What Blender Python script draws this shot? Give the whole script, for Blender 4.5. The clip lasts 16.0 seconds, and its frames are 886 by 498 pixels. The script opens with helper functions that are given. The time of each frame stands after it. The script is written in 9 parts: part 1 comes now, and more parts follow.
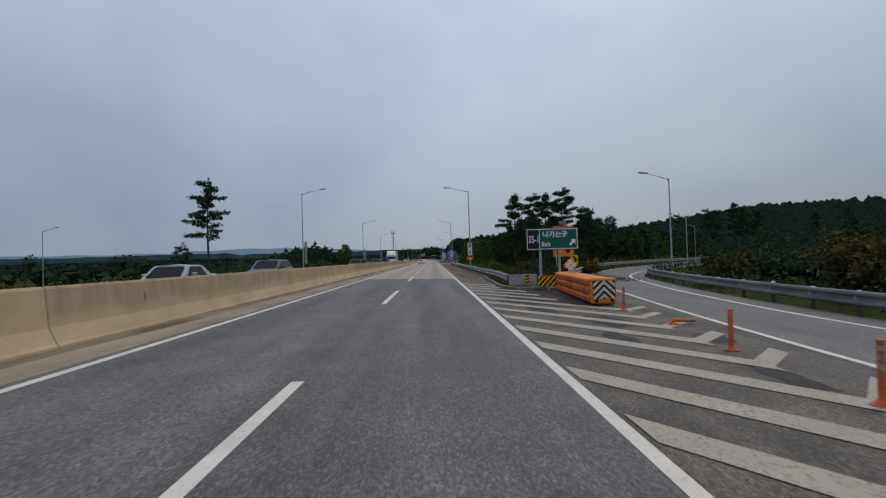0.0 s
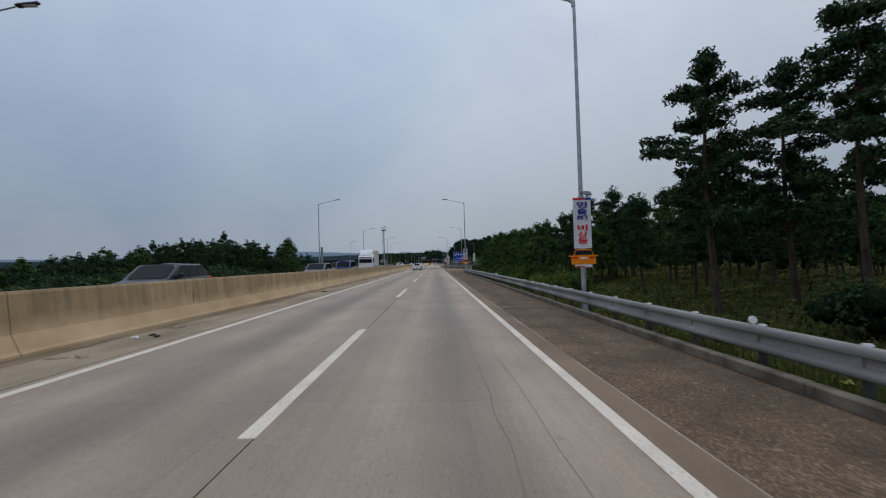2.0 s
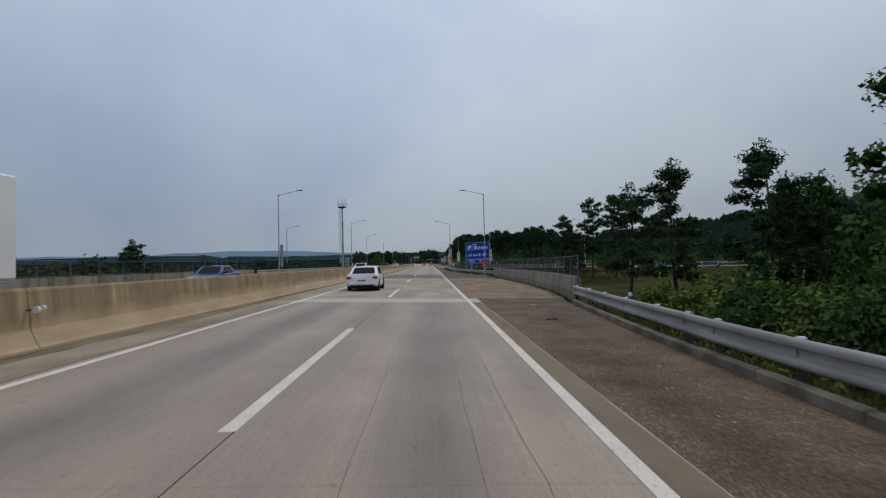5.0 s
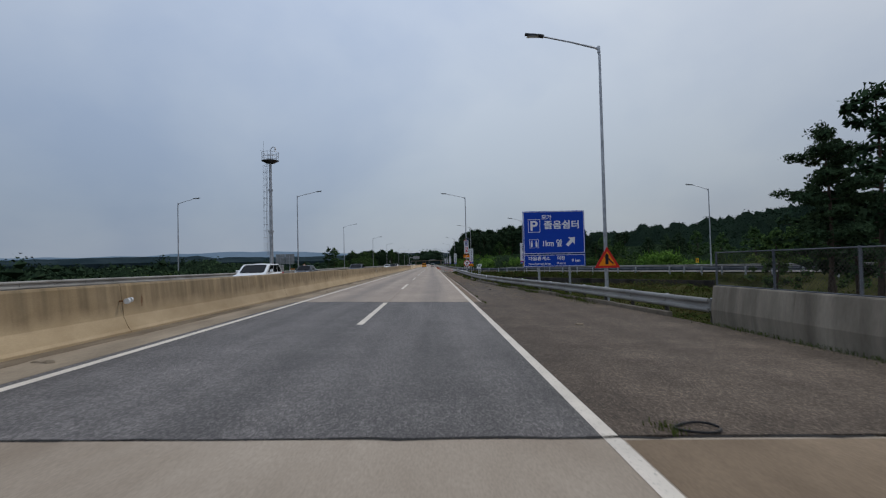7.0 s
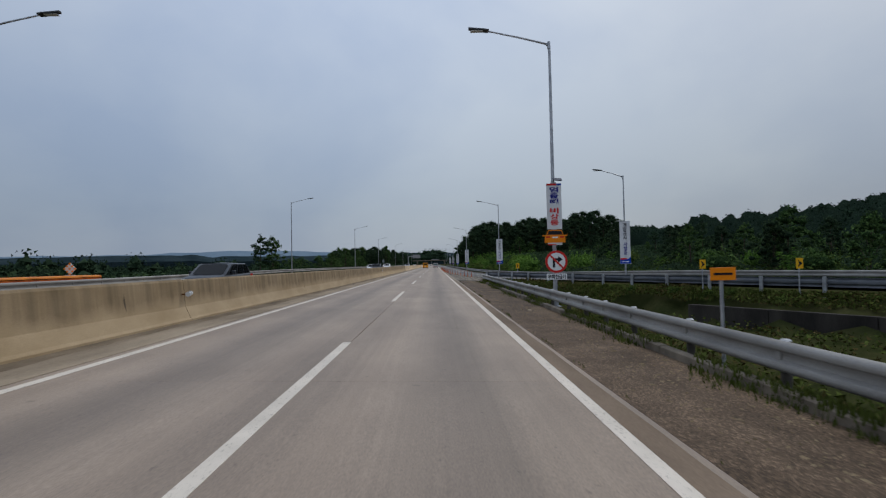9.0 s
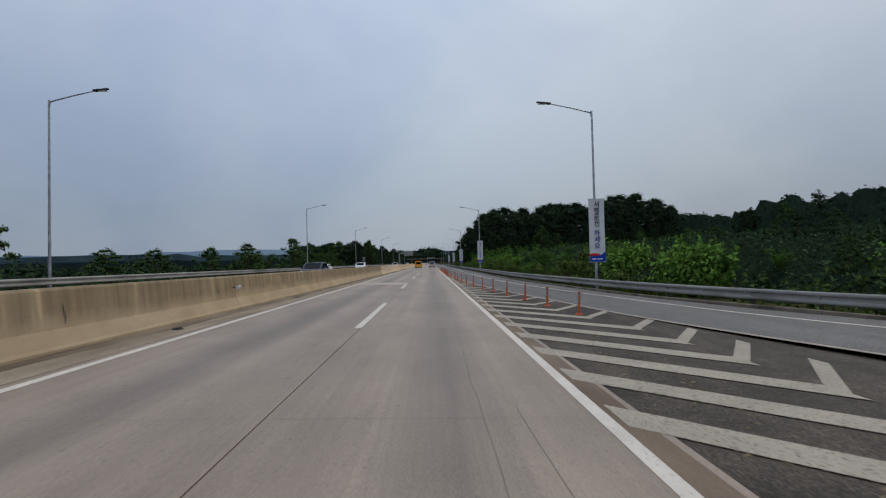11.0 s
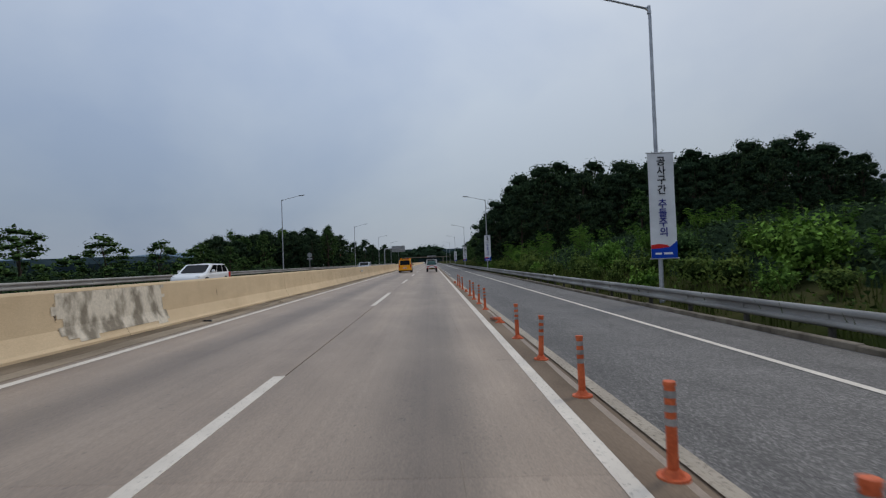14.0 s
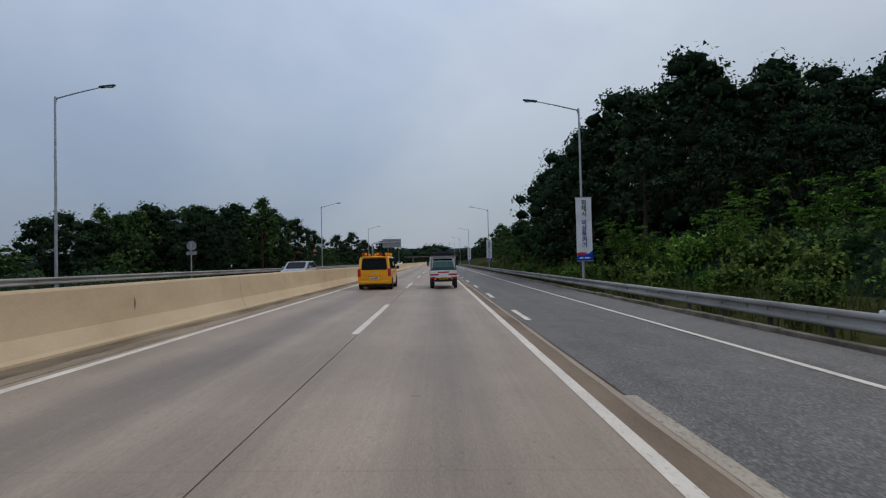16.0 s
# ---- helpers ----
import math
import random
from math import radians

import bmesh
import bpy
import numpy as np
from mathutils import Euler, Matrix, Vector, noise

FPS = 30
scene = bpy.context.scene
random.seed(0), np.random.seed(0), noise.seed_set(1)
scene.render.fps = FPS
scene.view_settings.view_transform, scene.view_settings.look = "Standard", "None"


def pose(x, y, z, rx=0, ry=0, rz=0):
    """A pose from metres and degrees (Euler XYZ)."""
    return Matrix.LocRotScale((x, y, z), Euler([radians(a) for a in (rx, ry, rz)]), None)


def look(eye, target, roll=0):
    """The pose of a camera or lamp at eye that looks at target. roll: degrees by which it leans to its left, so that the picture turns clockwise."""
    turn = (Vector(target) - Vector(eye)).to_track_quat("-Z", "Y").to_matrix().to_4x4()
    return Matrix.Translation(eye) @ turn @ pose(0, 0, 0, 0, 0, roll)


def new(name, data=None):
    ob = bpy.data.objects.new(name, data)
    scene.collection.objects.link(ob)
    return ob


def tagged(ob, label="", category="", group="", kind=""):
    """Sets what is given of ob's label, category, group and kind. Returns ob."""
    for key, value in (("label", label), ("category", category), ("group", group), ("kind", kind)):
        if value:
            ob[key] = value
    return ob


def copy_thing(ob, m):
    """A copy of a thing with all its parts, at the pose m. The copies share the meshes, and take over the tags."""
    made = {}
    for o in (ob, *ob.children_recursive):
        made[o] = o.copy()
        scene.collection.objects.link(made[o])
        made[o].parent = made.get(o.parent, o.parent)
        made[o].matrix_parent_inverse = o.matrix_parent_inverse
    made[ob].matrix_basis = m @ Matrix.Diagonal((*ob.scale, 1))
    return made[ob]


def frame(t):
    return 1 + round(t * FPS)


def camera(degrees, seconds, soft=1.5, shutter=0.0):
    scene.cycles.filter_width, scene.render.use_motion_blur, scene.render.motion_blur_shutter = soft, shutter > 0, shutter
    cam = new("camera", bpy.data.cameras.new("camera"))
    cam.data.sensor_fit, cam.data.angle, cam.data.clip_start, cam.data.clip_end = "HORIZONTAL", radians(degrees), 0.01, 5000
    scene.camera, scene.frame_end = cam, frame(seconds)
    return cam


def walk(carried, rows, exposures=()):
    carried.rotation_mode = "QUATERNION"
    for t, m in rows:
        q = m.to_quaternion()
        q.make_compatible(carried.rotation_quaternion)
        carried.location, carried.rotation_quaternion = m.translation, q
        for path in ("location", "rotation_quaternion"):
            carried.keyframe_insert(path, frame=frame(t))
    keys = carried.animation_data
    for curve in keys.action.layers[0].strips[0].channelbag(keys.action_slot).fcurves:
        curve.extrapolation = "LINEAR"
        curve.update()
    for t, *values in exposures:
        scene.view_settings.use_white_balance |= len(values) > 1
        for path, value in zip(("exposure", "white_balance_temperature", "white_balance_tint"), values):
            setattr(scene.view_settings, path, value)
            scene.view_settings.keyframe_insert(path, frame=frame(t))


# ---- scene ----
# ---- camera ----
SLOPE = math.tan(radians(1.4))      # crossfall of the carriageway, down to the right
cam = camera(80.87, 16.0, soft=1.2, shutter=0.05)
PATH = [  # seconds, x, y, z, yaw, pitch, roll
    (0, 1.796, 1.659, 1.604, -1.092, 1.034, 1.772),
    (0.5, 1.772, 15.333, 1.605, -1.002, 1.084, 1.746),
    (1, 1.745, 28.964, 1.605, -0.932, 1.191, 1.694),
    (1.5, 1.743, 42.438, 1.605, -0.858, 1.311, 1.794),
    (2, 1.746, 55.778, 1.605, -0.920, 1.465, 1.684),
    (2.5, 1.753, 69.200, 1.605, -1.086, 1.557, 1.555),
    (3, 1.774, 82.708, 1.605, -1.249, 1.606, 1.445),
    (3.5, 1.821, 96.173, 1.604, -1.352, 1.605, 1.519),
    (4, 1.879, 109.512, 1.602, -1.401, 1.589, 1.487),
    (4.5, 1.933, 122.729, 1.601, -1.432, 1.553, 1.369),
    (4.7, 1.948, 127.900, 1.600, -1.427, 1.511, 1.352),
    (6.8, 1.928, 181.373, 1.601, -1.262, 1.577, 1.368),
    (7, 1.919, 186.571, 1.601, -1.227, 1.614, 1.340),
    (7.5, 1.903, 199.611, 1.602, -1.031, 1.608, 1.200),
    (8, 1.879, 212.489, 1.602, -0.896, 1.629, 1.101),
    (8.5, 1.835, 225.176, 1.603, -0.882, 1.643, 1.078),
    (9, 1.783, 237.789, 1.604, -0.936, 1.629, 1.135),
    (9.2, 1.775, 242.798, 1.605, -0.952, 1.624, 1.078),
    (11.3, 1.795, 294.991, 1.604, -1.423, 1.425, 1.381),
    (11.5, 1.813, 299.934, 1.604, -1.441, 1.402, 1.393),
    (12, 1.888, 312.226, 1.602, -1.429, 1.316, 1.521),
    (12.5, 1.980, 324.493, 1.600, -1.426, 1.267, 1.839),
    (13, 2.076, 336.718, 1.597, -1.420, 1.273, 2.097),
    (13.5, 2.151, 348.898, 1.596, -1.375, 1.285, 2.096),
    (14, 2.185, 361.090, 1.595, -1.285, 1.314, 2.009),
    (14.5, 2.167, 373.203, 1.595, -1.135, 1.305, 1.902),
    (15, 2.080, 385.083, 1.597, -0.999, 1.322, 1.735),
    (15.5, 1.952, 396.941, 1.600, -0.868, 1.334, 1.575),
    (16, 1.805, 408.926, 1.604, -0.737, 1.327, 1.400),
]
walk(cam, [(t, pose(x, y, z, 90 + pitch, roll, yaw)) for t, x, y, z, yaw, pitch, roll in PATH], [(0.0, 0.0, 6850, 10), (16.0, 0.0, 6850, 10)])

# ---- sky, sun, exposure ----
SUN_HIGH, SUN_TURN = 52.0, 55.0     # degrees above the horizon; degrees from straight ahead to the right
world = bpy.data.worlds.new("sky")
scene.world = world
world.use_nodes = True
wn, wl = world.node_tree.nodes, world.node_tree.links
wn.clear()
sky = wn.new("ShaderNodeTexSky")
sky.sky_type, sky.sun_disc = "NISHITA", False
sky.sun_elevation, sky.sun_rotation = radians(SUN_HIGH), radians(SUN_TURN)
sky.air_density, sky.dust_density = 1.3, 3.0
coord = wn.new("ShaderNodeTexCoord")
stretch = wn.new("ShaderNodeMapping")
stretch.inputs["Scale"].default_value = (1.0, 0.8, 1.5)
stretch.inputs["Rotation"].default_value = (0.25, 0.3, 0.4)
wl.new(coord.outputs["Generated"], stretch.inputs["Vector"])
billow = wn.new("ShaderNodeTexNoise")
billow.inputs["Scale"].default_value, billow.inputs["Detail"].default_value = 1.7, 6.0
billow.inputs["Roughness"].default_value, billow.inputs["Distortion"].default_value = 0.48, 0.2
wl.new(stretch.outputs["Vector"], billow.inputs["Vector"])
height = wn.new("ShaderNodeSeparateXYZ")
wl.new(coord.outputs["Generated"], height.inputs["Vector"])
# a veil of cloud: greyer low down, brighter towards the zenith
veil = wn.new("ShaderNodeValToRGB")
veil.color_ramp.elements[0].position, veil.color_ramp.elements[0].color = 0.0, (3.5, 4.28, 5.5, 1)
veil.color_ramp.elements[1].position, veil.color_ramp.elements[1].color = 0.62, (6.7, 7.9, 10.1, 1)
e = veil.color_ramp.elements.new(0.10)
e.color = (3.33, 4.2, 5.62, 1)
e = veil.color_ramp.elements.new(0.30)
e.color = (4.65, 5.7, 7.5, 1)
wl.new(height.outputs["Z"], veil.inputs["Fac"])
patch = wn.new("ShaderNodeValToRGB")
patch.color_ramp.elements[0].position, patch.color_ramp.elements[0].color = 0.36, (0.80, 0.85, 0.93, 1)
patch.color_ramp.elements[1].position, patch.color_ramp.elements[1].color = 0.64, (1.19, 1.15, 1.08, 1)
wl.new(billow.outputs["Fac"], patch.inputs["Fac"])
cloud = wn.new("ShaderNodeMix")
cloud.data_type, cloud.blend_type = "RGBA", "MULTIPLY"
cloud.inputs[0].default_value = 1.0
wl.new(veil.outputs["Color"], cloud.inputs[6])
wl.new(patch.outputs["Color"], cloud.inputs[7])
# the veil is brightest straight ahead and thins out to both sides
side = wn.new("ShaderNodeValToRGB")
across = wn.new("ShaderNodeMapRange")
across.inputs["From Min"].default_value, across.inputs["From Max"].default_value = -1.0, 1.0
wl.new(height.outputs["X"], across.inputs["Value"])
side.color_ramp.interpolation = "EASE"
side.color_ramp.elements[0].position, side.color_ramp.elements[0].color = 0.0, (0.80, 0.80, 0.80, 1)
side.color_ramp.elements[1].position, side.color_ramp.elements[1].color = 1.0, (0.68, 0.68, 0.68, 1)
e = side.color_ramp.elements.new(0.46)
e.color = (0.93, 0.93, 0.93, 1)
wl.new(across.outputs["Result"], side.inputs["Fac"])
shaded = wn.new("ShaderNodeVectorMath")
shaded.operation = "SCALE"
wl.new(cloud.outputs[2], shaded.inputs[0])
wl.new(side.outputs["Color"], shaded.inputs["Scale"])
blend = wn.new("ShaderNodeMix")
blend.data_type = "RGBA"
blend.inputs[0].default_value = 0.86
wl.new(sky.outputs["Color"], blend.inputs[6])
wl.new(shaded.outputs[0], blend.inputs[7])
glow = wn.new("ShaderNodeBackground")
glow.inputs["Strength"].default_value = 0.1
wl.new(blend.outputs[2], glow.inputs["Color"])
wout = wn.new("ShaderNodeOutputWorld")
wl.new(glow.outputs["Background"], wout.inputs["Surface"])

lamp = bpy.data.lights.new("sun", "SUN")
lamp.energy, lamp.angle, lamp.color = 0.9, radians(14), (1.0, 0.96, 0.9)
sun = new("sun", lamp)
toward = Vector((math.sin(radians(SUN_TURN)) * math.cos(radians(SUN_HIGH)), math.cos(radians(SUN_TURN)) * math.cos(radians(SUN_HIGH)), math.sin(radians(SUN_HIGH))))
sun.matrix_world = look(toward * 500, (0, 0, 0))

# ---- helpers for building ----
def gz(x):
    """Height of the tilted carriageway plane at x."""
    return -SLOPE * max(-21.0, min(12.0, x))


class Shape:
    """Collects corners and faces of one mesh."""

    def __init__(self):
        self.v, self.f, self.m = [], [], []

    def add(self, verts, faces, mi=0):
        n = len(self.v)
        self.v += [tuple(p) for p in verts]
        self.f += [tuple(n + i for i in f) for f in faces]
        self.m += [mi] * len(faces)
        return self

    def quad(self, a, b, c, d, mi=0):
        return self.add((a, b, c, d), ((0, 1, 2, 3),), mi)

    def box(self, x0, x1, y0, y1, z0, z1, c=0.0, mi=0):
        if c <= 0:
            p = [(x, y, z) for x in (x0, x1) for y in (y0, y1) for z in (z0, z1)]
            return self.add(p, ((0, 1, 3, 2), (4, 6, 7, 5), (0, 4, 5, 1), (2, 3, 7, 6), (0, 2, 6, 4), (1, 5, 7, 3)), mi)
        # chamfered along all edges
        lo, hi = (x0, y0, z0), (x1, y1, z1)
        idx, p = {}, []
        for s in ((a, b, d) for a in (0, 1) for b in (0, 1) for d in (0, 1)):
            for ax in range(3):
                q = []
                for k in range(3):
                    edge, sign = (hi[k], -1) if s[k] else (lo[k], 1)
                    q.append(edge if k == ax else edge + sign * c)
                idx[s, ax] = len(p)
                p.append(q)
        f = []
        for ax in range(3):
            o = [k for k in range(3) if k != ax]
            for side in (0, 1):
                loop = []
                for a, b in ((0, 0), (1, 0), (1, 1), (0, 1)):
                    s = [0, 0, 0]
                    s[ax], s[o[0]], s[o[1]] = side, a, b
                    loop.append(idx[tuple(s), ax])
                f.append(loop)
            for a in (0, 1):
                for b in (0, 1):
                    s0, s1 = [0, 0, 0], [0, 0, 0]
                    s0[o[0]] = s1[o[0]] = a
                    s0[o[1]] = s1[o[1]] = b
                    s1[ax] = 1
                    s0, s1 = tuple(s0), tuple(s1)
                    f.append([idx[s0, o[0]], idx[s1, o[0]], idx[s1, o[1]], idx[s0, o[1]]])
        for s in ((a, b, d) for a in (0, 1) for b in (0, 1) for d in (0, 1)):
            f.append([idx[s, 0], idx[s, 1], idx[s, 2]])
        return self.add(p, f, mi)

    def tube(self, p0, p1, r0, r1=None, n=10, caps=True, mi=0):
        p0, p1 = Vector(p0), Vector(p1)
        r1 = r0 if r1 is None else r1
        d = (p1 - p0).normalized()
        u = d.orthogonal().normalized()
        w = d.cross(u)
        ring = [(math.cos(2 * math.pi * i / n), math.sin(2 * math.pi * i / n)) for i in range(n)]
        v = [p0 + (u * a + w * b) * r0 for a, b in ring] + [p1 + (u * a + w * b) * r1 for a, b in ring]
        f = [(i, (i + 1) % n, n + (i + 1) % n, n + i) for i in range(n)]
        if caps:
            f += [tuple(reversed(range(n))), tuple(range(n, 2 * n))]
        return self.add(v, f, mi)

    def pipe(self, pts, radii, n=8, mi=0):
        """A bent tube through pts."""
        pts = [Vector(p) for p in pts]
        u, rings = None, []
        for i, p in enumerate(pts):
            d = (pts[min(i + 1, len(pts) - 1)] - pts[max(i - 1, 0)]).normalized()
            u = d.orthogonal().normalized() if u is None else (u - d * u.dot(d)).normalized()
            w = d.cross(u)
            r = radii[i] if isinstance(radii, (list, tuple)) else radii
            rings.append([p + (u * math.cos(2 * math.pi * k / n) + w * math.sin(2 * math.pi * k / n)) * r for k in range(n)])
        v = [q for ring in rings for q in ring]
        f = [(i * n + k, i * n + (k + 1) % n, (i + 1) * n + (k + 1) % n, (i + 1) * n + k) for i in range(len(pts) - 1) for k in range(n)]
        f += [tuple(reversed(range(n))), tuple(range((len(pts) - 1) * n, len(pts) * n))]
        return self.add(v, f, mi)

    def sweep(self, profile, path, closed=True, caps=True, mi=0, across=None):
        """A profile of (side, up) pairs along a path of points; side is to the right of the way."""
        path = [Vector(p) for p in path]
        n, v = len(profile), []
        for i, p in enumerate(path):
            d = path[min(i + 1, len(path) - 1)] - path[max(i - 1, 0)]
            d.z = 0
            d.normalize()
            side = Vector((d.y, -d.x, 0))
            v += [p + side * a + Vector((0, 0, b)) for a, b in profile]
        last = n if closed else n - 1
        f = [(i * n + k, (i + 1) * n + k, (i + 1) * n + (k + 1) % n, i * n + (k + 1) % n) for i in range(len(path) - 1) for k in range(last)]
        if closed and caps:
            f += [tuple(range(n)), tuple(reversed(range((len(path) - 1) * n, len(path) * n)))]
        return self.add(v, f, mi)

    def loft(self, rings, close=True, ends=True, mi=0):
        n = len(rings[0])
        v = [q for ring in rings for q in ring]
        f = [(i * n + k, i * n + (k + 1) % n, (i + 1) * n + (k + 1) % n, (i + 1) * n + k) for i in range(len(rings) - 1) for k in range(n if close else n - 1)]
        if ends:
            f += [tuple(reversed(range(n))), tuple(range((len(rings) - 1) * n, len(rings) * n))]
        return self.add(v, f, mi)

    def disc(self, c, normal, r, n=20, mi=0):
        d = Vector(normal).normalized()
        u = d.orthogonal().normalized()
        w = d.cross(u)
        return self.add([Vector(c) + (u * math.cos(2 * math.pi * k / n) + w * math.sin(2 * math.pi * k / n)) * r for k in range(n)], (tuple(range(n)),), mi)

    def mesh(self, name, mats, smooth=False):
        me = bpy.data.meshes.new(name)
        me.from_pydata(self.v, [], self.f)
        for mt in mats if isinstance(mats, (list, tuple)) else [mats]:
            me.materials.append(mt)
        if any(self.m):
            me.polygons.foreach_set("material_index", self.m)
        me.validate()
        bm = bmesh.new()
        bm.from_mesh(me)
        bmesh.ops.recalc_face_normals(bm, faces=bm.faces)
        bm.to_mesh(me)
        bm.free()
        if smooth:
            me.polygons.foreach_set("use_smooth", [True] * len(me.polygons))
            me.set_sharp_from_angle(angle=radians(42))
        me.update()
        return me


def rawmesh(name, v, f, mat):
    me = bpy.data.meshes.new(name)
    me.from_pydata(v, [], f)
    me.materials.append(mat)
    me.update()
    return me


def thing(name, label, category, x=0.0, y=0.0, z=None, turn=0.0, group="", kind=""):
    ob = new(name)
    ob.matrix_basis = pose(x, y, gz(x) if z is None else z, 0, 0, turn)
    return tagged(ob, label, category, group, kind)


def part(name, shape, mats, parent=None, label="", smooth=False, data=None):
    ob = new(name, data or shape.mesh(name, mats, smooth))
    if parent:
        ob.parent = parent
    return tagged(ob, label)


def single(name, shape, mats, label, category, group="", kind="", smooth=False):
    return tagged(new(name, shape.mesh(name, mats, smooth)), label, category, group, kind)


def interp(pts, y):
    """x on a polyline of (y, x) rows."""
    ys, xs = [p[0] for p in pts], [p[1] for p in pts]
    return float(np.interp(y, ys, xs))


def curve_through(pts, step=1.5):
    """A smooth line through (x, y) points, in even steps."""
    p = np.array([[2 * pts[0][k] - pts[1][k] for k in (0, 1)]] + [list(q) for q in pts] + [[2 * pts[-1][k] - pts[-2][k] for k in (0, 1)]], float)
    out = []
    for i in range(1, len(p) - 2):
        n = max(2, int(np.hypot(*(p[i + 1] - p[i])) / step))
        for k in range(n):
            t = k / n
            out.append(0.5 * (2 * p[i] + (p[i + 1] - p[i - 1]) * t + (2 * p[i - 1] - 5 * p[i] + 4 * p[i + 1] - p[i + 2]) * t * t + (3 * p[i] - p[i - 1] - 3 * p[i + 1] + p[i + 2]) * t ** 3))
    out.append(p[-2])
    return [(float(a), float(b)) for a, b in out]


def offset_line(line, d):
    """A line (x, y) moved d metres to its right."""
    out = []
    for i, (x, y) in enumerate(line):
        ax, ay = line[max(i - 1, 0)]
        bx, by = line[min(i + 1, len(line) - 1)]
        n = math.hypot(bx - ax, by - ay)
        out.append((x + d * (by - ay) / n, y - d * (bx - ax) / n))
    return out


def words(text, size, mat, parent, x, y, z, width=None, name="lettering", turn=0.0, weight=0.0, squeeze=1.0):
    """Lettering that stands upright and faces the traffic (towards -y), centred on x, z."""
    cu = bpy.data.curves.new(name, "FONT")
    cu.body, cu.size, cu.align_x, cu.align_y, cu.extrude, cu.offset = text, size, "CENTER", "CENTER", 0.002, weight
    cu.space_line = 0.95
    tmp = bpy.data.objects.new("tmp", cu)
    me = bpy.data.meshes.new_from_object(tmp)
    bpy.data.objects.remove(tmp)
    me.name = name
    xs = [v.co.x for v in me.vertices]
    zs = [v.co.y for v in me.vertices]
    wide, cx, cz = max(xs) - min(xs), (max(xs) + min(xs)) / 2, (max(zs) + min(zs)) / 2
    s = (width / wide) if width else squeeze
    for v in me.vertices:
        v.co = ((v.co.x - cx) * s, -v.co.z, v.co.y - cz)
    me.materials.clear()
    me.materials.append(mat)
    ob = new(name, me)
    ob.matrix_basis = pose(x, y, z, 0, 0, turn)
    ob.parent = parent
    return ob


# ---- materials ----
def nodes_of(name):
    m = bpy.data.materials.new(name)
    m.use_nodes = True
    nt = m.node_tree
    nt.nodes["Principled BSDF"].inputs["Specular IOR Level"].default_value = 0.2
    return m, nt.nodes, nt.links, nt.nodes["Principled BSDF"]


def noise_node(n, l, vec, scale, detail=4.0, rough=0.55):
    t = n.new("ShaderNodeTexNoise")
    t.inputs["Scale"].default_value, t.inputs["Detail"].default_value, t.inputs["Roughness"].default_value = scale, detail, rough
    if vec:
        l.new(vec, t.inputs["Vector"])
    return t


def ramp_node(n, l, fac, stops):
    r = n.new("ShaderNodeValToRGB")
    el = r.color_ramp.elements
    while len(el) < len(stops):
        el.new(0.5)
    for e, (p, c) in zip(el, stops):
        e.position = p
        e.color = (*c, 1) if len(c) == 3 else c
    l.new(fac, r.inputs["Fac"])
    return r


def mix_node(n, l, a, b, fac=1.0, how="MULTIPLY"):
    m = n.new("ShaderNodeMix")
    m.data_type, m.blend_type = "RGBA", how
    if isinstance(fac, (int, float)):
        m.inputs[0].default_value = fac
    else:
        l.new(fac, m.inputs[0])
    for s, i in ((a, 6), (b, 7)):
        if isinstance(s, tuple):
            m.inputs[i].default_value = (*s, 1)
        else:
            l.new(s, m.inputs[i])
    return m.outputs[2]


def grey(v):
    return (v, v, v)


def scaled(n, l, vec, scale):
    mp = n.new("ShaderNodeMapping")
    mp.inputs["Scale"].default_value = scale
    l.new(vec, mp.inputs["Vector"])
    return mp.outputs["Vector"]


def bump(n, l, b, height, strength, distance):
    bp = n.new("ShaderNodeBump")
    bp.inputs["Strength"].default_value, bp.inputs["Distance"].default_value = strength, distance
    l.new(height, bp.inputs["Height"])
    l.new(bp.outputs["Normal"], b.inputs["Normal"])


def surface(name, dark, light, scale=1.0, fine=40.0, rough=0.8, metal=0.0, relief=0.0, depth=0.01, spread=(0.35, 0.65), grain=0.12, coat=0.0, stretch=(1, 1, 1)):
    """A surface that varies between two colours at a coarse scale and is grained at a fine one."""
    m, n, l, b = nodes_of(name)
    pos = n.new("ShaderNodeNewGeometry").outputs["Position"]
    vec = scaled(n, l, pos, stretch)
    coarse, small = noise_node(n, l, vec, scale, 5), noise_node(n, l, vec, fine, 3)
    c = ramp_node(n, l, coarse.outputs["Fac"], ((spread[0], dark), (spread[1], light))).outputs["Color"]
    g = ramp_node(n, l, small.outputs["Fac"], ((0.3, grey(1 - grain)), (0.7, grey(1 + grain)))).outputs["Color"]
    l.new(mix_node(n, l, c, g), b.inputs["Base Color"])
    b.inputs["Roughness"].default_value, b.inputs["Metallic"].default_value = rough, metal
    if coat:
        b.inputs["Coat Weight"].default_value, b.inputs["Coat Roughness"].default_value = coat, 0.06
    if relief:
        bump(n, l, b, small.outputs["Fac"], relief, depth)
    return m


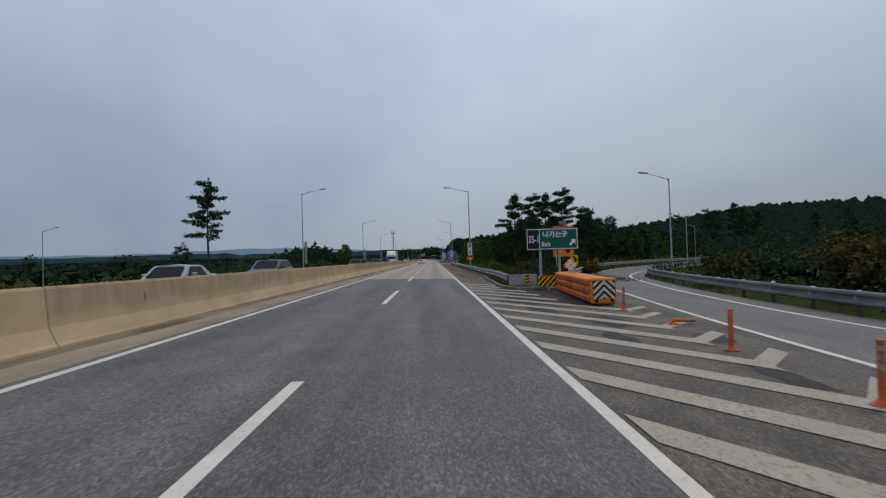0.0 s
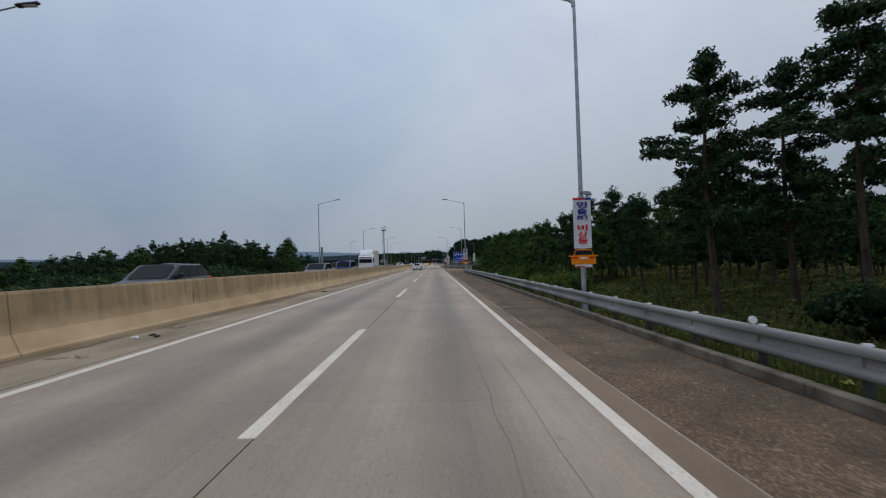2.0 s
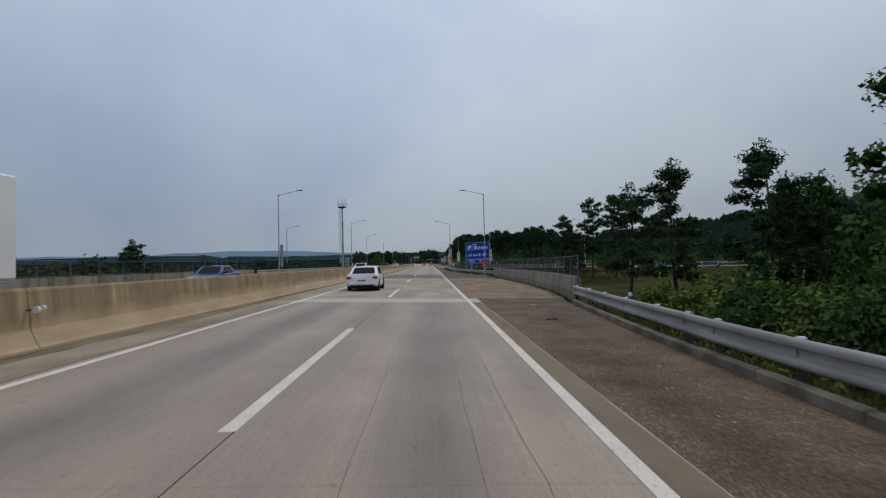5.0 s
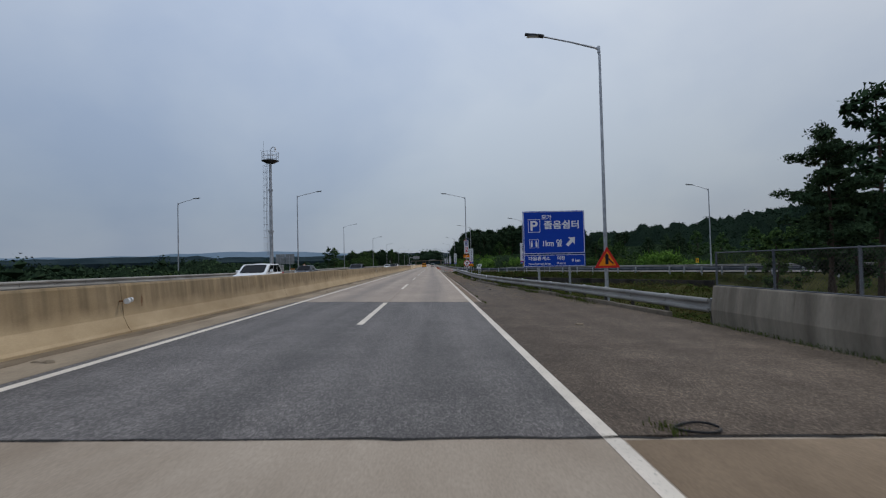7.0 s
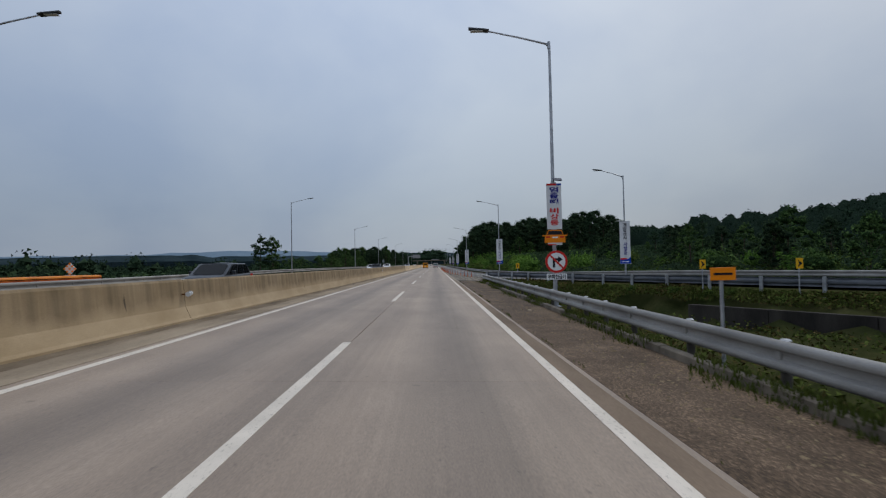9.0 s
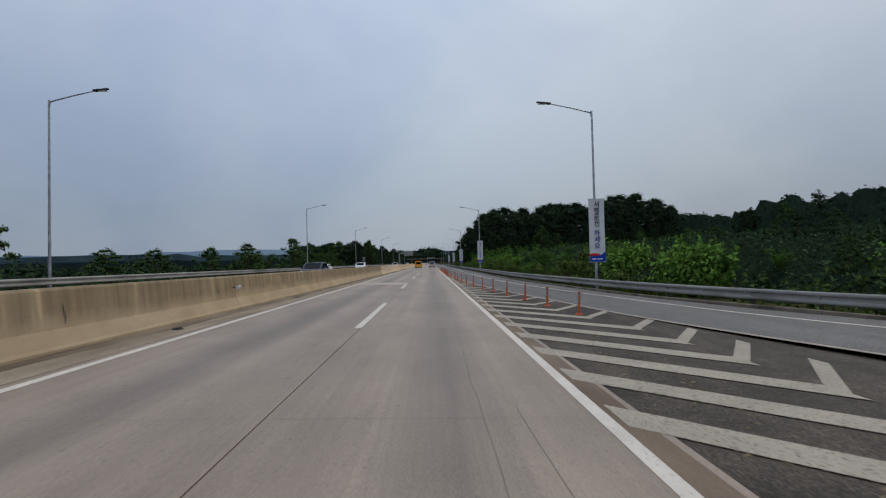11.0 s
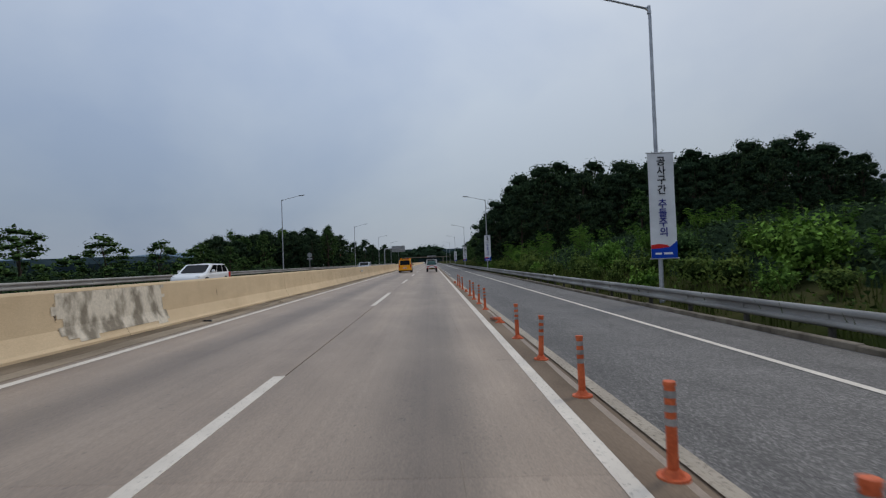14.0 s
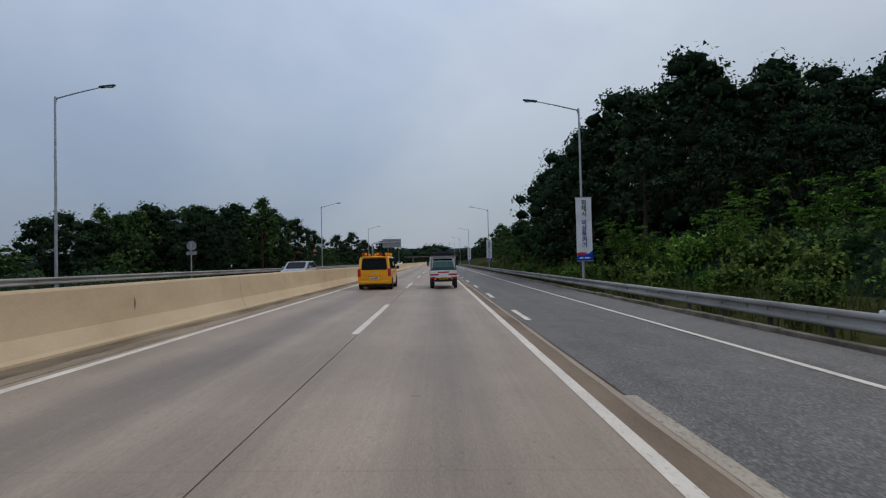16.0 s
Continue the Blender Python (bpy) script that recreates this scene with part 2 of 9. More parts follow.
def plain(name, colour, rough=0.5, metal=0.0, coat=0.0, glow_=0.0):
    m, n, l, b = nodes_of(name)
    pos = n.new("ShaderNodeNewGeometry").outputs["Position"]
    t = noise_node(n, l, pos, 0.8 if coat else 6.0, 2 if coat else 5)
    g = ramp_node(n, l, t.outputs["Fac"], ((0.3, grey(0.95)), (0.7, grey(1.03))))
    l.new(mix_node(n, l, colour, g.outputs["Color"]), b.inputs["Base Color"])
    b.inputs["Roughness"].default_value, b.inputs["Metallic"].default_value = rough, metal
    if coat:
        b.inputs["Coat Weight"].default_value, b.inputs["Coat Roughness"].default_value = coat, 0.05
    if glow_:
        b.inputs["Emission Color"].default_value, b.inputs["Emission Strength"].default_value = (*colour, 1), glow_
    return m


def concrete_road():
    """Worn grooved concrete: pale wheel tracks, an oily middle, long stains and tyre marks."""
    m, n, l, b = nodes_of("concrete_pavement")
    pos = n.new("ShaderNodeNewGeometry").outputs["Position"]
    obj = n.new("ShaderNodeTexCoord").outputs["Object"]
    long = noise_node(n, l, scaled(n, l, pos, (1.1, 0.035, 1)), 1.0, 5)
    blot = noise_node(n, l, scaled(n, l, pos, (1, 0.45, 1)), 0.7, 6, 0.6)
    fine = noise_node(n, l, scaled(n, l, pos, (1, 0.5, 1)), 55.0, 3)
    c = ramp_node(n, l, blot.outputs["Fac"], ((0.3, (0.234, 0.178, 0.132)), (0.72, (0.336, 0.259, 0.193)))).outputs["Color"]
    c = mix_node(n, l, c, ramp_node(n, l, long.outputs["Fac"], ((0.32, grey(0.84)), (0.62, grey(1.07)))).outputs["Color"])
    sep = n.new("ShaderNodeSeparateXYZ")
    l.new(obj, sep.inputs["Vector"])
    wob = n.new("ShaderNodeMath")
    wob.operation = "MULTIPLY_ADD"
    l.new(long.outputs["Fac"], wob.inputs[0])
    wob.inputs[1].default_value, wob.inputs[2].default_value = 0.5, -0.25
    add = n.new("ShaderNodeMath")
    l.new(sep.outputs["X"], add.inputs[0])
    l.new(wob.outputs["Value"], add.inputs[1])
    ab = n.new("ShaderNodeMath")
    ab.operation = "ABSOLUTE"
    l.new(add.outputs["Value"], ab.inputs[0])
    sc = n.new("ShaderNodeMath")
    sc.operation = "MULTIPLY"
    l.new(ab.outputs["Value"], sc.inputs[0])
    sc.inputs[1].default_value = 0.5
    band = ramp_node(n, l, sc.outputs["Value"], ((0.0, (0.66, 0.655, 0.66)), (0.18, (0.79, 0.79, 0.79)), (0.40, (1.05, 1.05, 1.05)), (0.62, (1.0, 0.99, 0.98)), (0.85, (0.93, 0.92, 0.91))))
    c = mix_node(n, l, c, band.outputs["Color"])
    oi = n.new("ShaderNodeObjectInfo")
    c = mix_node(n, l, c, ramp_node(n, l, oi.outputs["Random"], ((0.0, grey(0.95)), (1.0, grey(1.04)))).outputs["Color"])
    c = mix_node(n, l, c, ramp_node(n, l, fine.outputs["Fac"], ((0.3, grey(0.80)), (0.7, grey(1.18)))).outputs["Color"])
    spot = noise_node(n, l, pos, 2.3, 2)
    c = mix_node(n, l, c, ramp_node(n, l, spot.outputs["Fac"], ((0.735, grey(1.0)), (0.76, grey(0.72)))).outputs["Color"])
    pit = noise_node(n, l, pos, 11.0, 2)
    c = mix_node(n, l, c, ramp_node(n, l, pit.outputs["Fac"], ((0.70, grey(1.0)), (0.735, grey(0.66)))).outputs["Color"])
    tine = noise_node(n, l, scaled(n, l, pos, (16, 0.10, 1)), 1.0, 3)
    c = mix_node(n, l, c, ramp_node(n, l, tine.outputs["Fac"], ((0.36, grey(0.95)), (0.62, grey(1.03)))).outputs["Color"])
    l.new(c, b.inputs["Base Color"])
    b.inputs["Specular IOR Level"].default_value = 0.6
    b.inputs["Roughness"].default_value = 0.58
    bump(n, l, b, fine.outputs["Fac"], 0.35, 0.006)
    return m


def asphalt(name, dark, light, stain=0.8, gloss=0.4):
    """Coarse stone in dark binder, with pale worn tracks and long dark stains."""
    m, n, l, b = nodes_of(name)
    pos = n.new("ShaderNodeNewGeometry").outputs["Position"]
    stone = n.new("ShaderNodeTexVoronoi")
    stone.inputs["Scale"].default_value = 50.0
    l.new(pos, stone.inputs["Vector"])
    speck = ramp_node(n, l, stone.outputs["Color"], ((0.12, grey(0.52)), (0.58, grey(0.98)), (0.9, grey(2.1))))
    long = noise_node(n, l, scaled(n, l, pos, (0.9, 0.05, 1)), 1.0, 5)
    blot = noise_node(n, l, pos, 0.8, 6, 0.62)
    c = ramp_node(n, l, blot.outputs["Fac"], ((0.3, dark), (0.7, light))).outputs["Color"]
    c = mix_node(n, l, c, ramp_node(n, l, long.outputs["Fac"], ((0.35, grey(stain)), (0.62, grey(1.1)))).outputs["Color"])
    c = mix_node(n, l, c, speck.outputs["Color"])
    l.new(c, b.inputs["Base Color"])
    b.inputs["Specular IOR Level"].default_value = gloss
    b.inputs["Roughness"].default_value = 0.72
    bump(n, l, b, stone.outputs["Distance"], 0.5, 0.006)
    return m


def barrier_concrete(name, soiled, lo=(0.36, 0.268, 0.160), hi=(0.49, 0.380, 0.245)):
    """Cast sand-coloured concrete; soiled: how far damp and soot have darkened its upper face, in runs of uneven length."""
    m, n, l, b = nodes_of(name)
    pos = n.new("ShaderNodeNewGeometry").outputs["Position"]
    run = noise_node(n, l, scaled(n, l, pos, (0.0, 1.6, 0.10)), 1.6, 5, 0.65)
    blot = noise_node(n, l, scaled(n, l, pos, (1, 0.5, 1)), 1.1, 6, 0.6)
    fine = noise_node(n, l, pos, 45.0, 3)
    c = ramp_node(n, l, blot.outputs["Fac"], ((0.3, lo), (0.72, hi))).outputs["Color"]
    sep = n.new("ShaderNodeSeparateXYZ")
    l.new(pos, sep.inputs["Vector"])
    # the stain's lower border rises and falls along the wall
    edge = noise_node(n, l, scaled(n, l, pos, (0.0, 0.55, 0.25)), 1.0, 5, 0.62)
    low = n.new("ShaderNodeMath")
    low.operation = "MULTIPLY_ADD"
    l.new(edge.outputs["Fac"], low.inputs[0])
    low.inputs[1].default_value, low.inputs[2].default_value = 0.75, -0.375
    up = n.new("ShaderNodeMath")
    l.new(sep.outputs["Z"], up.inputs[0])
    l.new(low.outputs["Value"], up.inputs[1])
    wash = n.new("ShaderNodeMapRange")
    wash.inputs["From Min"].default_value, wash.inputs["From Max"].default_value = 0.54, 0.84
    wash.inputs["To Min"].default_value, wash.inputs["To Max"].default_value = 0.0, soiled
    l.new(up.outputs["Value"], wash.inputs["Value"])
    streak = ramp_node(n, l, run.outputs["Fac"], ((0.34, (0.42, 0.415, 0.41)), (0.48, (0.60, 0.59, 0.58)), (0.62, (0.76, 0.745, 0.72)), (0.70, (1.14, 1.11, 1.05))))
    c = mix_node(n, l, c, streak.outputs["Color"], wash.outputs["Result"])
    # pale washed runs from the drain holes and joints
    drip = noise_node(n, l, scaled(n, l, pos, (0.0, 2.6, 0.06)), 1.0, 3, 0.5)
    c = mix_node(n, l, c, ramp_node(n, l, drip.outputs["Fac"], ((0.66, grey(1.0)), (0.72, (1.0 + 0.28 * soiled, 1.0 + 0.26 * soiled, 1.0 + 0.2 * soiled)))).outputs["Color"])
    stretch_ = noise_node(n, l, scaled(n, l, pos, (0, 0.02, 0)), 1.0, 2)
    c = mix_node(n, l, c, ramp_node(n, l, stretch_.outputs["Fac"], ((0.4, (0.90, 0.90, 0.91)), (0.6, (1.05, 1.04, 1.02)))).outputs["Color"])
    c = mix_node(n, l, c, ramp_node(n, l, fine.outputs["Fac"], ((0.3, grey(0.90)), (0.7, grey(1.08)))).outputs["Color"])
    l.new(c, b.inputs["Base Color"])
    b.inputs["Roughness"].default_value = 0.85
    bump(n, l, b, fine.outputs["Fac"], 0.25, 0.006)
    return m


def paint(name, colour, worn, amount=0.6):
    """Road paint, scuffed and worn through in flecks."""
    m, n, l, b = nodes_of(name)
    pos = n.new("ShaderNodeNewGeometry").outputs["Position"]
    chips, dirt = noise_node(n, l, pos, 22.0, 6, 0.7), noise_node(n, l, pos, 1.3, 4)
    c = ramp_node(n, l, dirt.outputs["Fac"], ((0.3, tuple(v * 0.8 for v in colour)), (0.7, colour))).outputs["Color"]
    f = ramp_node(n, l, chips.outputs["Fac"], ((amount, grey(0)), (amount + 0.1, grey(1)))).outputs["Color"]
    l.new(mix_node(n, l, c, worn, f, "MIX"), b.inputs["Base Color"])
    b.inputs["Roughness"].default_value = 0.65
    return m


def leaves(name, dark, light):
    m, n, l, b = nodes_of(name)
    pos = n.new("ShaderNodeNewGeometry")
    t = noise_node(n, l, pos.outputs["Position"], 0.9, 3)
    isl = ramp_node(n, l, pos.outputs["Random Per Island"], ((0.0, grey(0.62)), (1.0, grey(1.35))))
    oi = n.new("ShaderNodeObjectInfo")
    each = ramp_node(n, l, oi.outputs["Random"], ((0.0, (0.86, 0.9, 0.86)), (1.0, (1.12, 1.06, 0.95))))
    c = ramp_node(n, l, t.outputs["Fac"], ((0.3, dark), (0.7, light))).outputs["Color"]
    c = mix_node(n, l, c, isl.outputs["Color"])
    c = mix_node(n, l, c, each.outputs["Color"])
    l.new(c, b.inputs["Base Color"])
    b.inputs["Roughness"].default_value = 0.6
    b.inputs["Specular IOR Level"].default_value = 0.0
    return m


def leaf_shade(name, dark, light):
    """A crown's closed inside: broken leaf surface, shade painted in as dark flecks."""
    m, n, l, b = nodes_of(name)
    pos = n.new("ShaderNodeNewGeometry").outputs["Position"]
    small, mid = noise_node(n, l, pos, 8.0, 4, 0.7), noise_node(n, l, pos, 1.7, 3)
    c = ramp_node(n, l, small.outputs["Fac"], ((0.36, tuple(v * 0.5 for v in dark)), (0.52, dark), (0.68, light))).outputs["Color"]
    c = mix_node(n, l, c, ramp_node(n, l, mid.outputs["Fac"], ((0.35, grey(0.75)), (0.65, grey(1.1)))).outputs["Color"])
    l.new(c, b.inputs["Base Color"])
    b.inputs["Roughness"].default_value, b.inputs["Specular IOR Level"].default_value = 0.8, 0.0
    bump(n, l, b, small.outputs["Fac"], 1.0, 0.22)
    return m


def glass(name, colour, rough=0.05):
    """Tinted vehicle glass."""
    m, n, l, b = nodes_of(name)
    pos = n.new("ShaderNodeNewGeometry").outputs["Position"]
    t = noise_node(n, l, pos, 3.0, 2)
    c = ramp_node(n, l, t.outputs["Fac"], ((0.3, tuple(v * 0.7 for v in colour)), (0.7, colour)))
    l.new(c.outputs["Color"], b.inputs["Base Color"])
    b.inputs["Roughness"].default_value, b.inputs["Specular IOR Level"].default_value = rough, 0.08
    return m


M_CONC = concrete_road()
M_DECK = surface("bridge_deck_concrete", (0.25, 0.20, 0.15), (0.38, 0.32, 0.255), 0.5, 50, 0.8, relief=0.3, depth=0.005, stretch=(1, 0.4, 1))
M_PATCH = surface("new_concrete_patch", (0.40, 0.355, 0.295), (0.46, 0.41, 0.345), 1.2, 60, 0.8, relief=0.2, depth=0.004)
M_ASPH = asphalt("asphalt_lane", (0.088, 0.080, 0.076), (0.134, 0.123, 0.117), 0.62)
M_RAMP = asphalt("asphalt_ramp", (0.086, 0.081, 0.076), (0.126, 0.118, 0.111), 0.80)
M_SHLD = asphalt("asphalt_shoulder", (0.062, 0.042, 0.027), (0.150, 0.104, 0.069), 0.7, 0.1)
M_SHLD2 = asphalt("asphalt_bridge_shoulder", (0.070, 0.053, 0.040), (0.122, 0.094, 0.071), 0.8, 0.1)
M_DECKS = surface("dusty_deck_shoulder", (0.135, 0.096, 0.062), (0.245, 0.180, 0.120), 0.8, 45, 0.9, relief=0.4, depth=0.006, stretch=(1, 0.35, 1))
M_EDGE = surface("dusty_edge_concrete", (0.14, 0.102, 0.072), (0.225, 0.168, 0.120), 0.9, 45, 0.9, relief=0.3, depth=0.006, stretch=(1, 0.3, 1))
M_GORE = asphalt("asphalt_gore", (0.056, 0.046, 0.037), (0.130, 0.108, 0.086), 0.7, 0.25)
M_GORE2 = asphalt("asphalt_entry_gore", (0.034, 0.027, 0.021), (0.096, 0.076, 0.058), 0.55, 0.15)
M_GORED = asphalt("asphalt_gore_patch", (0.020, 0.016, 0.013), (0.052, 0.042, 0.033), 0.6, 0.15)
M_DUST = surface("sandy_gutter", (0.20, 0.160, 0.115), (0.33, 0.268, 0.195), 0.9, 35, 0.95, relief=0.4, depth=0.01, stretch=(1, 0.3, 1))
M_DIRT = surface("washed_dirt", (0.115, 0.088, 0.060), (0.235, 0.186, 0.132), 1.3, 45, 0.95, relief=0.5, depth=0.012, stretch=(1, 0.3, 1))
M_BARR = barrier_concrete("clean_barrier_concrete", 0.16, (0.42, 0.312, 0.188), (0.55, 0.425, 0.275))
M_BARRNEW = barrier_concrete("pale_barrier_concrete", 0.14, (0.56, 0.425, 0.270), (0.70, 0.55, 0.365))
M_BARRMID = barrier_concrete("half_soiled_barrier_concrete", 0.55, (0.38, 0.285, 0.172), (0.52, 0.402, 0.26))
M_BARROLD = barrier_concrete("soiled_barrier_concrete", 0.95)
M_PARA = surface("stained_parapet_concrete", (0.14, 0.12, 0.095), (0.30, 0.262, 0.21), 1.5, 40, 0.9, relief=0.3, depth=0.006, stretch=(0.6, 1, 0.12))
M_KERB = surface("kerb_concrete", (0.095, 0.079, 0.060), (0.215, 0.182, 0.142), 1.6, 40, 0.9, relief=0.4, depth=0.008)
M_OLDW = surface("old_wall_concrete", (0.018, 0.016, 0.015), (0.060, 0.053, 0.046), 0.7, 30, 0.95, relief=0.4, depth=0.01, stretch=(1, 1, 0.3))
M_WHITE = paint("white_road_paint", (0.70, 0.635, 0.545), (0.27, 0.24, 0.20), 0.57)
M_GOREW = paint("dusty_gore_paint", (0.40, 0.345, 0.272), (0.13, 0.108, 0.082), 0.53)
M_JOINT = plain("joint_filler", (0.02, 0.019, 0.018), 0.9)
M_GALV = surface("galvanised_steel", (0.30, 0.315, 0.34), (0.46, 0.475, 0.50), 3.0, 60, 0.5, metal=0.75, grain=0.06)
M_RAIL = surface("dull_galvanised_rail", (0.22, 0.215, 0.205), (0.36, 0.352, 0.335), 1.5, 50, 0.65, metal=0.25, grain=0.08, stretch=(1, 0.3, 1))
M_WRAIL = surface("weathered_blue_grey_rail", (0.115, 0.120, 0.132), (0.225, 0.230, 0.242), 1.5, 50, 0.6, metal=0.3, grain=0.1, stretch=(1, 0.3, 1))
M_DKRAIL = surface("dark_galvanised_rail", (0.07, 0.08, 0.095), (0.15, 0.16, 0.18), 1.5, 50, 0.6, metal=0.3, grain=0.08, stretch=(1, 0.3, 1))
M_STAIN = surface("dark_water_stain", (0.07, 0.055, 0.042), (0.16, 0.125, 0.09), 6, 40, 0.9)
M_POST = surface("weathered_post_steel", (0.05, 0.044, 0.038), (0.10, 0.09, 0.08), 3.0, 40, 0.8, metal=0.2)
M_RUST = surface("rusty_iron", (0.10, 0.045, 0.02), (0.20, 0.10, 0.05), 6, 40, 0.9)
M_EARTH = surface("roadside_earth", (0.022, 0.030, 0.010), (0.062, 0.060, 0.026), 0.35, 9, 0.95, relief=0.6, depth=0.03)
M_GRASS = leaves("grass_blades", (0.044, 0.064, 0.016), (0.102, 0.124, 0.036))
M_DRY = leaves("dry_grass", (0.14, 0.115, 0.05), (0.26, 0.21, 0.10))
M_PINE = leaves("pine_needles", (0.026, 0.050, 0.030), (0.058, 0.094, 0.050))
M_LEAF = leaves("broad_leaves", (0.040, 0.080, 0.028), (0.096, 0.155, 0.054))
M_DARKLEAF = leaves("dark_oak_leaves", (0.026, 0.046, 0.026), (0.058, 0.094, 0.047))
M_LIME = leaves("fresh_acacia_leaves", (0.072, 0.158, 0.030), (0.165, 0.295, 0.065))
M_BUSH = leaves("hedge_leaves", (0.055, 0.095, 0.027), (0.155, 0.205, 0.056))
M_MEADOW = leaves("meadow_leaves", (0.060, 0.076, 0.022), (0.135, 0.142, 0.046))
M_WEED = leaves("weed_leaves", (0.026, 0.050, 0.015), (0.080, 0.118, 0.034))
M_BROWN = leaves("brown_shrub_leaves", (0.0540, 0.0456, 0.0216), (0.0960, 0.0780, 0.0336))
# far green carries a bluer cast, distance haze mixed into the colour
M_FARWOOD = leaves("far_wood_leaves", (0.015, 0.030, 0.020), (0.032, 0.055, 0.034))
# inner copies of the leaf colours, mostly darker, crown shade put into them
LEAF_SHADE = {}
for mt, lo, hi in ((M_PINE, (0.020, 0.038, 0.024), (0.046, 0.076, 0.042)), (M_LEAF, (0.030, 0.060, 0.022), (0.076, 0.124, 0.044)), (M_DARKLEAF, (0.020, 0.036, 0.021), (0.046, 0.075, 0.039)), (M_LIME, (0.056, 0.115, 0.026), (0.150, 0.255, 0.060)),
                   (M_BUSH, (0.036, 0.062, 0.018), (0.105, 0.145, 0.040)), (M_BROWN, (0.050, 0.042, 0.020), (0.095, 0.078, 0.034)), (M_FARWOOD, (0.016, 0.030, 0.022), (0.034, 0.056, 0.036))):
    LEAF_SHADE[mt.name] = leaf_shade(mt.name + "_depths", lo, hi)
M_GRIT = leaves("grit_and_straw", (0.14, 0.11, 0.075), (0.28, 0.225, 0.155))
M_BARK = surface("pine_bark", (0.035, 0.026, 0.02), (0.085, 0.062, 0.046), 4.0, 25, 0.95, relief=0.7, depth=0.02, stretch=(1, 1, 0.3))
# haze of distance painted in as a blue cast over dark woods
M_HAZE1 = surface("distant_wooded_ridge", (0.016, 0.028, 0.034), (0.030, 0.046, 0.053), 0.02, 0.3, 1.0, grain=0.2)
# aerial haze is painted into this ridge as a pale blue base colour
M_HAZE2 = surface("far_ridge_haze_blue", (0.13, 0.19, 0.25), (0.155, 0.215, 0.275), 0.004, 0.08, 1.0, grain=0.05)
for dull in (M_EARTH, M_HAZE1, M_HAZE2):
    dull.node_tree.nodes["Principled BSDF"].inputs["Specular IOR Level"].default_value = 0.0
M_TUBE = surface("sun_faded_orange_tube", (0.46, 0.085, 0.03), (0.62, 0.14, 0.055), 5, 40, 0.55)
M_TUBEB = surface("grey_reflective_band", (0.20, 0.19, 0.18), (0.33, 0.31, 0.29), 8, 40, 0.5)
M_CUSH = surface("dirty_orange_steel", (0.26, 0.045, 0.008), (0.60, 0.13, 0.012), 1.9, 30, 0.6, grain=0.15)
M_CUSHTOP = surface("orange_cover", (0.55, 0.16, 0.02), (0.70, 0.23, 0.028), 1.5, 30, 0.55)
M_BLACK = plain("matt_black", (0.015, 0.015, 0.016), 0.5)
M_DKSTEEL = plain("dark_steel", (0.04, 0.042, 0.045), 0.5, 0.4)
M_SGREEN = plain("sign_green", (0.006, 0.115, 0.082), 0.4)
M_SBLUE = plain("sign_blue", (0.003, 0.05, 0.40), 0.4)
M_SWHITE = plain("sign_white", (0.80, 0.80, 0.80), 0.45)
M_CREAM = surface("dirty_cream_sheeting", (0.46, 0.41, 0.29), (0.66, 0.60, 0.45), 6, 40, 0.55)
M_SORANGE = plain("sign_orange", (0.88, 0.25, 0.008), 0.4)
M_SYELLOW = plain("sign_yellow", (0.80, 0.42, 0.015), 0.45)
M_SRED = plain("sign_red", (0.62, 0.025, 0.02), 0.4)
M_SBLACK = plain("sign_black", (0.012, 0.012, 0.02), 0.4)
M_NAVY = plain("sign_navy", (0.03, 0.035, 0.22), 0.5)
M_BANNER = surface("banner_cloth", (0.62, 0.62, 0.63), (0.72, 0.72, 0.73), 1.5, 30, 0.8, grain=0.03)
M_SBACK = surface("sign_back_aluminium", (0.22, 0.225, 0.23), (0.32, 0.325, 0.33), 2, 40, 0.5, metal=0.3)
M_PANEL = plain("solar_panel", (0.02, 0.025, 0.05), 0.15)
M_YELLOW = plain("yellow_car_paint", (0.88, 0.37, 0.008), 0.35, 0, 0.6)
M_CARW = plain("white_car_paint", (0.72, 0.73, 0.74), 0.3, 0, 0.6)
M_SILVER = plain("silver_car_paint", (0.33, 0.34, 0.36), 0.3, 0.5, 0.5)
M_DARKCAR = plain("dark_grey_car_paint", (0.022, 0.026, 0.033), 0.35, 0.1, 0.25)
M_NAVYCAR = plain("blue_car_paint", (0.02, 0.05, 0.17), 0.3, 0.2, 0.6)
M_GREYCAR = plain("grey_car_paint", (0.075, 0.083, 0.097), 0.35, 0.2, 0.35)
M_GLASS = glass("dark_car_glass", (0.008, 0.010, 0.012))
M_GLASSG = plain("green_netting", (0.02, 0.06, 0.058), 0.6)
M_TYRE = surface("tyre_rubber", (0.012, 0.012, 0.012), (0.022, 0.022, 0.022), 8, 40, 0.85)
M_RIM = plain("alloy_rim", (0.36, 0.37, 0.38), 0.3, 0.8)
M_TAIL = plain("red_tail_lamp", (0.45, 0.012, 0.012), 0.15, 0, 0.6)
M_AMBER = plain("amber_lamp", (0.80, 0.30, 0.01), 0.2, 0, 0.5)
M_CLEAR = plain("clear_lamp", (0.62, 0.63, 0.64), 0.12, 0, 0.6)
M_CHROME = plain("chrome", (0.6, 0.6, 0.6), 0.15, 1.0)
M_TARP = plain("green_cargo_net", (0.015, 0.055, 0.045), 0.7)
M_STRIPE = plain("red_body_stripe", (0.42, 0.03, 0.03), 0.4)
M_REDROOF = surface("red_cladding", (0.30, 0.045, 0.04), (0.40, 0.07, 0.06), 0.8, 12, 0.6)
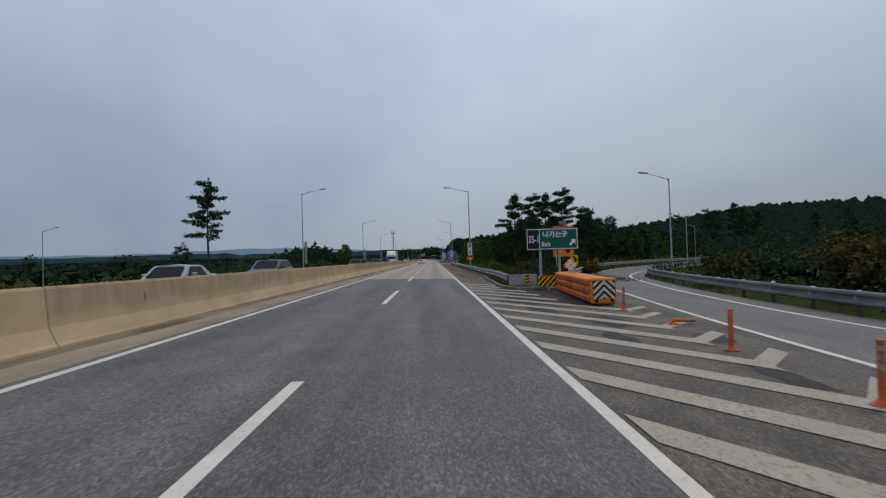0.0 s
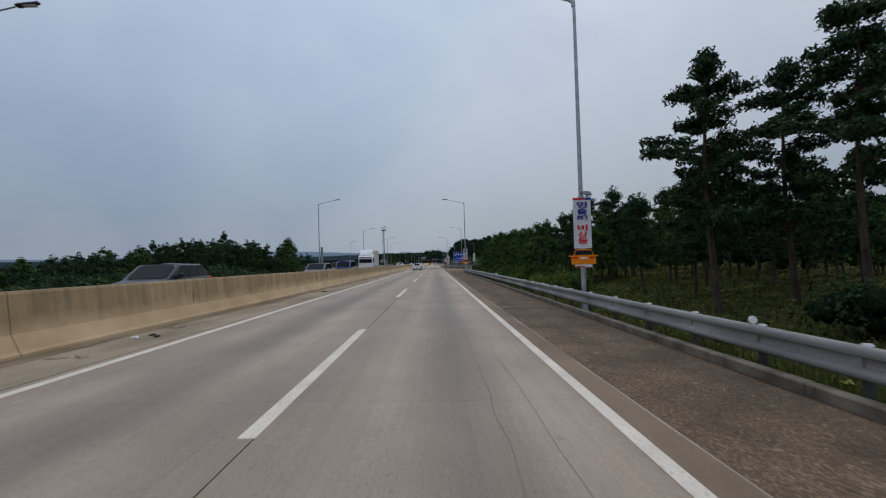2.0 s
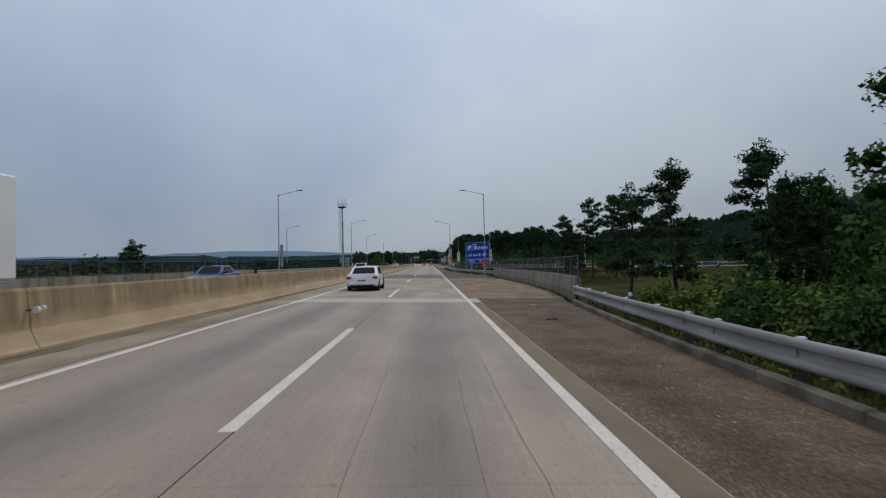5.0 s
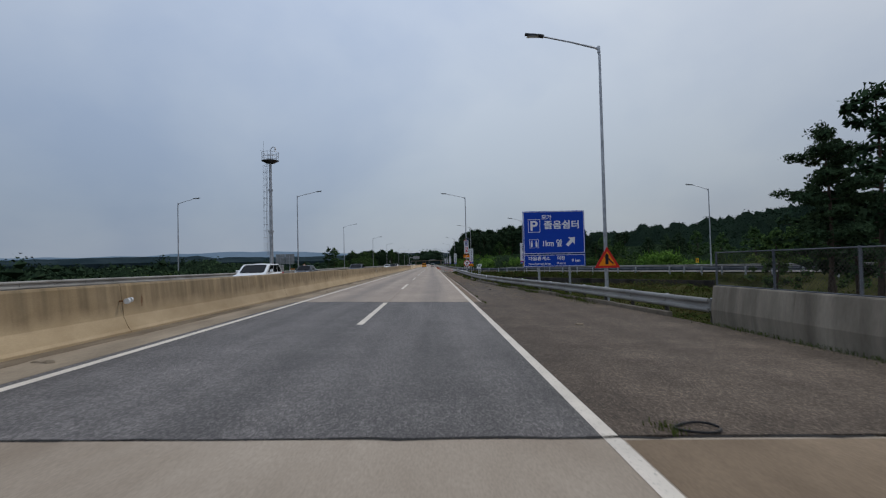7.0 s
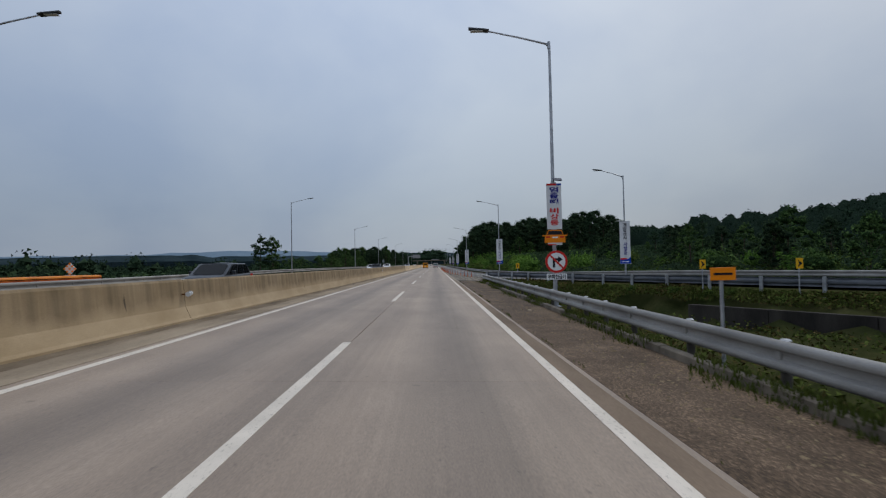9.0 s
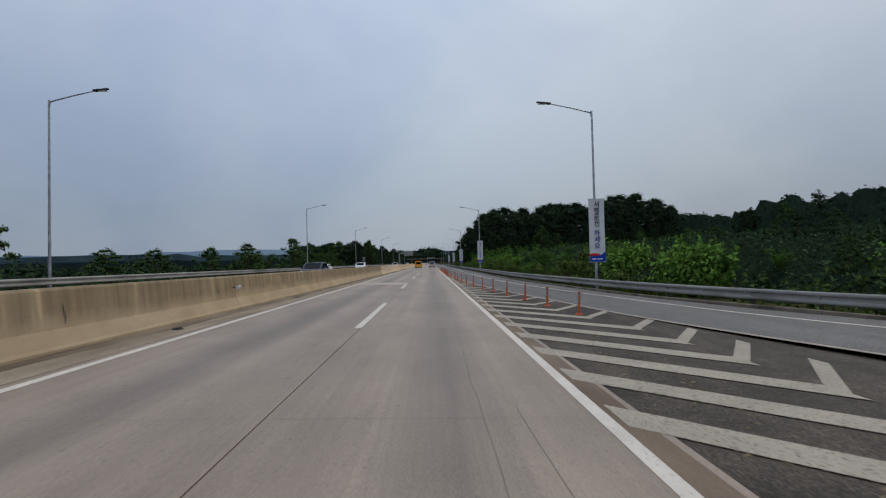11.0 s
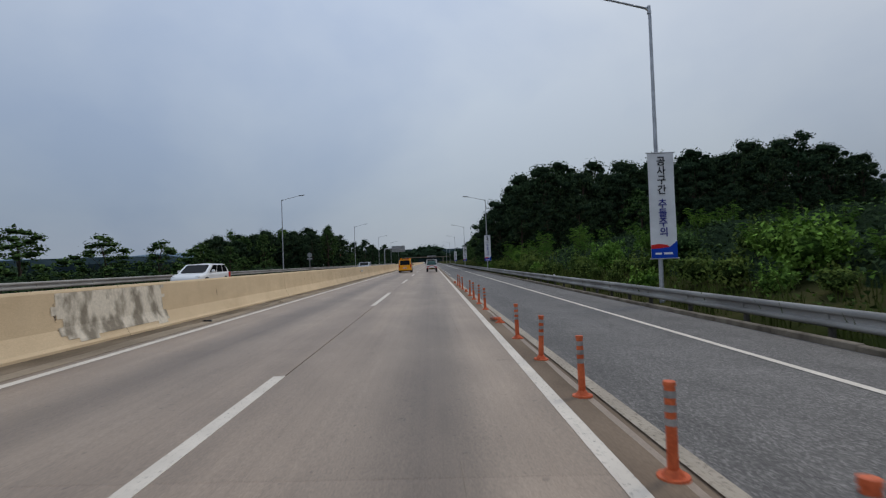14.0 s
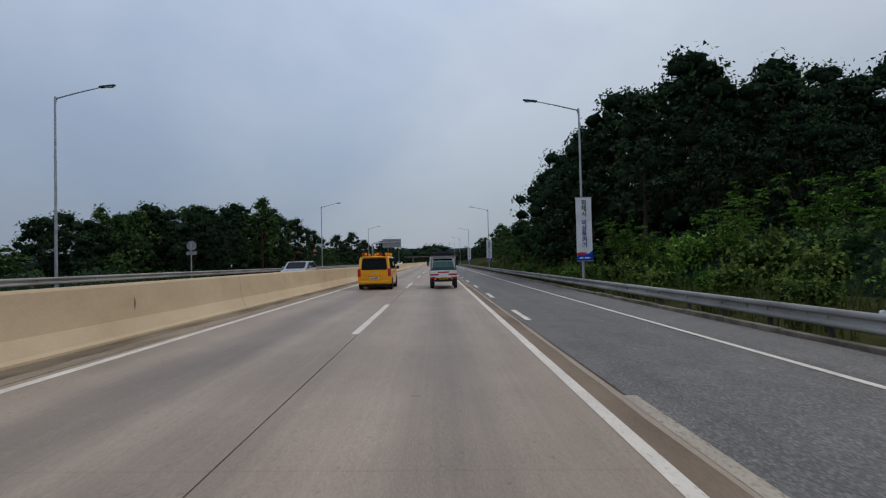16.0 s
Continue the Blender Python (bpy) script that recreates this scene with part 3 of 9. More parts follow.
# ---- plan lines: rows of (y, x) ----
BARRIER_X = [(-80, -5.25), (18, -5.25), (44, -5.55), (65, -5.62), (119, -5.45), (208, -5.25), (303, -5.02), (417, -4.74), (560, -4.7), (1400, -4.7)]
KERB_X = [(30, 5.6), (40, 6.0), (46, 6.2), (60, 6.25), (140, 6.3), (148, 6.85), (158.5, 7.9), (166, 8.9), (175, 9.45), (201.5, 9.5),
          (209, 8.9), (216, 8.1), (224, 7.1), (233, 6.25), (240, 5.95), (262, 6.0), (289, 6.1)]
OPP_RAIL_X = [(-150, -16.0), (150, -15.9), (200, -18.1), (215, -18.1), (250, -16.0), (265, -16.0), (310, -19.4), (450, -19.2), (500, -17.3), (1400, -17.0)]
MAIN_RAIL_1 = curve_through([(6.2, 33.5), (6.62, 40), (6.67, 60), (6.67, 100), (6.67, 138), (7.25, 148), (8.3, 158.5)], 2.33)
MAIN_RAIL_2 = curve_through([(9.9, 201.5), (9.3, 209), (8.5, 216), (7.5, 224), (6.65, 233), (6.35, 240), (6.33, 250), (6.38, 262), (6.5, 289)], 2.33)
EXIT_LEFT = curve_through([(6.4, -14), (7.6, 0), (8.43, 9.2), (9.24, 16), (10.65, 25.2), (12.6, 36), (16, 48), (20.5, 58), (28, 70), (40, 82), (60, 95)])
EXIT_RIGHT = curve_through([(10.6, -14), (11.3, 0), (12.05, 13.2), (12.77, 20.4), (14.6, 31), (17.9, 43.6), (23.5, 54), (31, 63.3), (44, 75), (64, 87)])
EXIT_RAIL_L = curve_through([(9.6, 33), (11.3, 38), (12.9, 42.5), (15.4, 49.4), (18.6, 58), (22.5, 66.5), (29, 76), (39, 86), (58, 98)], 2.33)
EXIT_RAIL_R = offset_line(curve_through([(11.3, 0), (12.05, 13.2), (12.77, 20.4), (14.6, 31), (17.9, 43.6), (23.5, 54), (31, 63.3), (44, 75), (64, 87)], 2.33), 1.15)
ENTRY_LEFT = curve_through([(50, 216), (33, 243), (28, 252), (22, 264), (17, 274.5), (13, 284), (10.3, 293), (8.1, 303), (7.0, 311), (6.0, 318), (5.2, 328), (4.5, 343), (4.22, 365), (4.1, 420)])
ENTRY_RIGHT = curve_through([(58, 220), (40, 247.5), (34, 257), (26, 269.5), (20, 280), (15.5, 291), (12.3, 303), (10.4, 313), (9.2, 322), (8.1, 334), (7.7, 345), (7.6, 370), (7.6, 420)])
ENTRY_RAIL_L = curve_through([(46, 214), (28, 243), (22.5, 252.5), (17.5, 262.5), (13, 272), (9.5, 280), (7.0, 288.5)], 2.33)
ENTRY_RAIL_R = curve_through([(62, 222), (43, 249), (36.5, 258), (28.5, 270), (22, 281), (17.5, 292), (14.2, 304), (12.3, 314), (11.2, 325), (10.3, 338), (10.05, 350), (10.05, 380), (10.1, 420), (10.2, 480), (10.8, 540), (11, 640)], 2.33)


WALL_X = [(228, 34), (236, 29), (243.4, 24.3), (263.2, 14.3), (268, 12)]


def bank(y):
    """How much the entry slip road stands above the plane of the carriageway."""
    t = max(0.0, min(1.0, (306 - y) / 30))
    return 0.32 * t * t * (3 - 2 * t)


def near_line(line, x, y):
    return min(math.hypot(x - a, y - b) for a, b in line[::3])


EXIT_MID = [((a[0] + b[0]) / 2, (a[1] + b[1]) / 2) for a, b in zip(EXIT_LEFT[:: max(1, len(EXIT_LEFT) // 30)], EXIT_RIGHT[:: max(1, len(EXIT_RIGHT) // 30)])]
ENTRY_MID = [((a[0] + b[0]) / 2, (a[1] + b[1]) / 2) for a, b in zip(ENTRY_LEFT[:: max(1, len(ENTRY_LEFT) // 40)], ENTRY_RIGHT[:: max(1, len(ENTRY_RIGHT) // 40)])]


def bulge(x, y, cx, cy, rx, ry, h):
    return h * math.exp(-((x - cx) / rx) ** 2 - ((y - cy) / ry) ** 2)


def ease(t):
    t = max(0.0, min(1.0, t))
    return t * t * (3 - 2 * t)


def ground_z(x, y):
    """Height of the land."""
    rough = 0.25 * noise.noise(Vector((x * 0.13, y * 0.13, 0))) + 0.8 * noise.noise(Vector((x * 0.02, y * 0.02, 3)))
    if x < -21:
        d = -21 - x
        return 0.42 - 3.6 * ease(d / 16) - 2.0 * ease((d - 30) / 120) + rough * ease(d / 6) + 9 * ease((d - 500) / 1500)
    limit = interp(KERB_X, y) + 0.25 if 38 < y < 289 else (interp([(-400, 10.5), (0, 12.3), (30, 6.6), (38, 6.6)], y) if y <= 38 else interp([(289, 6.3), (300, 13.5), (314, 11.6), (338, 9.8), (480, 9.8), (540, 10.4), (900, 11)], y))
    if x < limit:
        return gz(x) - 0.13
    d = x - limit
    if y < 289:
        low = -1.15 if y > 45 else -0.75
        low += 0.35 * ease((y - 225) / 15) * ease((290 - y) / 20)
        low += -0.8 * ease((y - 195) / 10) * ease((285 - y) / 20)
        z = gz(limit) - 0.13 + (low - gz(limit)) * ease(d / 4.0)
        z += rough * ease(d / 6)
    else:
        z = gz(limit) + 0.02 + 1.6 * ease(d / 14) * ease((y - 300) / 40) + rough * ease(d / 6)
    # wooded hills
    z += ease(d / 20) * (bulge(x, y, 75, 480, 40, 60, 2.0) + bulge(x, y, 300, 420, 150, 170, 27) + bulge(x, y, 260, 120, 150, 120, 3.5) + bulge(x, y, 150, 640, 110, 120, 7))
    for mid, wide, lift in ((EXIT_MID, 4.6, False), (ENTRY_MID, 8.2, True)):
        if -30 < y < 330 and x < 75:
            if lift and 228 < y < 268 and x < interp(WALL_X, y) + 1.0:
                continue
            r = min(math.hypot(x - a, y - b) for a, b in mid)
            if r < wide + 4:
                flat = gz(x) - 0.14 + (bank(y) if lift else 0.0)
                z = flat + (z - flat) * ease((r - wide) / 4)
    return z


def axis(lo, hi, step, far, grow=1.28):
    v = list(np.arange(lo, hi + 0.01, step))
    s = step
    while v[-1] < far[1]:
        s *= grow
        v.append(v[-1] + s)
    s = step
    while v[0] > far[0]:
        s *= grow
        v.insert(0, v[0] - s)
    return [float(a) for a in v]


gx, gy = axis(-36, 56, 1.2, (-2600, 2600)), axis(-12, 560, 3.0, (-500, 4200))
nv = [(x, y, ground_z(x, y)) for y in gy for x in gx]
nf = [(j * len(gx) + i, j * len(gx) + i + 1, (j + 1) * len(gx) + i + 1, (j + 1) * len(gx) + i) for j in range(len(gy) - 1) for i in range(len(gx) - 1)]
ground = tagged(new("ground", rawmesh("ground", nv, nf, M_EARTH)), "grassy roadside earth reaching to the horizon", "ground", kind="structure")
ground.data.polygons.foreach_set("use_smooth", [True] * len(nf))

# ---- carriageway ----
road = tagged(new("road"), "two-lane carriageway of concrete slabs and asphalt stretches", "road", kind="structure")


def strip(name, rows, mat, lift=0.0, parent=None, label="", thick=0.1, bankfn=None):
    """A paved sheet between left and right x, given at rows of (y, x left, x right)."""
    s = Shape()
    v, f = [], []
    for y, a, b in rows:
        up = (bankfn(y) if bankfn else 0.0) + lift
        v += [(a, y, gz(a) + up), (b, y, gz(b) + up), (a, y, gz(a) + up - thick), (b, y, gz(b) + up - thick)]
    for i in range(len(rows) - 1):
        p, q = 4 * i, 4 * i + 4
        f += [(p, p + 1, q + 1, q), (p + 2, p, q, q + 2), (p + 1, p + 3, q + 3, q + 1)]
    f += [(0, 2, 3, 1), (4 * len(rows) - 4, 4 * len(rows) - 3, 4 * len(rows) - 1, 4 * len(rows) - 2)]
    s.add(v, f)
    return part(name, s, mat, parent, label)


def ribbon(name, left, right, mat, lift, parent, label="", bankfn=None, thick=0.1):
    """A paved sheet between two lines of points with the same count."""
    s, v, f = Shape(), [], []
    for (ax, ay), (bx, by) in zip(left, right):
        for k in range(5):
            x, y = ax + (bx - ax) * k / 4, ay + (by - ay) * k / 4
            v.append((x, y, gz(x) + lift + (bankfn(y) if bankfn else 0)))
    for i in range(len(left) - 1):
        for k in range(4):
            f.append((i * 5 + k, i * 5 + k + 1, (i + 1) * 5 + k + 1, (i + 1) * 5 + k))
    s.add(v, f)
    return part(name, s, mat, parent, label)


def resample(line, n):
    d = [0.0]
    for a, b in zip(line, line[1:]):
        d.append(d[-1] + math.hypot(b[0] - a[0], b[1] - a[1]))
    t = np.linspace(0, d[-1], n)
    return list(zip(np.interp(t, d, [p[0] for p in line]).tolist(), np.interp(t, d, [p[1] for p in line]).tolist()))


def steps(a, b, n):
    return [a + (b - a) * i / n for i in range(n + 1)]


# bed under everything, seen only in the joints
strip("roadbed", [(y, -5.0, interp([(-200, 5), (30, 5.5), (46, 6.0), (140, 6.0), (160, 7.6), (175, 9.2), (201, 9.2), (225, 7.5), (250, 6.2), (289, 6.0), (1400, 5)], y)) for y in steps(-200, 1400, 400)], M_JOINT, -0.03, road)
strip("asphalt_surface", [(y, -3.98, 3.66) for y in steps(-150, 44.1, 12)], M_ASPH, 0.0, road, "dark coarse asphalt stretch")
strip("asphalt_surface", [(y, -3.98, 3.66) for y in steps(191.55, 209.1, 4)], M_ASPH, 0.0, road, "short dark asphalt stretch beyond the bridge")
strip("bridge_deck", [(y, -5.2, interp(KERB_X, y) + 0.15) for y in steps(159.9, 191.5, 24)], M_DECK, 0.0, road, "brownish concrete bridge deck")
strip("expansion_band", [(y, -3.98, 4.08) for y in (157.4, 159.86)], M_PATCH, 0.001, road, "pale concrete band at the bridge joint")
strip("far_carriageway", [(y, -3.98, 4.08) for y in steps(545, 1400, 30)], M_CONC, 0.0, road)
# dusty strip at the foot of the median barrier
for a, b in ((-150, 159.8), (191.6, 1400)):
    strip("gutter", [(y, interp(BARRIER_X, y) - 0.1, -4.0) for y in steps(a, b, int((b - a) / 6))], M_DUST, -0.002, road, "sandy strip at the foot of the barrier")
# a ragged band of dirt washed against the barrier
rs = random.Random(31)
for a, b in ((-20, 159.7), (191.7, 520)):
    strip("dirt_band", [(y, interp(BARRIER_X, y) - 0.08, interp(BARRIER_X, y) + 0.42 + 0.3 * noise.noise(Vector((y * 0.11, 0, 2))) + rs.uniform(-0.05, 0.05)) for y in steps(a, b, int((b - a) / 0.7))], M_DIRT, 0.002, road, "brown dirt washed against the barrier", thick=0.003)
# hard shoulder
strip("hard_shoulder", [(y, 4.072, interp(KERB_X, y)) for y in steps(46.0, 159.8, 90)], M_SHLD, -0.006, road, "brownish worn asphalt shoulder")
strip("hard_shoulder", [(y, 3.665, interp(KERB_X, y)) for y in steps(191.6, 209.1, 14)], M_SHLD2, -0.002, road, "worn grey-brown asphalt shoulder beyond the bridge")
strip("hard_shoulder", [(y, 4.072, interp(KERB_X, y)) for y in steps(209.12, 235.0, 22)], M_SHLD2, -0.006, road, "worn grey-brown asphalt shoulder beyond the bridge")
strip("hard_shoulder", [(y, 4.072, interp(KERB_X, y)) for y in steps(235.02, 289, 44)], M_SHLD, -0.006, road, "brownish worn asphalt shoulder")
strip("deck_shoulder", [(y, 3.69, interp(KERB_X, y) + 0.14) for y in steps(159.95, 191.45, 24)], M_DECKS, 0.0025, road, "dusty brown shoulder of the bridge deck", thick=0.004)
exl, exr = resample(EXIT_LEFT, 70), resample(offset_line(EXIT_RIGHT, 0.95), 70)
exit_road = tagged(new("road_exit"), "curving asphalt exit slip road", "road", kind="structure")
ribbon("slip_surface", offset_line(exl, -0.25), exr, M_RAMP, -0.004, exit_road)
strip("gore_surface", [(y, 3.665, interp([(p[1], p[0]) for p in EXIT_LEFT], y) - 0.24) for y in steps(-14, 33.0, 24)], M_GORE, -0.008, exit_road, "stained dark asphalt gore")
strip("gore_surface", [(y, 3.665, interp(KERB_X, y)) for y in steps(33.02, 44.08, 12)], M_GORE, -0.008, exit_road, "stained dark asphalt gore")
strip("gore_surface", [(y, 4.085, interp(KERB_X, y)) for y in steps(44.1, 45.98, 3)], M_GORE, -0.008, exit_road, "stained dark asphalt gore")
strip("gore_surface", [(y, 3.665, 5.2) for y in (-150, -60, -14.02)], M_GORE, -0.008, exit_road, "stained dark asphalt gore")
enl, enr = resample(ENTRY_LEFT, 110), resample(offset_line(ENTRY_RIGHT, 2.0), 110)
entry_road = tagged(new("road_entry"), "grey asphalt entry slip road joining the carriageway", "road", kind="structure")
ribbon("slip_surface", enl, enr, M_RAMP, -0.004, entry_road, bankfn=bank)
strip("slip_lane", [(y, 4.13, 9.75 + (1.0 if y > 545 else 0)) for y in (417.0, 480, 545, 560, 700, 1400)], M_RAMP, -0.012, entry_road)
strip("gore_surface", [(y, 4.072, interp([(p[1], p[0]) for p in ENTRY_LEFT], y) + 0.01) for y in steps(289.1, 345, 24)], M_GORE2, -0.010, entry_road, "stained dark asphalt gore")
strip("edge_concrete", [(y, 4.068, max(4.135, interp([(p[1], p[0]) for p in ENTRY_LEFT], min(y, 419)) + 0.03)) for y in steps(345.05, 545, 60)], M_EDGE, -0.016, entry_road)
for a, b in ((44.2, 157.3), (209.2, 545)):
    strip("dusty_edge", [(y, 3.655, (4.03 if y < 200 else 3.97) + 0.05 * noise.noise(Vector((y * 0.45, 3, 1)))) for y in steps(a, b, int((b - a) / 0.8))], M_EDGE, 0.0025, road, "brown dusty concrete outside the edge line", thick=0.004)
# carriageway of the other direction
opposite = tagged(new("road_opposite"), "carriageway of the opposite direction behind the barrier", "road", kind="structure")
strip("opposite_surface", [(y, interp(OPP_RAIL_X, y) + 0.4, interp(BARRIER_X, y) - 0.55) for y in steps(-150, 1400, 120)], M_CONC, -0.01, opposite)

# concrete slabs with real joints
SLAB = 6.0
slab_mesh = {}


def slab(x0, x1, y, long):
    key = (round(x1 - x0, 2), round(long, 2))
    if key not in slab_mesh:
        w = x1 - x0
        s = Shape().box(-w / 2, w / 2, 0.0015, long - 0.0015, -0.08, 0.0, 0.0015)
        me = s.mesh("slab", M_CONC)
        for v in me.vertices:
            v.co.z -= SLOPE * v.co.x
        slab_mesh[key] = me
    ob = new("slab", slab_mesh[key])
    ob.location = ((x0 + x1) / 2, y, gz((x0 + x1) / 2))
    ob.parent = road


for a, b in ((44.15, 157.35), (209.15, 545.0)):
    n = round((b - a) / SLAB)
    for i in range(n):
        y = a + (b - a) * i / n
        slab(-3.96, -0.009, y, (b - a) / n)
        slab(0.009, 4.06, y, (b - a) / n)
strip("repair_patch", [(y, -3.7, -0.02) for y in (326.5, 330.1)], M_PATCH, 0.004, road, "fresh pale concrete repair in the fast lane", thick=0.01)
# joint where asphalt meets concrete
for y in (44.1, 191.52, 209.12):
    s = Shape()
    r = random.Random(int(y))
    pts = [(-4.0 + 0.35 * k, y + r.uniform(-0.03, 0.03)) for k in range(30 if y > 190 else 24)]
    for (xa, ya), (xb, yb) in zip(pts, pts[1:]):
        w = r.uniform(0.012, 0.04)
        s.quad((xa, ya - w, gz(xa) + 0.004), (xb, yb - w, gz(xb) + 0.004), (xb, yb + w, gz(xb) + 0.004), (xa, ya + w, gz(xa) + 0.004))
    part("joint", s, M_JOINT, road, "dark irregular pavement joint")

# ---- road markings ----
def line_mark(name, pts, width, mat, lift, label, category="road marking", bankfn=None, group=""):
    s = Shape()
    a, b = offset_line(pts, -width / 2), offset_line(pts, width / 2)
    v, f = [], []
    for (xa, ya), (xb, yb) in zip(a, b):
        v += [(xa, ya, gz(xa) + lift + (bankfn(ya) if bankfn else 0)), (xb, yb, gz(xb) + lift + (bankfn(yb) if bankfn else 0))]
    f = [(2 * i, 2 * i + 1, 2 * i + 3, 2 * i + 2) for i in range(len(pts) - 1)]
    s.add(v, f)
    return single(name, s, mat, label, category, group, "structure")


line_mark("edge_line_left", [(-3.72, y) for y in steps(-150, 1400, 300)], 0.17, M_WHITE, 0.004, "worn solid white line beside the median barrier")
line_mark("edge_line_right", [(3.585, y) for y in steps(-150, 1400, 300)], 0.165, M_WHITE, 0.004, "worn solid white line along the right-hand lane")
DASH = Shape().box(-0.168, 0.012, 0.0, 8.0, 0.0, 0.004).mesh("lane_dash", M_WHITE)
SHORT = Shape().box(-0.168, 0.012, 0.0, 6.0, 0.0, 0.004).mesh("lane_dash", M_WHITE)
for k in range(-4, 46):
    y = 0.74 + 20 * k
    short = abs(y - 320.74) < 1
    ob = new("lane_dash", SHORT if short else DASH)
    ob.location = (0.0, y, gz(0))
    tagged(ob, "white dash of the lane line on worn pavement", "road marking", "lane dashes", "structure")
line_mark("exit_gore_line", offset_line(EXIT_LEFT, -0.1)[2:], 0.16, M_WHITE, 0.004, "thin white line along the exit slip road")
line_mark("exit_edge_line", offset_line(EXIT_RIGHT, -0.15), 0.16, M_WHITE, 0.004, "white right edge line of the exit slip road")
line_mark("entry_gore_line", [p for p in offset_line(ENTRY_LEFT, 0.02) if p[1] < 416], 0.18, M_GOREW, 0.004, "worn white line between carriageway and entry slip road", bankfn=bank)
line_mark("entry_edge_line", ENTRY_RIGHT + [(7.6, 470), (7.9, 520), (8.5, 600), (9, 1400)], 0.15, M_WHITE, 0.004, "white right edge line of the entry slip road", bankfn=bank)
for k in range(14):
    y = 423.5 + 9.0 * k
    line_mark("merge_dash", [(4.35, y), (4.35, y + 1.5), (4.35, y + 3.0)], 0.17, M_WHITE, 0.004, "short white dash between lane and slip road", group="merge dashes")


def chevron(y0, apex, tip, wide, group):
    """One hooked gore stripe: from the lane line to its point, and a narrower leg back to the slip road's line."""
    s = Shape()
    for (x0_, ya), (x1_, yb), n, w in (((3.75, y0), apex, 5, wide), (apex, tip, 2, wide * 0.62)):
        lift = -0.001 if w < wide else 0.003
        for i in range(n):
            p, q = i / n, (i + 1) / n
            xa, xb = x0_ + (x1_ - x0_) * p, x0_ + (x1_ - x0_) * q
            y1, y2 = ya + (yb - ya) * p, ya + (yb - ya) * q
            s.quad((xa, y1 - w, gz(xa) + lift), (xb, y2 - w, gz(xb) + lift), (xb, y2, gz(xb) + lift), (xa, y1, gz(xa) + lift))
    single("gore_stripe", s, M_GOREW, "dusty white chevron stripe painted on the gore", "road marking", group, "structure")


exit_l = [(p[1], p[0]) for p in EXIT_LEFT]
for i in range(15):
    y0 = 2.25 + 2.44 * i
    ax = 3.75
    while ax < (interp([(0, 6.5), (9.9, 6.8), (12.2, 7.0), (16, 7.4), (18.6, 7.9)], y0 - 1.47 * (ax - 3.75)) if y0 < 25.5 else 6.9 - 0.05 * (y0 - 19)):
        ax += 0.05
    ay = y0 - 1.47 * (ax - 3.75)
    tip = (ax + 0.98, ay + 1.1) if y0 < 25.5 else (ax + 0.1, ay - 0.1)
    chevron(y0, (ax, ay), tip, 0.85, "exit gore stripes")
entry_l = [(p[1], p[0]) for p in ENTRY_LEFT]
for i in range(26):
    y0 = 293.6 + 2.1 * i
    ax, back = 3.75, interp([(300, 1.6), (309, 1.5), (318, 1.1), (326, 0.7)], y0 - 2)
    while ax < interp(entry_l, y0 - 1.0 * (ax - 3.75)) - back and ax < 7.0:
        ax += 0.05
    ay = y0 - 1.0 * (ax - 3.75)
    if y0 < 331:
        chevron(y0, (ax, ay), (ax + 0.78 * back, ay + 1.25 * back), 0.8, "entry gore stripes")
    elif interp(entry_l, y0) > 4.3:
        ax = interp(entry_l, y0) - 0.15
        chevron(y0, (ax, y0 - 1.0 * (ax - 3.75)), (ax + 0.1, y0 - 1.0 * (ax - 3.75) + 0.1), 0.8, "entry gore stripes")

# long wandering cracks and seams in the concrete lanes
M_SEAM = surface("weathered_crack", (0.155, 0.128, 0.100), (0.275, 0.228, 0.182), 1.2, 40, 0.95)
r = random.Random(44)
for a, b, lanes in ((44.6, 157.0, (2.33, 2.8, 1.28)), (209.6, 470.0, (2.36, 2.8))):
    for x0 in lanes:
        y = a + r.uniform(0, 6)
        while y < b - 8:
            long = r.uniform(9, 34)
            s, n = Shape(), int(min(long, b - y - 1) / 0.9)
            xs = [x0 + 0.16 * noise.noise(Vector((y * 0.07 + 0.06 * k, x0, 5))) + 0.05 * noise.noise(Vector((k * 0.9, x0 * 3, y))) for k in range(n + 1)]
            ws = [0.0012 + 0.0034 * (0.5 + 0.5 * noise.noise(Vector((k * 0.5, x0, y + 7)))) for k in range(n + 1)]
            for k in range(n):
                ya, yb = y + 0.9 * k, y + 0.9 * (k + 1)
                s.quad((xs[k] - ws[k], ya, gz(xs[k]) + 0.0035), (xs[k] + ws[k], ya, gz(xs[k]) + 0.0035), (xs[k + 1] + ws[k + 1], yb, gz(xs[k + 1]) + 0.0035), (xs[k + 1] - ws[k + 1], yb, gz(xs[k + 1]) + 0.0035))
            part("crack", s, M_SEAM, road, "thin long crack in the concrete")
            y += long + (r.uniform(2, 16) if b < 200 else r.uniform(14, 44))

# oil stains soaked into the gore
r = random.Random(8)
# newer, darker asphalt round the crash cushion, with a ragged border
border = resample(curve_through([(7.3, 18.6), (6.2, 19.6), (5.0, 20.6), (4.2, 21.8), (4.62, 23.05), (4.95, 24.54), (5.2, 26.3), (5.22, 28.8), (5.5, 31.3), (5.75, 33.0)], 0.5), 40)
s = Shape()
for (xa, ya), (xb, yb) in zip(border, border[1:]):
    xa, xb = (u + 0.10 * noise.noise(Vector((u * 2.1, w * 1.3, 2))) for u, w in ((xa, ya), (xb, yb)))
    s.quad((xa, ya, gz(xa) - 0.005), (7.5, ya, gz(7.5) - 0.005), (7.5, yb, gz(7.5) - 0.005), (xb, yb, gz(xb) - 0.005))
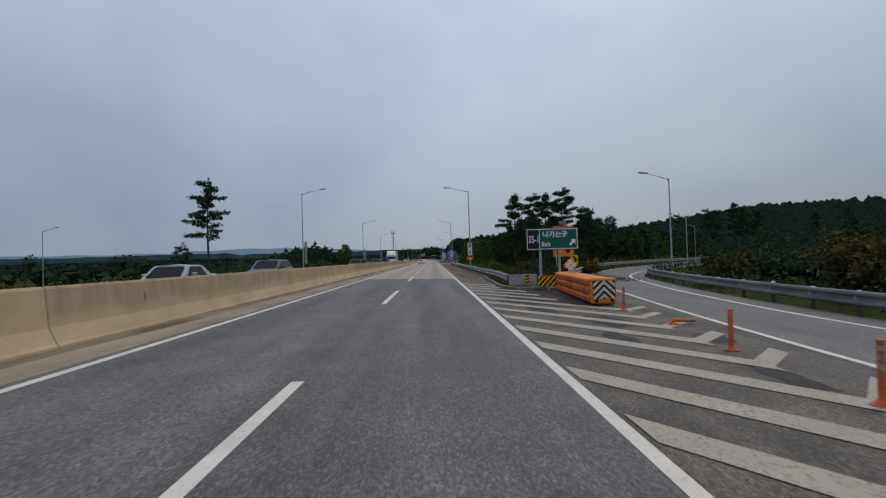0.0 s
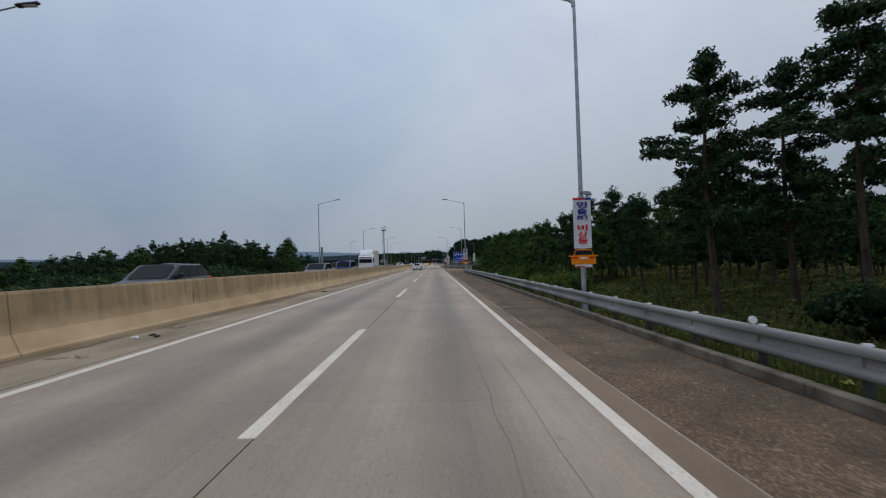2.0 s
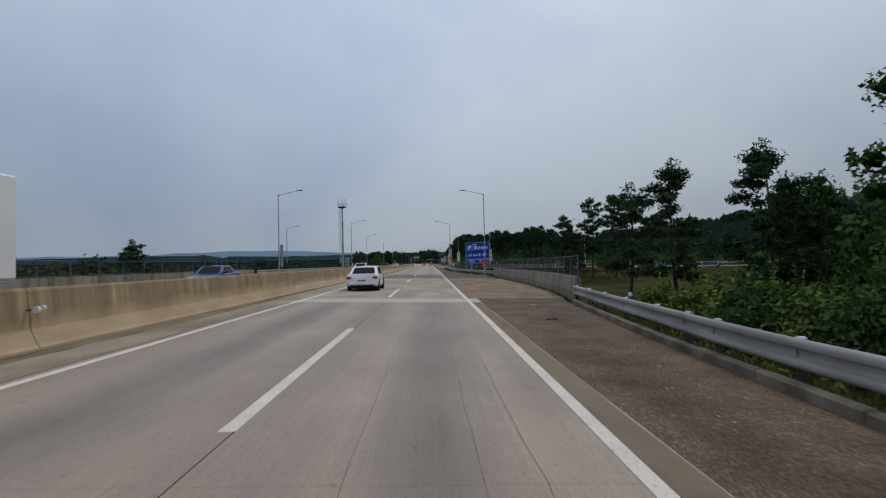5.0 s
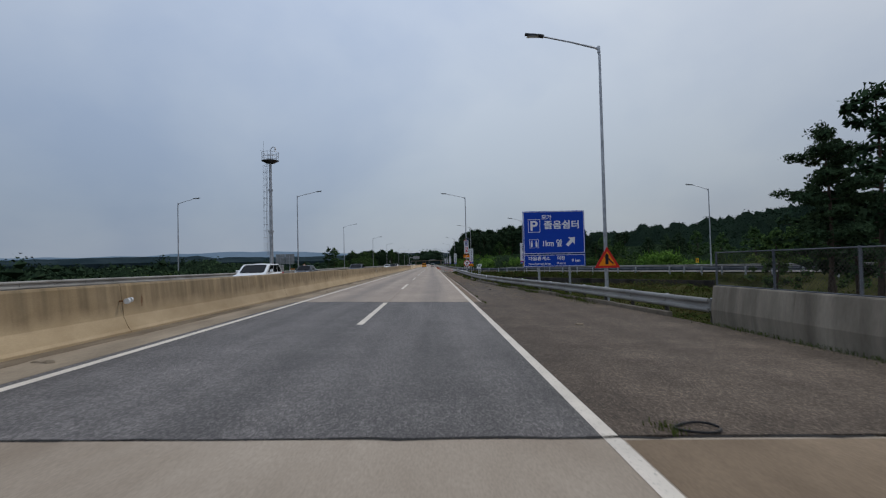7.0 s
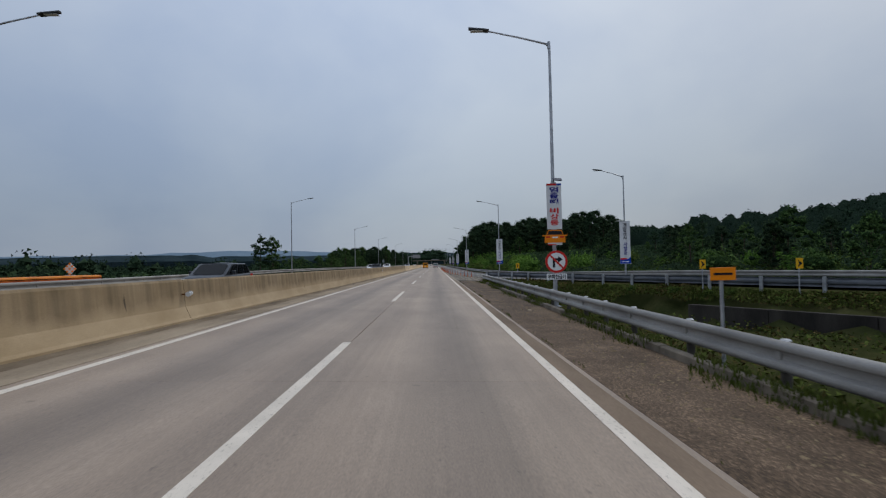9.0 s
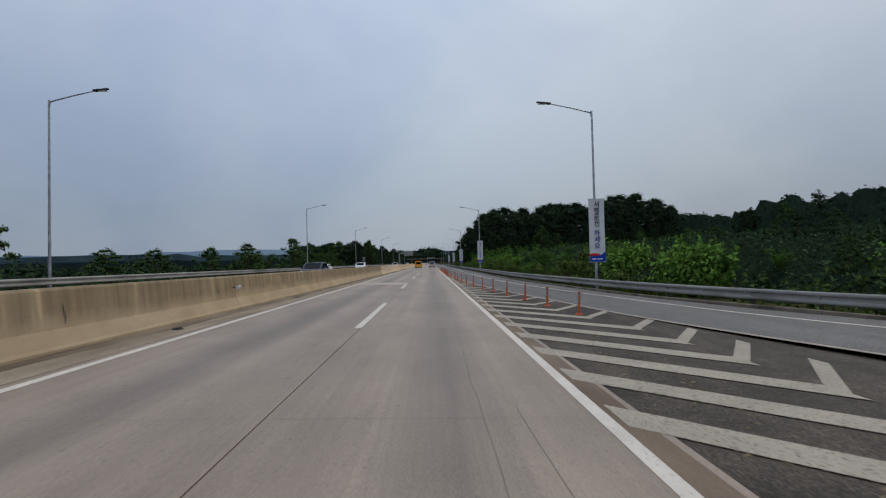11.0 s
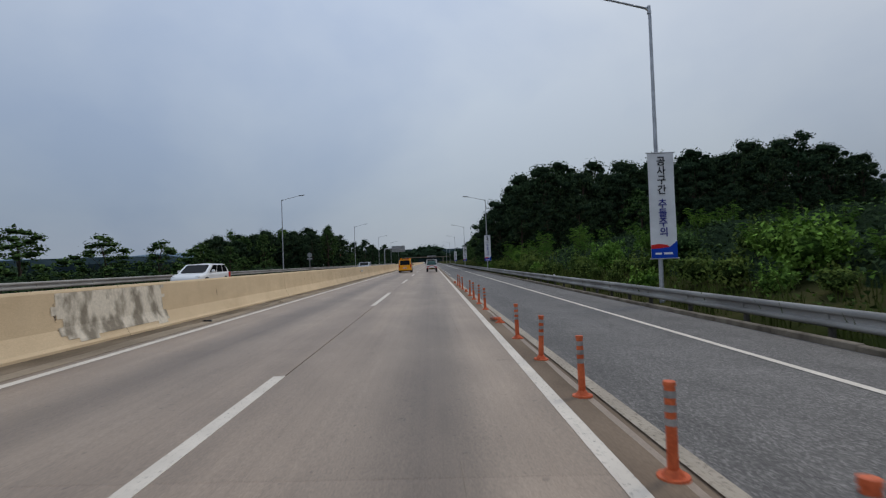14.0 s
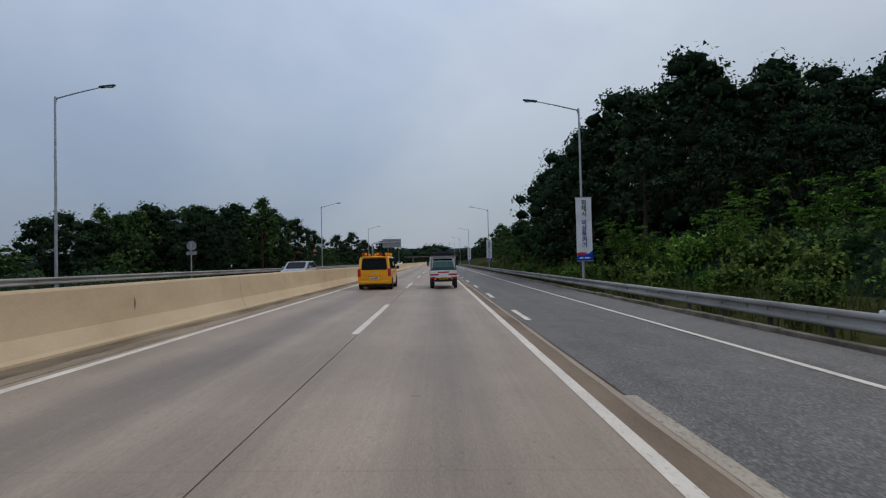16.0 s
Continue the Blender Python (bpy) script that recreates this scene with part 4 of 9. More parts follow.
part("asphalt_patch", s, M_GORED, exit_road, "darker newer asphalt patch in the gore")
M_OIL = surface("oil_soaked_asphalt", (0.014, 0.012, 0.010), (0.04, 0.033, 0.027), 2.5, 50, 0.7)
for cx, cy, rx, ry in ((5.2, 18.6, 0.5, 2.2), (6.3, 15.2, 0.75, 1.5), (5.6, 12.4, 0.35, 1.3), (7.4, 12.2, 0.45, 0.8), (6.1, 23.5, 0.7, 2.0), (6.6, 8.6, 0.3, 1.0), (5.3, 27.5, 0.6, 1.8)):
    s, n = Shape(), 26
    ring = [(cx + rx * math.cos(2 * math.pi * k / n) * q, cy + ry * math.sin(2 * math.pi * k / n) * q) for k, q in ((k, 0.75 + 0.4 * noise.noise(Vector((k * 0.55, cx * 3, cy)))) for k in range(n))]
    s.add([(x, y, gz(x) - 0.003) for x, y in ring], (tuple(range(n)),))
    part("oil_stain", s, M_OIL, exit_road, "dark oil stain")

# ---- median barrier ----
SECTION = [(0.27, 0.0), (0.27, 0.07), (0.22, 0.13), (0.09, 0.42), (0.02, 1.14), (-0.01, 1.19), (-0.22, 1.19), (-0.25, 1.14), (-0.31, 0.42), (-0.5, 0.1), (-0.55, 0.0)]
median = tagged(new("median_barrier"), "tall sand-coloured concrete median barrier with rain streaks", "barrier", kind="structure")
CAST = 13.4
for k in range(-3, 46):
    a, b = 11.57 + CAST * (k - 1) + 0.012, 11.57 + CAST * k - 0.012
    path = [(interp(BARRIER_X, y) - 0.28, y, gz(interp(BARRIER_X, y)) - 0.02) for y in steps(a, b, 3)]
    part("barrier_segment", Shape().sweep(SECTION, path), M_BARROLD if 52 < b < 372 else M_BARRMID if 24 < b < 52 else M_BARR if b < 36 else M_BARRNEW, median)
path = [(interp(BARRIER_X, y) - 0.28, y, gz(interp(BARRIER_X, y)) - 0.02) for y in steps(11.57 + CAST * 45 + 0.02, 1400, 20)]
part("barrier_segment", Shape().sweep(SECTION, path), M_BARRNEW, median)
path = [(interp(BARRIER_X, y) - 0.29, y, gz(interp(BARRIER_X, y)) - 0.06) for y in steps(-40, 640, 60)]
part("barrier_core", Shape().sweep([(0.24, 0.0), (0.05, 0.42), (-0.02, 1.12), (-0.2, 1.12), (-0.3, 0.42), (-0.45, 0.0)], path), M_JOINT, median)
# cracks with dark and rusty stains in the barrier's face
r = random.Random(5)
for k in range(44):
    y = 14 + 9.4 * k + r.uniform(-3.5, 3.5)
    x = interp(BARRIER_X, y) - 0.28
    za, zb = r.uniform(0.78, 0.95), r.uniform(0.45, 0.66)
    side = lambda z: 0.02 + (1.14 - z) * (0.07 / 0.72) + 0.004
    s, n, yy = Shape(), 7, y
    for i in range(n):
        z0, z1 = za + (zb - za) * i / n, za + (zb - za) * (i + 1) / n
        w0, w1 = 0.004 + 0.028 * math.sin(math.pi * i / n) ** 1.5, 0.004 + 0.028 * math.sin(math.pi * (i + 1) / n) ** 1.5
        y2 = yy + r.uniform(-0.015, 0.02)
        s.quad((x + side(z0), yy - w0, gz(x) + z0 - 0.02), (x + side(z0), yy + w0, gz(x) + z0 - 0.02), (x + side(z1), y2 + w1, gz(x) + z1 - 0.02), (x + side(z1), y2 - w1, gz(x) + z1 - 0.02))
        yy = y2
    part("crack", s, M_RUST if k % 4 == 0 else M_STAIN, median, "rusty crack" if k % 4 == 0 else "dark crack")
M_RENDER = surface("rough_repair_render", (0.25, 0.215, 0.165), (0.66, 0.59, 0.48), 2.6, 25, 0.95, relief=0.5, depth=0.012, spread=(0.40, 0.56), stretch=(1, 1, 0.6))
s, n, m = Shape(), 30, 12
for i in range(n):
    for k in range(m):
        u, w = (i + 0.5) / n, (k + 0.5) / m
        ragged = 0.07 * noise.noise(Vector((u * 5, w * 5, 3)))
        if not (0.06 + ragged < u < 0.95 + ragged and w > 0.05 + 1.2 * ragged):
            continue
        q = []
        for du, dw in ((0, 0), (1, 0), (1, 1), (0, 1)):
            y, z = 371.0 + 4.5 * (i + du) / n, 0.12 + 1.0 * (k + dw) / m
            x = interp(BARRIER_X, y) - 0.28
            off = 0.09 + (0.42 - z) * (0.13 / 0.29) if z < 0.42 else 0.02 + (1.14 - z) * (0.07 / 0.72)
            q.append((x + off + 0.008 + 0.004 * noise.noise(Vector((y * 4, z * 4, 1))), y, gz(x) + z - 0.02))
        s.quad(*q)
part("repair_render", s, M_RENDER, median, "rough grey and white repair render")
for k in range(9):
    y = 38.4 + 53.55 * k
    x = interp(BARRIER_X, y) - 0.16
    t = thing("barrier_reflector", "round white reflector pair on a bracket on the barrier", "reflector", x, y, gz(x) + 0.76, group="barrier reflectors")
    part("bracket", Shape().tube((-0.05, 0, 0), (0.12, 0, 0), 0.02, n=8), M_RUST, t)
    part("lens", Shape().tube((0.13, -0.03, 0.0), (0.13, 0.03, 0.0), 0.07, n=16), M_CLEAR, t)
    part("lens", Shape().tube((0.10, 0.16, 0.02), (0.10, 0.22, 0.02), 0.06, n=16), M_CLEAR, t)

# ---- kerbs ----
kerb_mesh = {}


def kerb_row(name, pts, label, bankfn=None, top=0.14):
    k = tagged(new(name), label, "kerb", kind="structure")
    r = random.Random(len(pts))
    for (xa, ya), (xb, yb) in zip(pts, pts[1:]):
        long = math.hypot(xb - xa, yb - ya)
        key = round(long, 1)
        if key not in kerb_mesh:
            kerb_mesh[key] = Shape().box(0.0, 0.18, 0.006, long - 0.006, -0.12, 0.14, 0.02).mesh("kerb_stone", M_KERB)
        ob = new("kerb_stone", kerb_mesh[key])
        ob.matrix_basis = pose(xa + r.uniform(-0.012, 0.012), ya, gz(xa) + (bankfn(ya) if bankfn else 0) + top - 0.14 + r.uniform(-0.02, 0.012), 0, 0, math.degrees(math.atan2(-(xb - xa), yb - ya)))
        ob.parent = k


kerb_row("kerb_main", [(interp(KERB_X, y), y) for y in steps(44, 157, 56)], "grey concrete kerb along the shoulder")
kerb_row("kerb_main_second", [(interp(KERB_X, y), y) for y in steps(203, 288, 42)], "grey concrete kerb along the shoulder")
kerb_row("kerb_entry", resample([p for p in offset_line(ENTRY_RAIL_R, -0.5) if p[1] > 296], 150), "mossy concrete kerb along the entry slip road", bank, 0.12)
kerb_row("kerb_nose", resample(curve_through([(6.0, 44), (5.9, 36), (5.7, 31.5), (6.2, 28.3), (7.6, 27.9), (9.2, 28.6), (9.9, 32), (11.6, 38)], 0.5), 16), "rounded concrete kerb of the gore nose")

# ---- guard rails ----
BEAM = [(0.0, 0.0), (0.035, 0.03), (0.045, 0.07), (0.03, 0.105), (-0.03, 0.13), (-0.045, 0.175), (-0.03, 0.22), (0.03, 0.245), (0.045, 0.28), (0.035, 0.32), (0.0, 0.35), (-0.02, 0.35), (0.0, 0.30), (0.015, 0.28), (0.005, 0.255), (-0.055, 0.225), (-0.07, 0.175), (-0.055, 0.125), (0.005, 0.095), (0.015, 0.07), (0.0, 0.045), (-0.02, 0.0)]
POST_MESH = Shape().tube((0, 0, -0.9), (0, 0, 0.64), 0.07, n=10).mesh("post", M_POST, True)
PALE_POST = Shape().tube((0, 0, -0.9), (0, 0, 0.70), 0.085, n=10).mesh("post", M_GALV, True)
CAP_MESH = Shape().tube((0, 0, 0.64), (0, 0, 0.665), 0.075, 0.05, n=14).mesh("post_cap", M_GALV, True)
BLOCK_MESH = Shape().box(-0.11, -0.01, -0.06, 0.06, 0.30, 0.62, 0.01).mesh("spacer", M_RAIL)


def guard_rail(name, line, face, label, every=1, bankfn=None, mat=None, caps=True, lift=0.0, pale=False):
    """face: +1 where the traffic is on the right of the line's way, -1 on its left."""
    rail = tagged(new(name), label, "guard rail", kind="structure")
    prof = [(face * a * 1.15, b * 1.17 + 0.25) for a, b in BEAM]
    if face < 0:
        prof = prof[::-1]
    pts = [(x, y, gz(x) + lift + (bankfn(y) if bankfn else 0)) for x, y in line]
    span = 2
    for i in range(0, len(pts) - 1, span):
        part("beam", Shape().sweep(prof, pts[i : i + span + 1]), mat or M_RAIL, rail, smooth=True)
    for i in range(0, len(pts), every):
        x, y, z = pts[i]
        ax, ay = line[max(i - 1, 0)]
        bx, by = line[min(i + 1, len(line) - 1)]
        turn = math.degrees(math.atan2(-(bx - ax), by - ay))
        m = pose(x, y, z, 0, 0, turn)
        for nm, me in (("post", PALE_POST if pale else POST_MESH), ("spacer", BLOCK_MESH)) + ((("post_cap", CAP_MESH),) if caps else ()):
            ob = new(nm, me)
            side = -face * 0.13 if nm != "spacer" else 0.0
            ob.matrix_basis = m @ (pose(side, 0, 0) if nm != "spacer" else pose(0, 0, 0, 0, 0, 0 if face > 0 else 180))
            ob.parent = rail
    return rail


guard_rail("guard_rail_main", MAIN_RAIL_1, -1, "grey steel guard rail with capped posts along the shoulder")
guard_rail("guard_rail_beyond_bridge", MAIN_RAIL_2, -1, "grey steel guard rail with capped posts along the shoulder")
guard_rail("guard_rail_exit_left", EXIT_RAIL_L, 1, "grey steel guard rail inside the exit curve")
guard_rail("guard_rail_exit_right", EXIT_RAIL_R, -1, "weathered blue-grey guard rail outside the exit curve", mat=M_WRAIL)
# darker steel here stands in for shade on the rail's back
guard_rail("guard_rail_entry_left", ENTRY_RAIL_L, 1, "guard rail of the entry slip road, coloured dark for its shaded back", bankfn=bank, mat=M_DKRAIL, caps=False, pale=True)
guard_rail("guard_rail_entry_right", ENTRY_RAIL_R, -1, "grey steel guard rail behind the mossy kerb", bankfn=bank, caps=False)
guard_rail("guard_rail_opposite", [(interp(OPP_RAIL_X, y), y) for y in steps(196, 640, 190)], 1, "grey steel guard rail beyond the opposite lanes", every=1, caps=False, lift=0.12)
# ---- street lamps ----
def lamp_post(x, y, toward_, label, tall=11.05, group="highway lamps", arm=2.6):
    """toward_: +1 where the arm reaches to +x, -1 to -x."""
    t = thing("street_lamp", label, "street lamp", x, y, ground_z(x, y) if abs(x) > 25 else gz(x) - 0.1, group=group)
    part("base_plate", Shape().box(-0.2, 0.2, -0.2, 0.2, 0.0, 0.03, 0.005).tube((0, 0, 0.03), (0, 0, 0.5), 0.115, 0.10, 14), M_GALV, t)
    pts = [(0, 0, 0.3), (0, 0, tall * 0.5), (0, 0, tall - 0.35), (0.015 * toward_, 0, tall - 0.1), (0.16 * toward_, 0, tall + 0.02)]
    part("pole", Shape().pipe(pts, [0.085, 0.072, 0.055, 0.052, 0.05], 12), M_GALV, t, smooth=True)
    part("arm", Shape().pipe([(0.1 * toward_, 0, tall), (arm * 0.5 * toward_, 0, tall + 0.30), (arm * toward_, 0, tall + 0.58)], [0.045, 0.038, 0.032], 10), M_GALV, t, smooth=True)
    part("collar", Shape().tube((0.02 * toward_, 0, tall - 0.2), (0.02 * toward_, 0, tall + 0.1), 0.075, 0.06, 12), M_GALV, t)
    head = Shape().loft([[(toward_ * (arm - 0.05 + u * 0.85), w * 0.16 * (0.6 + 0.4 * math.sin(math.pi * min(1, u + 0.25))), tall + 0.58 + u * 0.10 + h_) for w, h_ in ((-1, -0.02), (-0.8, 0.05), (0.8, 0.05), (1, -0.02))] for u in (0, 0.2, 0.6, 1.0)])
    head_ob = part("luminaire", head, M_DKSTEEL, t, "flat dark lamp head")
    part("lamp_glass", Shape().box(min(toward_ * (arm + 0.2), toward_ * (arm + 0.72)), max(toward_ * (arm + 0.2), toward_ * (arm + 0.72)), -0.11, 0.11, tall + 0.57, tall + 0.58), M_CLEAR, head_ob)
    return t


for x, y in ((6.97, 74.0), (6.6, 137.1), (6.8, 259.4), (11.97, 319.3), (10.6, 380.0), (10.78, 440.6), (11.4, 503.4), (11.6, 563.5), (11.7, 624), (11.7, 684)):
    lamp_post(x, y, -1, "tall galvanised street lamp with one arm beside the guard rail")
lamp_post(9.82, 210.0, -1, "tall galvanised street lamp with one arm beside the guard rail", 11.65)
for x, y in ((-16.6, 75.8), (-16.4, 138.2), (-18.8, 207.6), (-16.5, 258.7), (-20.1, 318.0), (-19.65, 378.8), (-19.75, 438.7), (-17.8, 498.6), (-17.6, 559), (-17.6, 619), (-17.6, 680)):
    lamp_post(x, y, 1, "tall galvanised street lamp beyond the opposite lanes")
for x, y, tall, way in ((23.7, 49.0, 8.35, -1), (41.3, 81.7, 6.9, -1), (56, 108, 6.8, -1), (36.2, 249.7, 9.8, -1), (19.3, 285.2, 9.4, -1), (-30.1, 253.0, 11.5, 1), (-65, 92, 11.5, 1)):
    lamp_post(x, y, way, "slimmer galvanised street lamp of the slip road", tall + 0.3, "slip road lamps", 2.0)


# ---- banners and plates on the lamp posts ----
def stacked(text, size, mat, parent, x, y, top, step, weight=0.006, width=None):
    for i, ch in enumerate(text):
        if ch != " ":
            words(ch, size, mat, parent, x, y, top - step * i, width=width, name="letter", weight=weight)


def car_plate(parent, x, y, z, w):
    """The flat back-of-a-car cut-out under a banner."""
    s = Shape()
    out = [(-0.5, 0.0), (-0.5, 0.33), (-0.46, 0.42), (-0.60, 0.44), (-0.60, 0.52), (-0.42, 0.50), (-0.33, 0.82), (-0.26, 0.86), (0.26, 0.86), (0.33, 0.82), (0.42, 0.50), (0.60, 0.52), (0.60, 0.44), (0.46, 0.42), (0.5, 0.33), (0.5, 0.0)]
    n = len(out)
    s.add([(x + a * w, y, z + b * w * 0.72) for a, b in out] + [(x + a * w, y + 0.015, z + b * w * 0.72) for a, b in out], [tuple(range(n))] + [tuple(range(2 * n - 1, n - 1, -1))] + [(i, (i + 1) % n, n + (i + 1) % n, n + i) for i in range(n)])
    c = part("car_cutout", s, M_SORANGE, parent, "flat orange plate shaped like the back of a car")
    f = Shape().add([(x + a * w, y - 0.006, z + b * w * 0.72) for a, b in ((-0.38, 0.53), (0.38, 0.53), (0.30, 0.79), (-0.30, 0.79))], ((0, 1, 2, 3),))
    part("window_print", f, M_SBLACK, c)
    for sgn in (-1, 1):
        part("lamp_print", Shape().box(min(sgn * 0.24, sgn * 0.44) * w + x, max(sgn * 0.24, sgn * 0.44) * w + x, y - 0.006, y - 0.003, z + 0.23 * w, z + 0.31 * w), M_SRED, c)
    part("plate_print", Shape().box(x - 0.14 * w, x + 0.14 * w, y - 0.006, y - 0.003, z + 0.22 * w, z + 0.29 * w), M_SWHITE, c)


def stop_banner(x, y, top, bottom):
    """White vertical banner: stop, hazard lights on."""
    t = thing("pole_banner", "white vertical banner with blue and red writing on a lamp post", "banner", x, y - 0.14, 0.0, group="warning banners")
    w = 0.31
    part("sheet", Shape().box(-w, w, -0.01, 0.01, bottom, top), M_BANNER, t)
    part("top_stripe", Shape().box(-w, 0.1, -0.016, -0.011, top - 0.08, top), M_SRED, t)
    part("top_stripe", Shape().box(0.105, w, -0.016, -0.011, top - 0.08, top), M_SBLUE, t)
    step = (top - bottom - 0.25) / 6.6
    stacked("멈출때", step * 0.98, M_NAVY, t, 0, -0.014, top - 0.12 - step * 0.55, step, 0.008, 0.36)
    stacked("비상등", step * 0.98, M_SRED, t, 0, -0.014, top - 0.12 - step * 4.05, step, 0.008, 0.36)
    for z in (top + 0.03, bottom - 0.0):
        part("clamp", Shape().box(-0.1, 0.1, 0.01, 0.16, z - 0.04, z + 0.02, 0.005), M_GALV, t)
    car_plate(t, 0, -0.02, bottom - 0.56, 0.86)
    part("foot_sheet", Shape().box(-0.3, 0.3, -0.01, 0.01, bottom - 0.66, bottom - 0.45), M_BANNER, t)
    part("foot_stripe", Shape().box(-0.3, 0.05, -0.016, -0.011, bottom - 0.66, bottom - 0.62), M_SRED, t)
    part("solar_panel", Shape().add([(-0.02, -0.12, top + 0.12), (0.34, -0.12, top + 0.10), (0.34, 0.12, top + 0.24), (-0.02, 0.12, top + 0.26)], ((0, 1, 2, 3),)).add([(-0.02, -0.12, top + 0.10), (0.34, -0.12, top + 0.08), (0.34, 0.12, top + 0.22), (-0.02, 0.12, top + 0.24)], ((3, 2, 1, 0),)), M_PANEL, t)


stop_banner(6.95, 74.0, 3.72, 1.95)
stop_banner(6.6, 137.1, 3.72, 1.92)
stop_banner(6.8, 259.4, 4.85, 2.95)


def works_banner(x, y, first, second, top=5.25, bottom=1.42):
    t = thing("pole_banner", "tall white banner with dark writing and a blue foot", "banner", x, y - 0.16, 0.0, group="roadworks banners")
    w = 0.48
    s = Shape()
    for i in range(8):
        za, zb = bottom + (top - bottom) * i / 8, bottom + (top - bottom) * (i + 1) / 8
        ya, yb = 0.03 * math.sin(i * 0.9), 0.03 * math.sin((i + 1) * 0.9)
        s.quad((-w, ya * 0.4, za), (w, -ya * 0.4, za), (w, -yb * 0.4, zb), (-w, yb * 0.4, zb))
        s.quad((-w, ya * 0.4 + 0.006, za), (w, -ya * 0.4 + 0.006, za), (w, -yb * 0.4 + 0.006, zb), (-w, yb * 0.4 + 0.006, zb))
    part("sheet", s, M_BANNER, t)
    for z in (top + 0.02, bottom - 0.02):
        part("rod", Shape().tube((-w - 0.06, 0, z), (w + 0.06, 0, z), 0.02, n=8), M_GALV, t)
        part("bracket", Shape().tube((0, 0, z), (0, 0.2, z), 0.03, n=8), M_GALV, t)
    f = Shape().add([(-w, -0.02, bottom), (w, -0.02, bottom), (w, -0.02, bottom + 0.62), (0.2, -0.02, bottom + 0.40), (-0.1, -0.02, bottom + 0.36), (-w, -0.02, bottom + 0.34)], ((0, 1, 2, 3, 4, 5),))
    part("blue_foot", f, M_SBLUE, t)
    f = Shape().add([(-w, -0.018, bottom + 0.34), (-0.1, -0.018, bottom + 0.36), (0.2, -0.018, bottom + 0.40), (0.1, -0.018, bottom + 0.48), (-0.2, -0.018, bottom + 0.52), (-w, -0.018, bottom + 0.48)], ((0, 1, 2, 3, 4, 5),))
    part("red_swoosh", f, M_SRED, t)
    for a, b in ((-0.34, -0.1), (-0.02, 0.3)):
        part("mark", Shape().box(a, b, -0.028, -0.022, bottom + 0.13, bottom + 0.2), M_SWHITE, t)
    step = (top - bottom - 0.9) / (len(first) + len(second) + 0.5)
    stacked(first, step * 1.05, M_SBLACK, t, 0, -0.02, top - 0.12 - step * 0.5, step)
    stacked(second, step * 1.05, M_NAVY, t, 0, -0.02, top - 0.12 - step * (len(first) + 1.0), step)


works_banner(19.25, 285.2, "개량공사", "시행중", 5.15, 1.3)
works_banner(12.02, 319.3, "서행운전", "하세요")
works_banner(10.68, 380.0, "공사구간", "추돌주의")
works_banner(10.85, 440.6, "정체시", "비상등켜기")
works_banner(11.45, 503.4, "서행운전", "하세요")
works_banner(11.65, 563.5, "공사구간", "추돌주의")
for x, y in ((-16.35, 75.7), (-16.15, 138.1), (-18.55, 207.5)):
    t = thing("pole_banner", "narrow banner turned away, seen from behind", "banner", x, y, gz(x), group="opposite banners")
    part("sheet", Shape().box(-0.02, 0.34, -0.01, 0.01, 1.1, 4.1), M_SBACK, t)
    part("rod", Shape().tube((-0.2, 0, 4.12), (0.36, 0, 4.12), 0.02, n=8), M_GALV, t)


# ---- signs ----
def outline_panel(parent, name, x0, x1, z0, z1, mat, y=0.0, border=0.03, rim=None, thick=0.03):
    p_ = part(name, Shape().box(x0, x1, y, y + thick, z0, z1, 0.006), mat, parent)
    if border:
        s = Shape()
        a, b = 0.03, 0.03 + border
        for q in ((x0 + a, x1 - a, z0 + a, z0 + b), (x0 + a, x1 - a, z1 - b, z1 - a), (x0 + a, x0 + b, z0 + b, z1 - b), (x1 - b, x1 - a, z0 + b, z1 - b)):
            s.box(q[0], q[1], y - 0.005, y - 0.001, q[2], q[3])
        part("border", s, rim or M_SWHITE, p_)
    return p_


def arrow_mark(parent, x, y, z, size, mat, turn=45):
    """A thick arrow, drawn flat; turn: degrees from pointing right towards up."""
    c, s_ = math.cos(radians(turn)), math.sin(radians(turn))
    pts = [(-0.5, -0.14), (0.05, -0.14), (0.05, -0.42), (0.5, 0.0), (0.05, 0.42), (0.05, 0.14), (-0.5, 0.14)]
    q = [(x + size * (a * c - b * s_), y, z + size * (a * s_ + b * c)) for a, b in pts]
    return part("arrow", Shape().add(q, ((0, 1, 5, 6), (2, 3, 4))), mat, parent)


def posts(parent, xs, z0, z1, r=0.06, y=0.06):
    y = y if y < 0 else max(y, r + 0.035)
    for x in xs:
        part("post", Shape().tube((x, y, z0), (x, y, z1), r, n=12), M_GALV, parent, smooth=True)


# exit sign
t = thing("exit_sign", "green exit sign with white writing on two posts", "road sign", 8.3, 29.8, gz(8.3) - 0.25)
t.scale = (1.06, 1.0, 1.03)
p_ = outline_panel(t, "panel", -1.33, 1.33, 2.28, 3.41, M_SGREEN, border=0.035)
part("number_field", Shape().box(-1.27, -0.68, -0.012, -0.006, 2.35, 3.34), M_SBLACK, p_)
part("divider", Shape().box(-0.67, -0.64, -0.012, -0.004, 2.32, 3.37), M_SWHITE, p_)
words("35-1", 0.52, M_SWHITE, p_, -0.97, -0.014, 2.85, width=0.5, weight=0.004)
words("나가는곳", 0.36, M_SWHITE, p_, 0.16, -0.008, 3.10, width=1.28, weight=0.008)
words("Exit", 0.32, M_SWHITE, p_, -0.32, -0.008, 2.58, width=0.44, weight=0.006)
arrow_mark(p_, 1.05, -0.008, 2.66, 0.42, M_SWHITE)
posts(t, (-0.62, 0.36), -0.6, 3.3, 0.065)

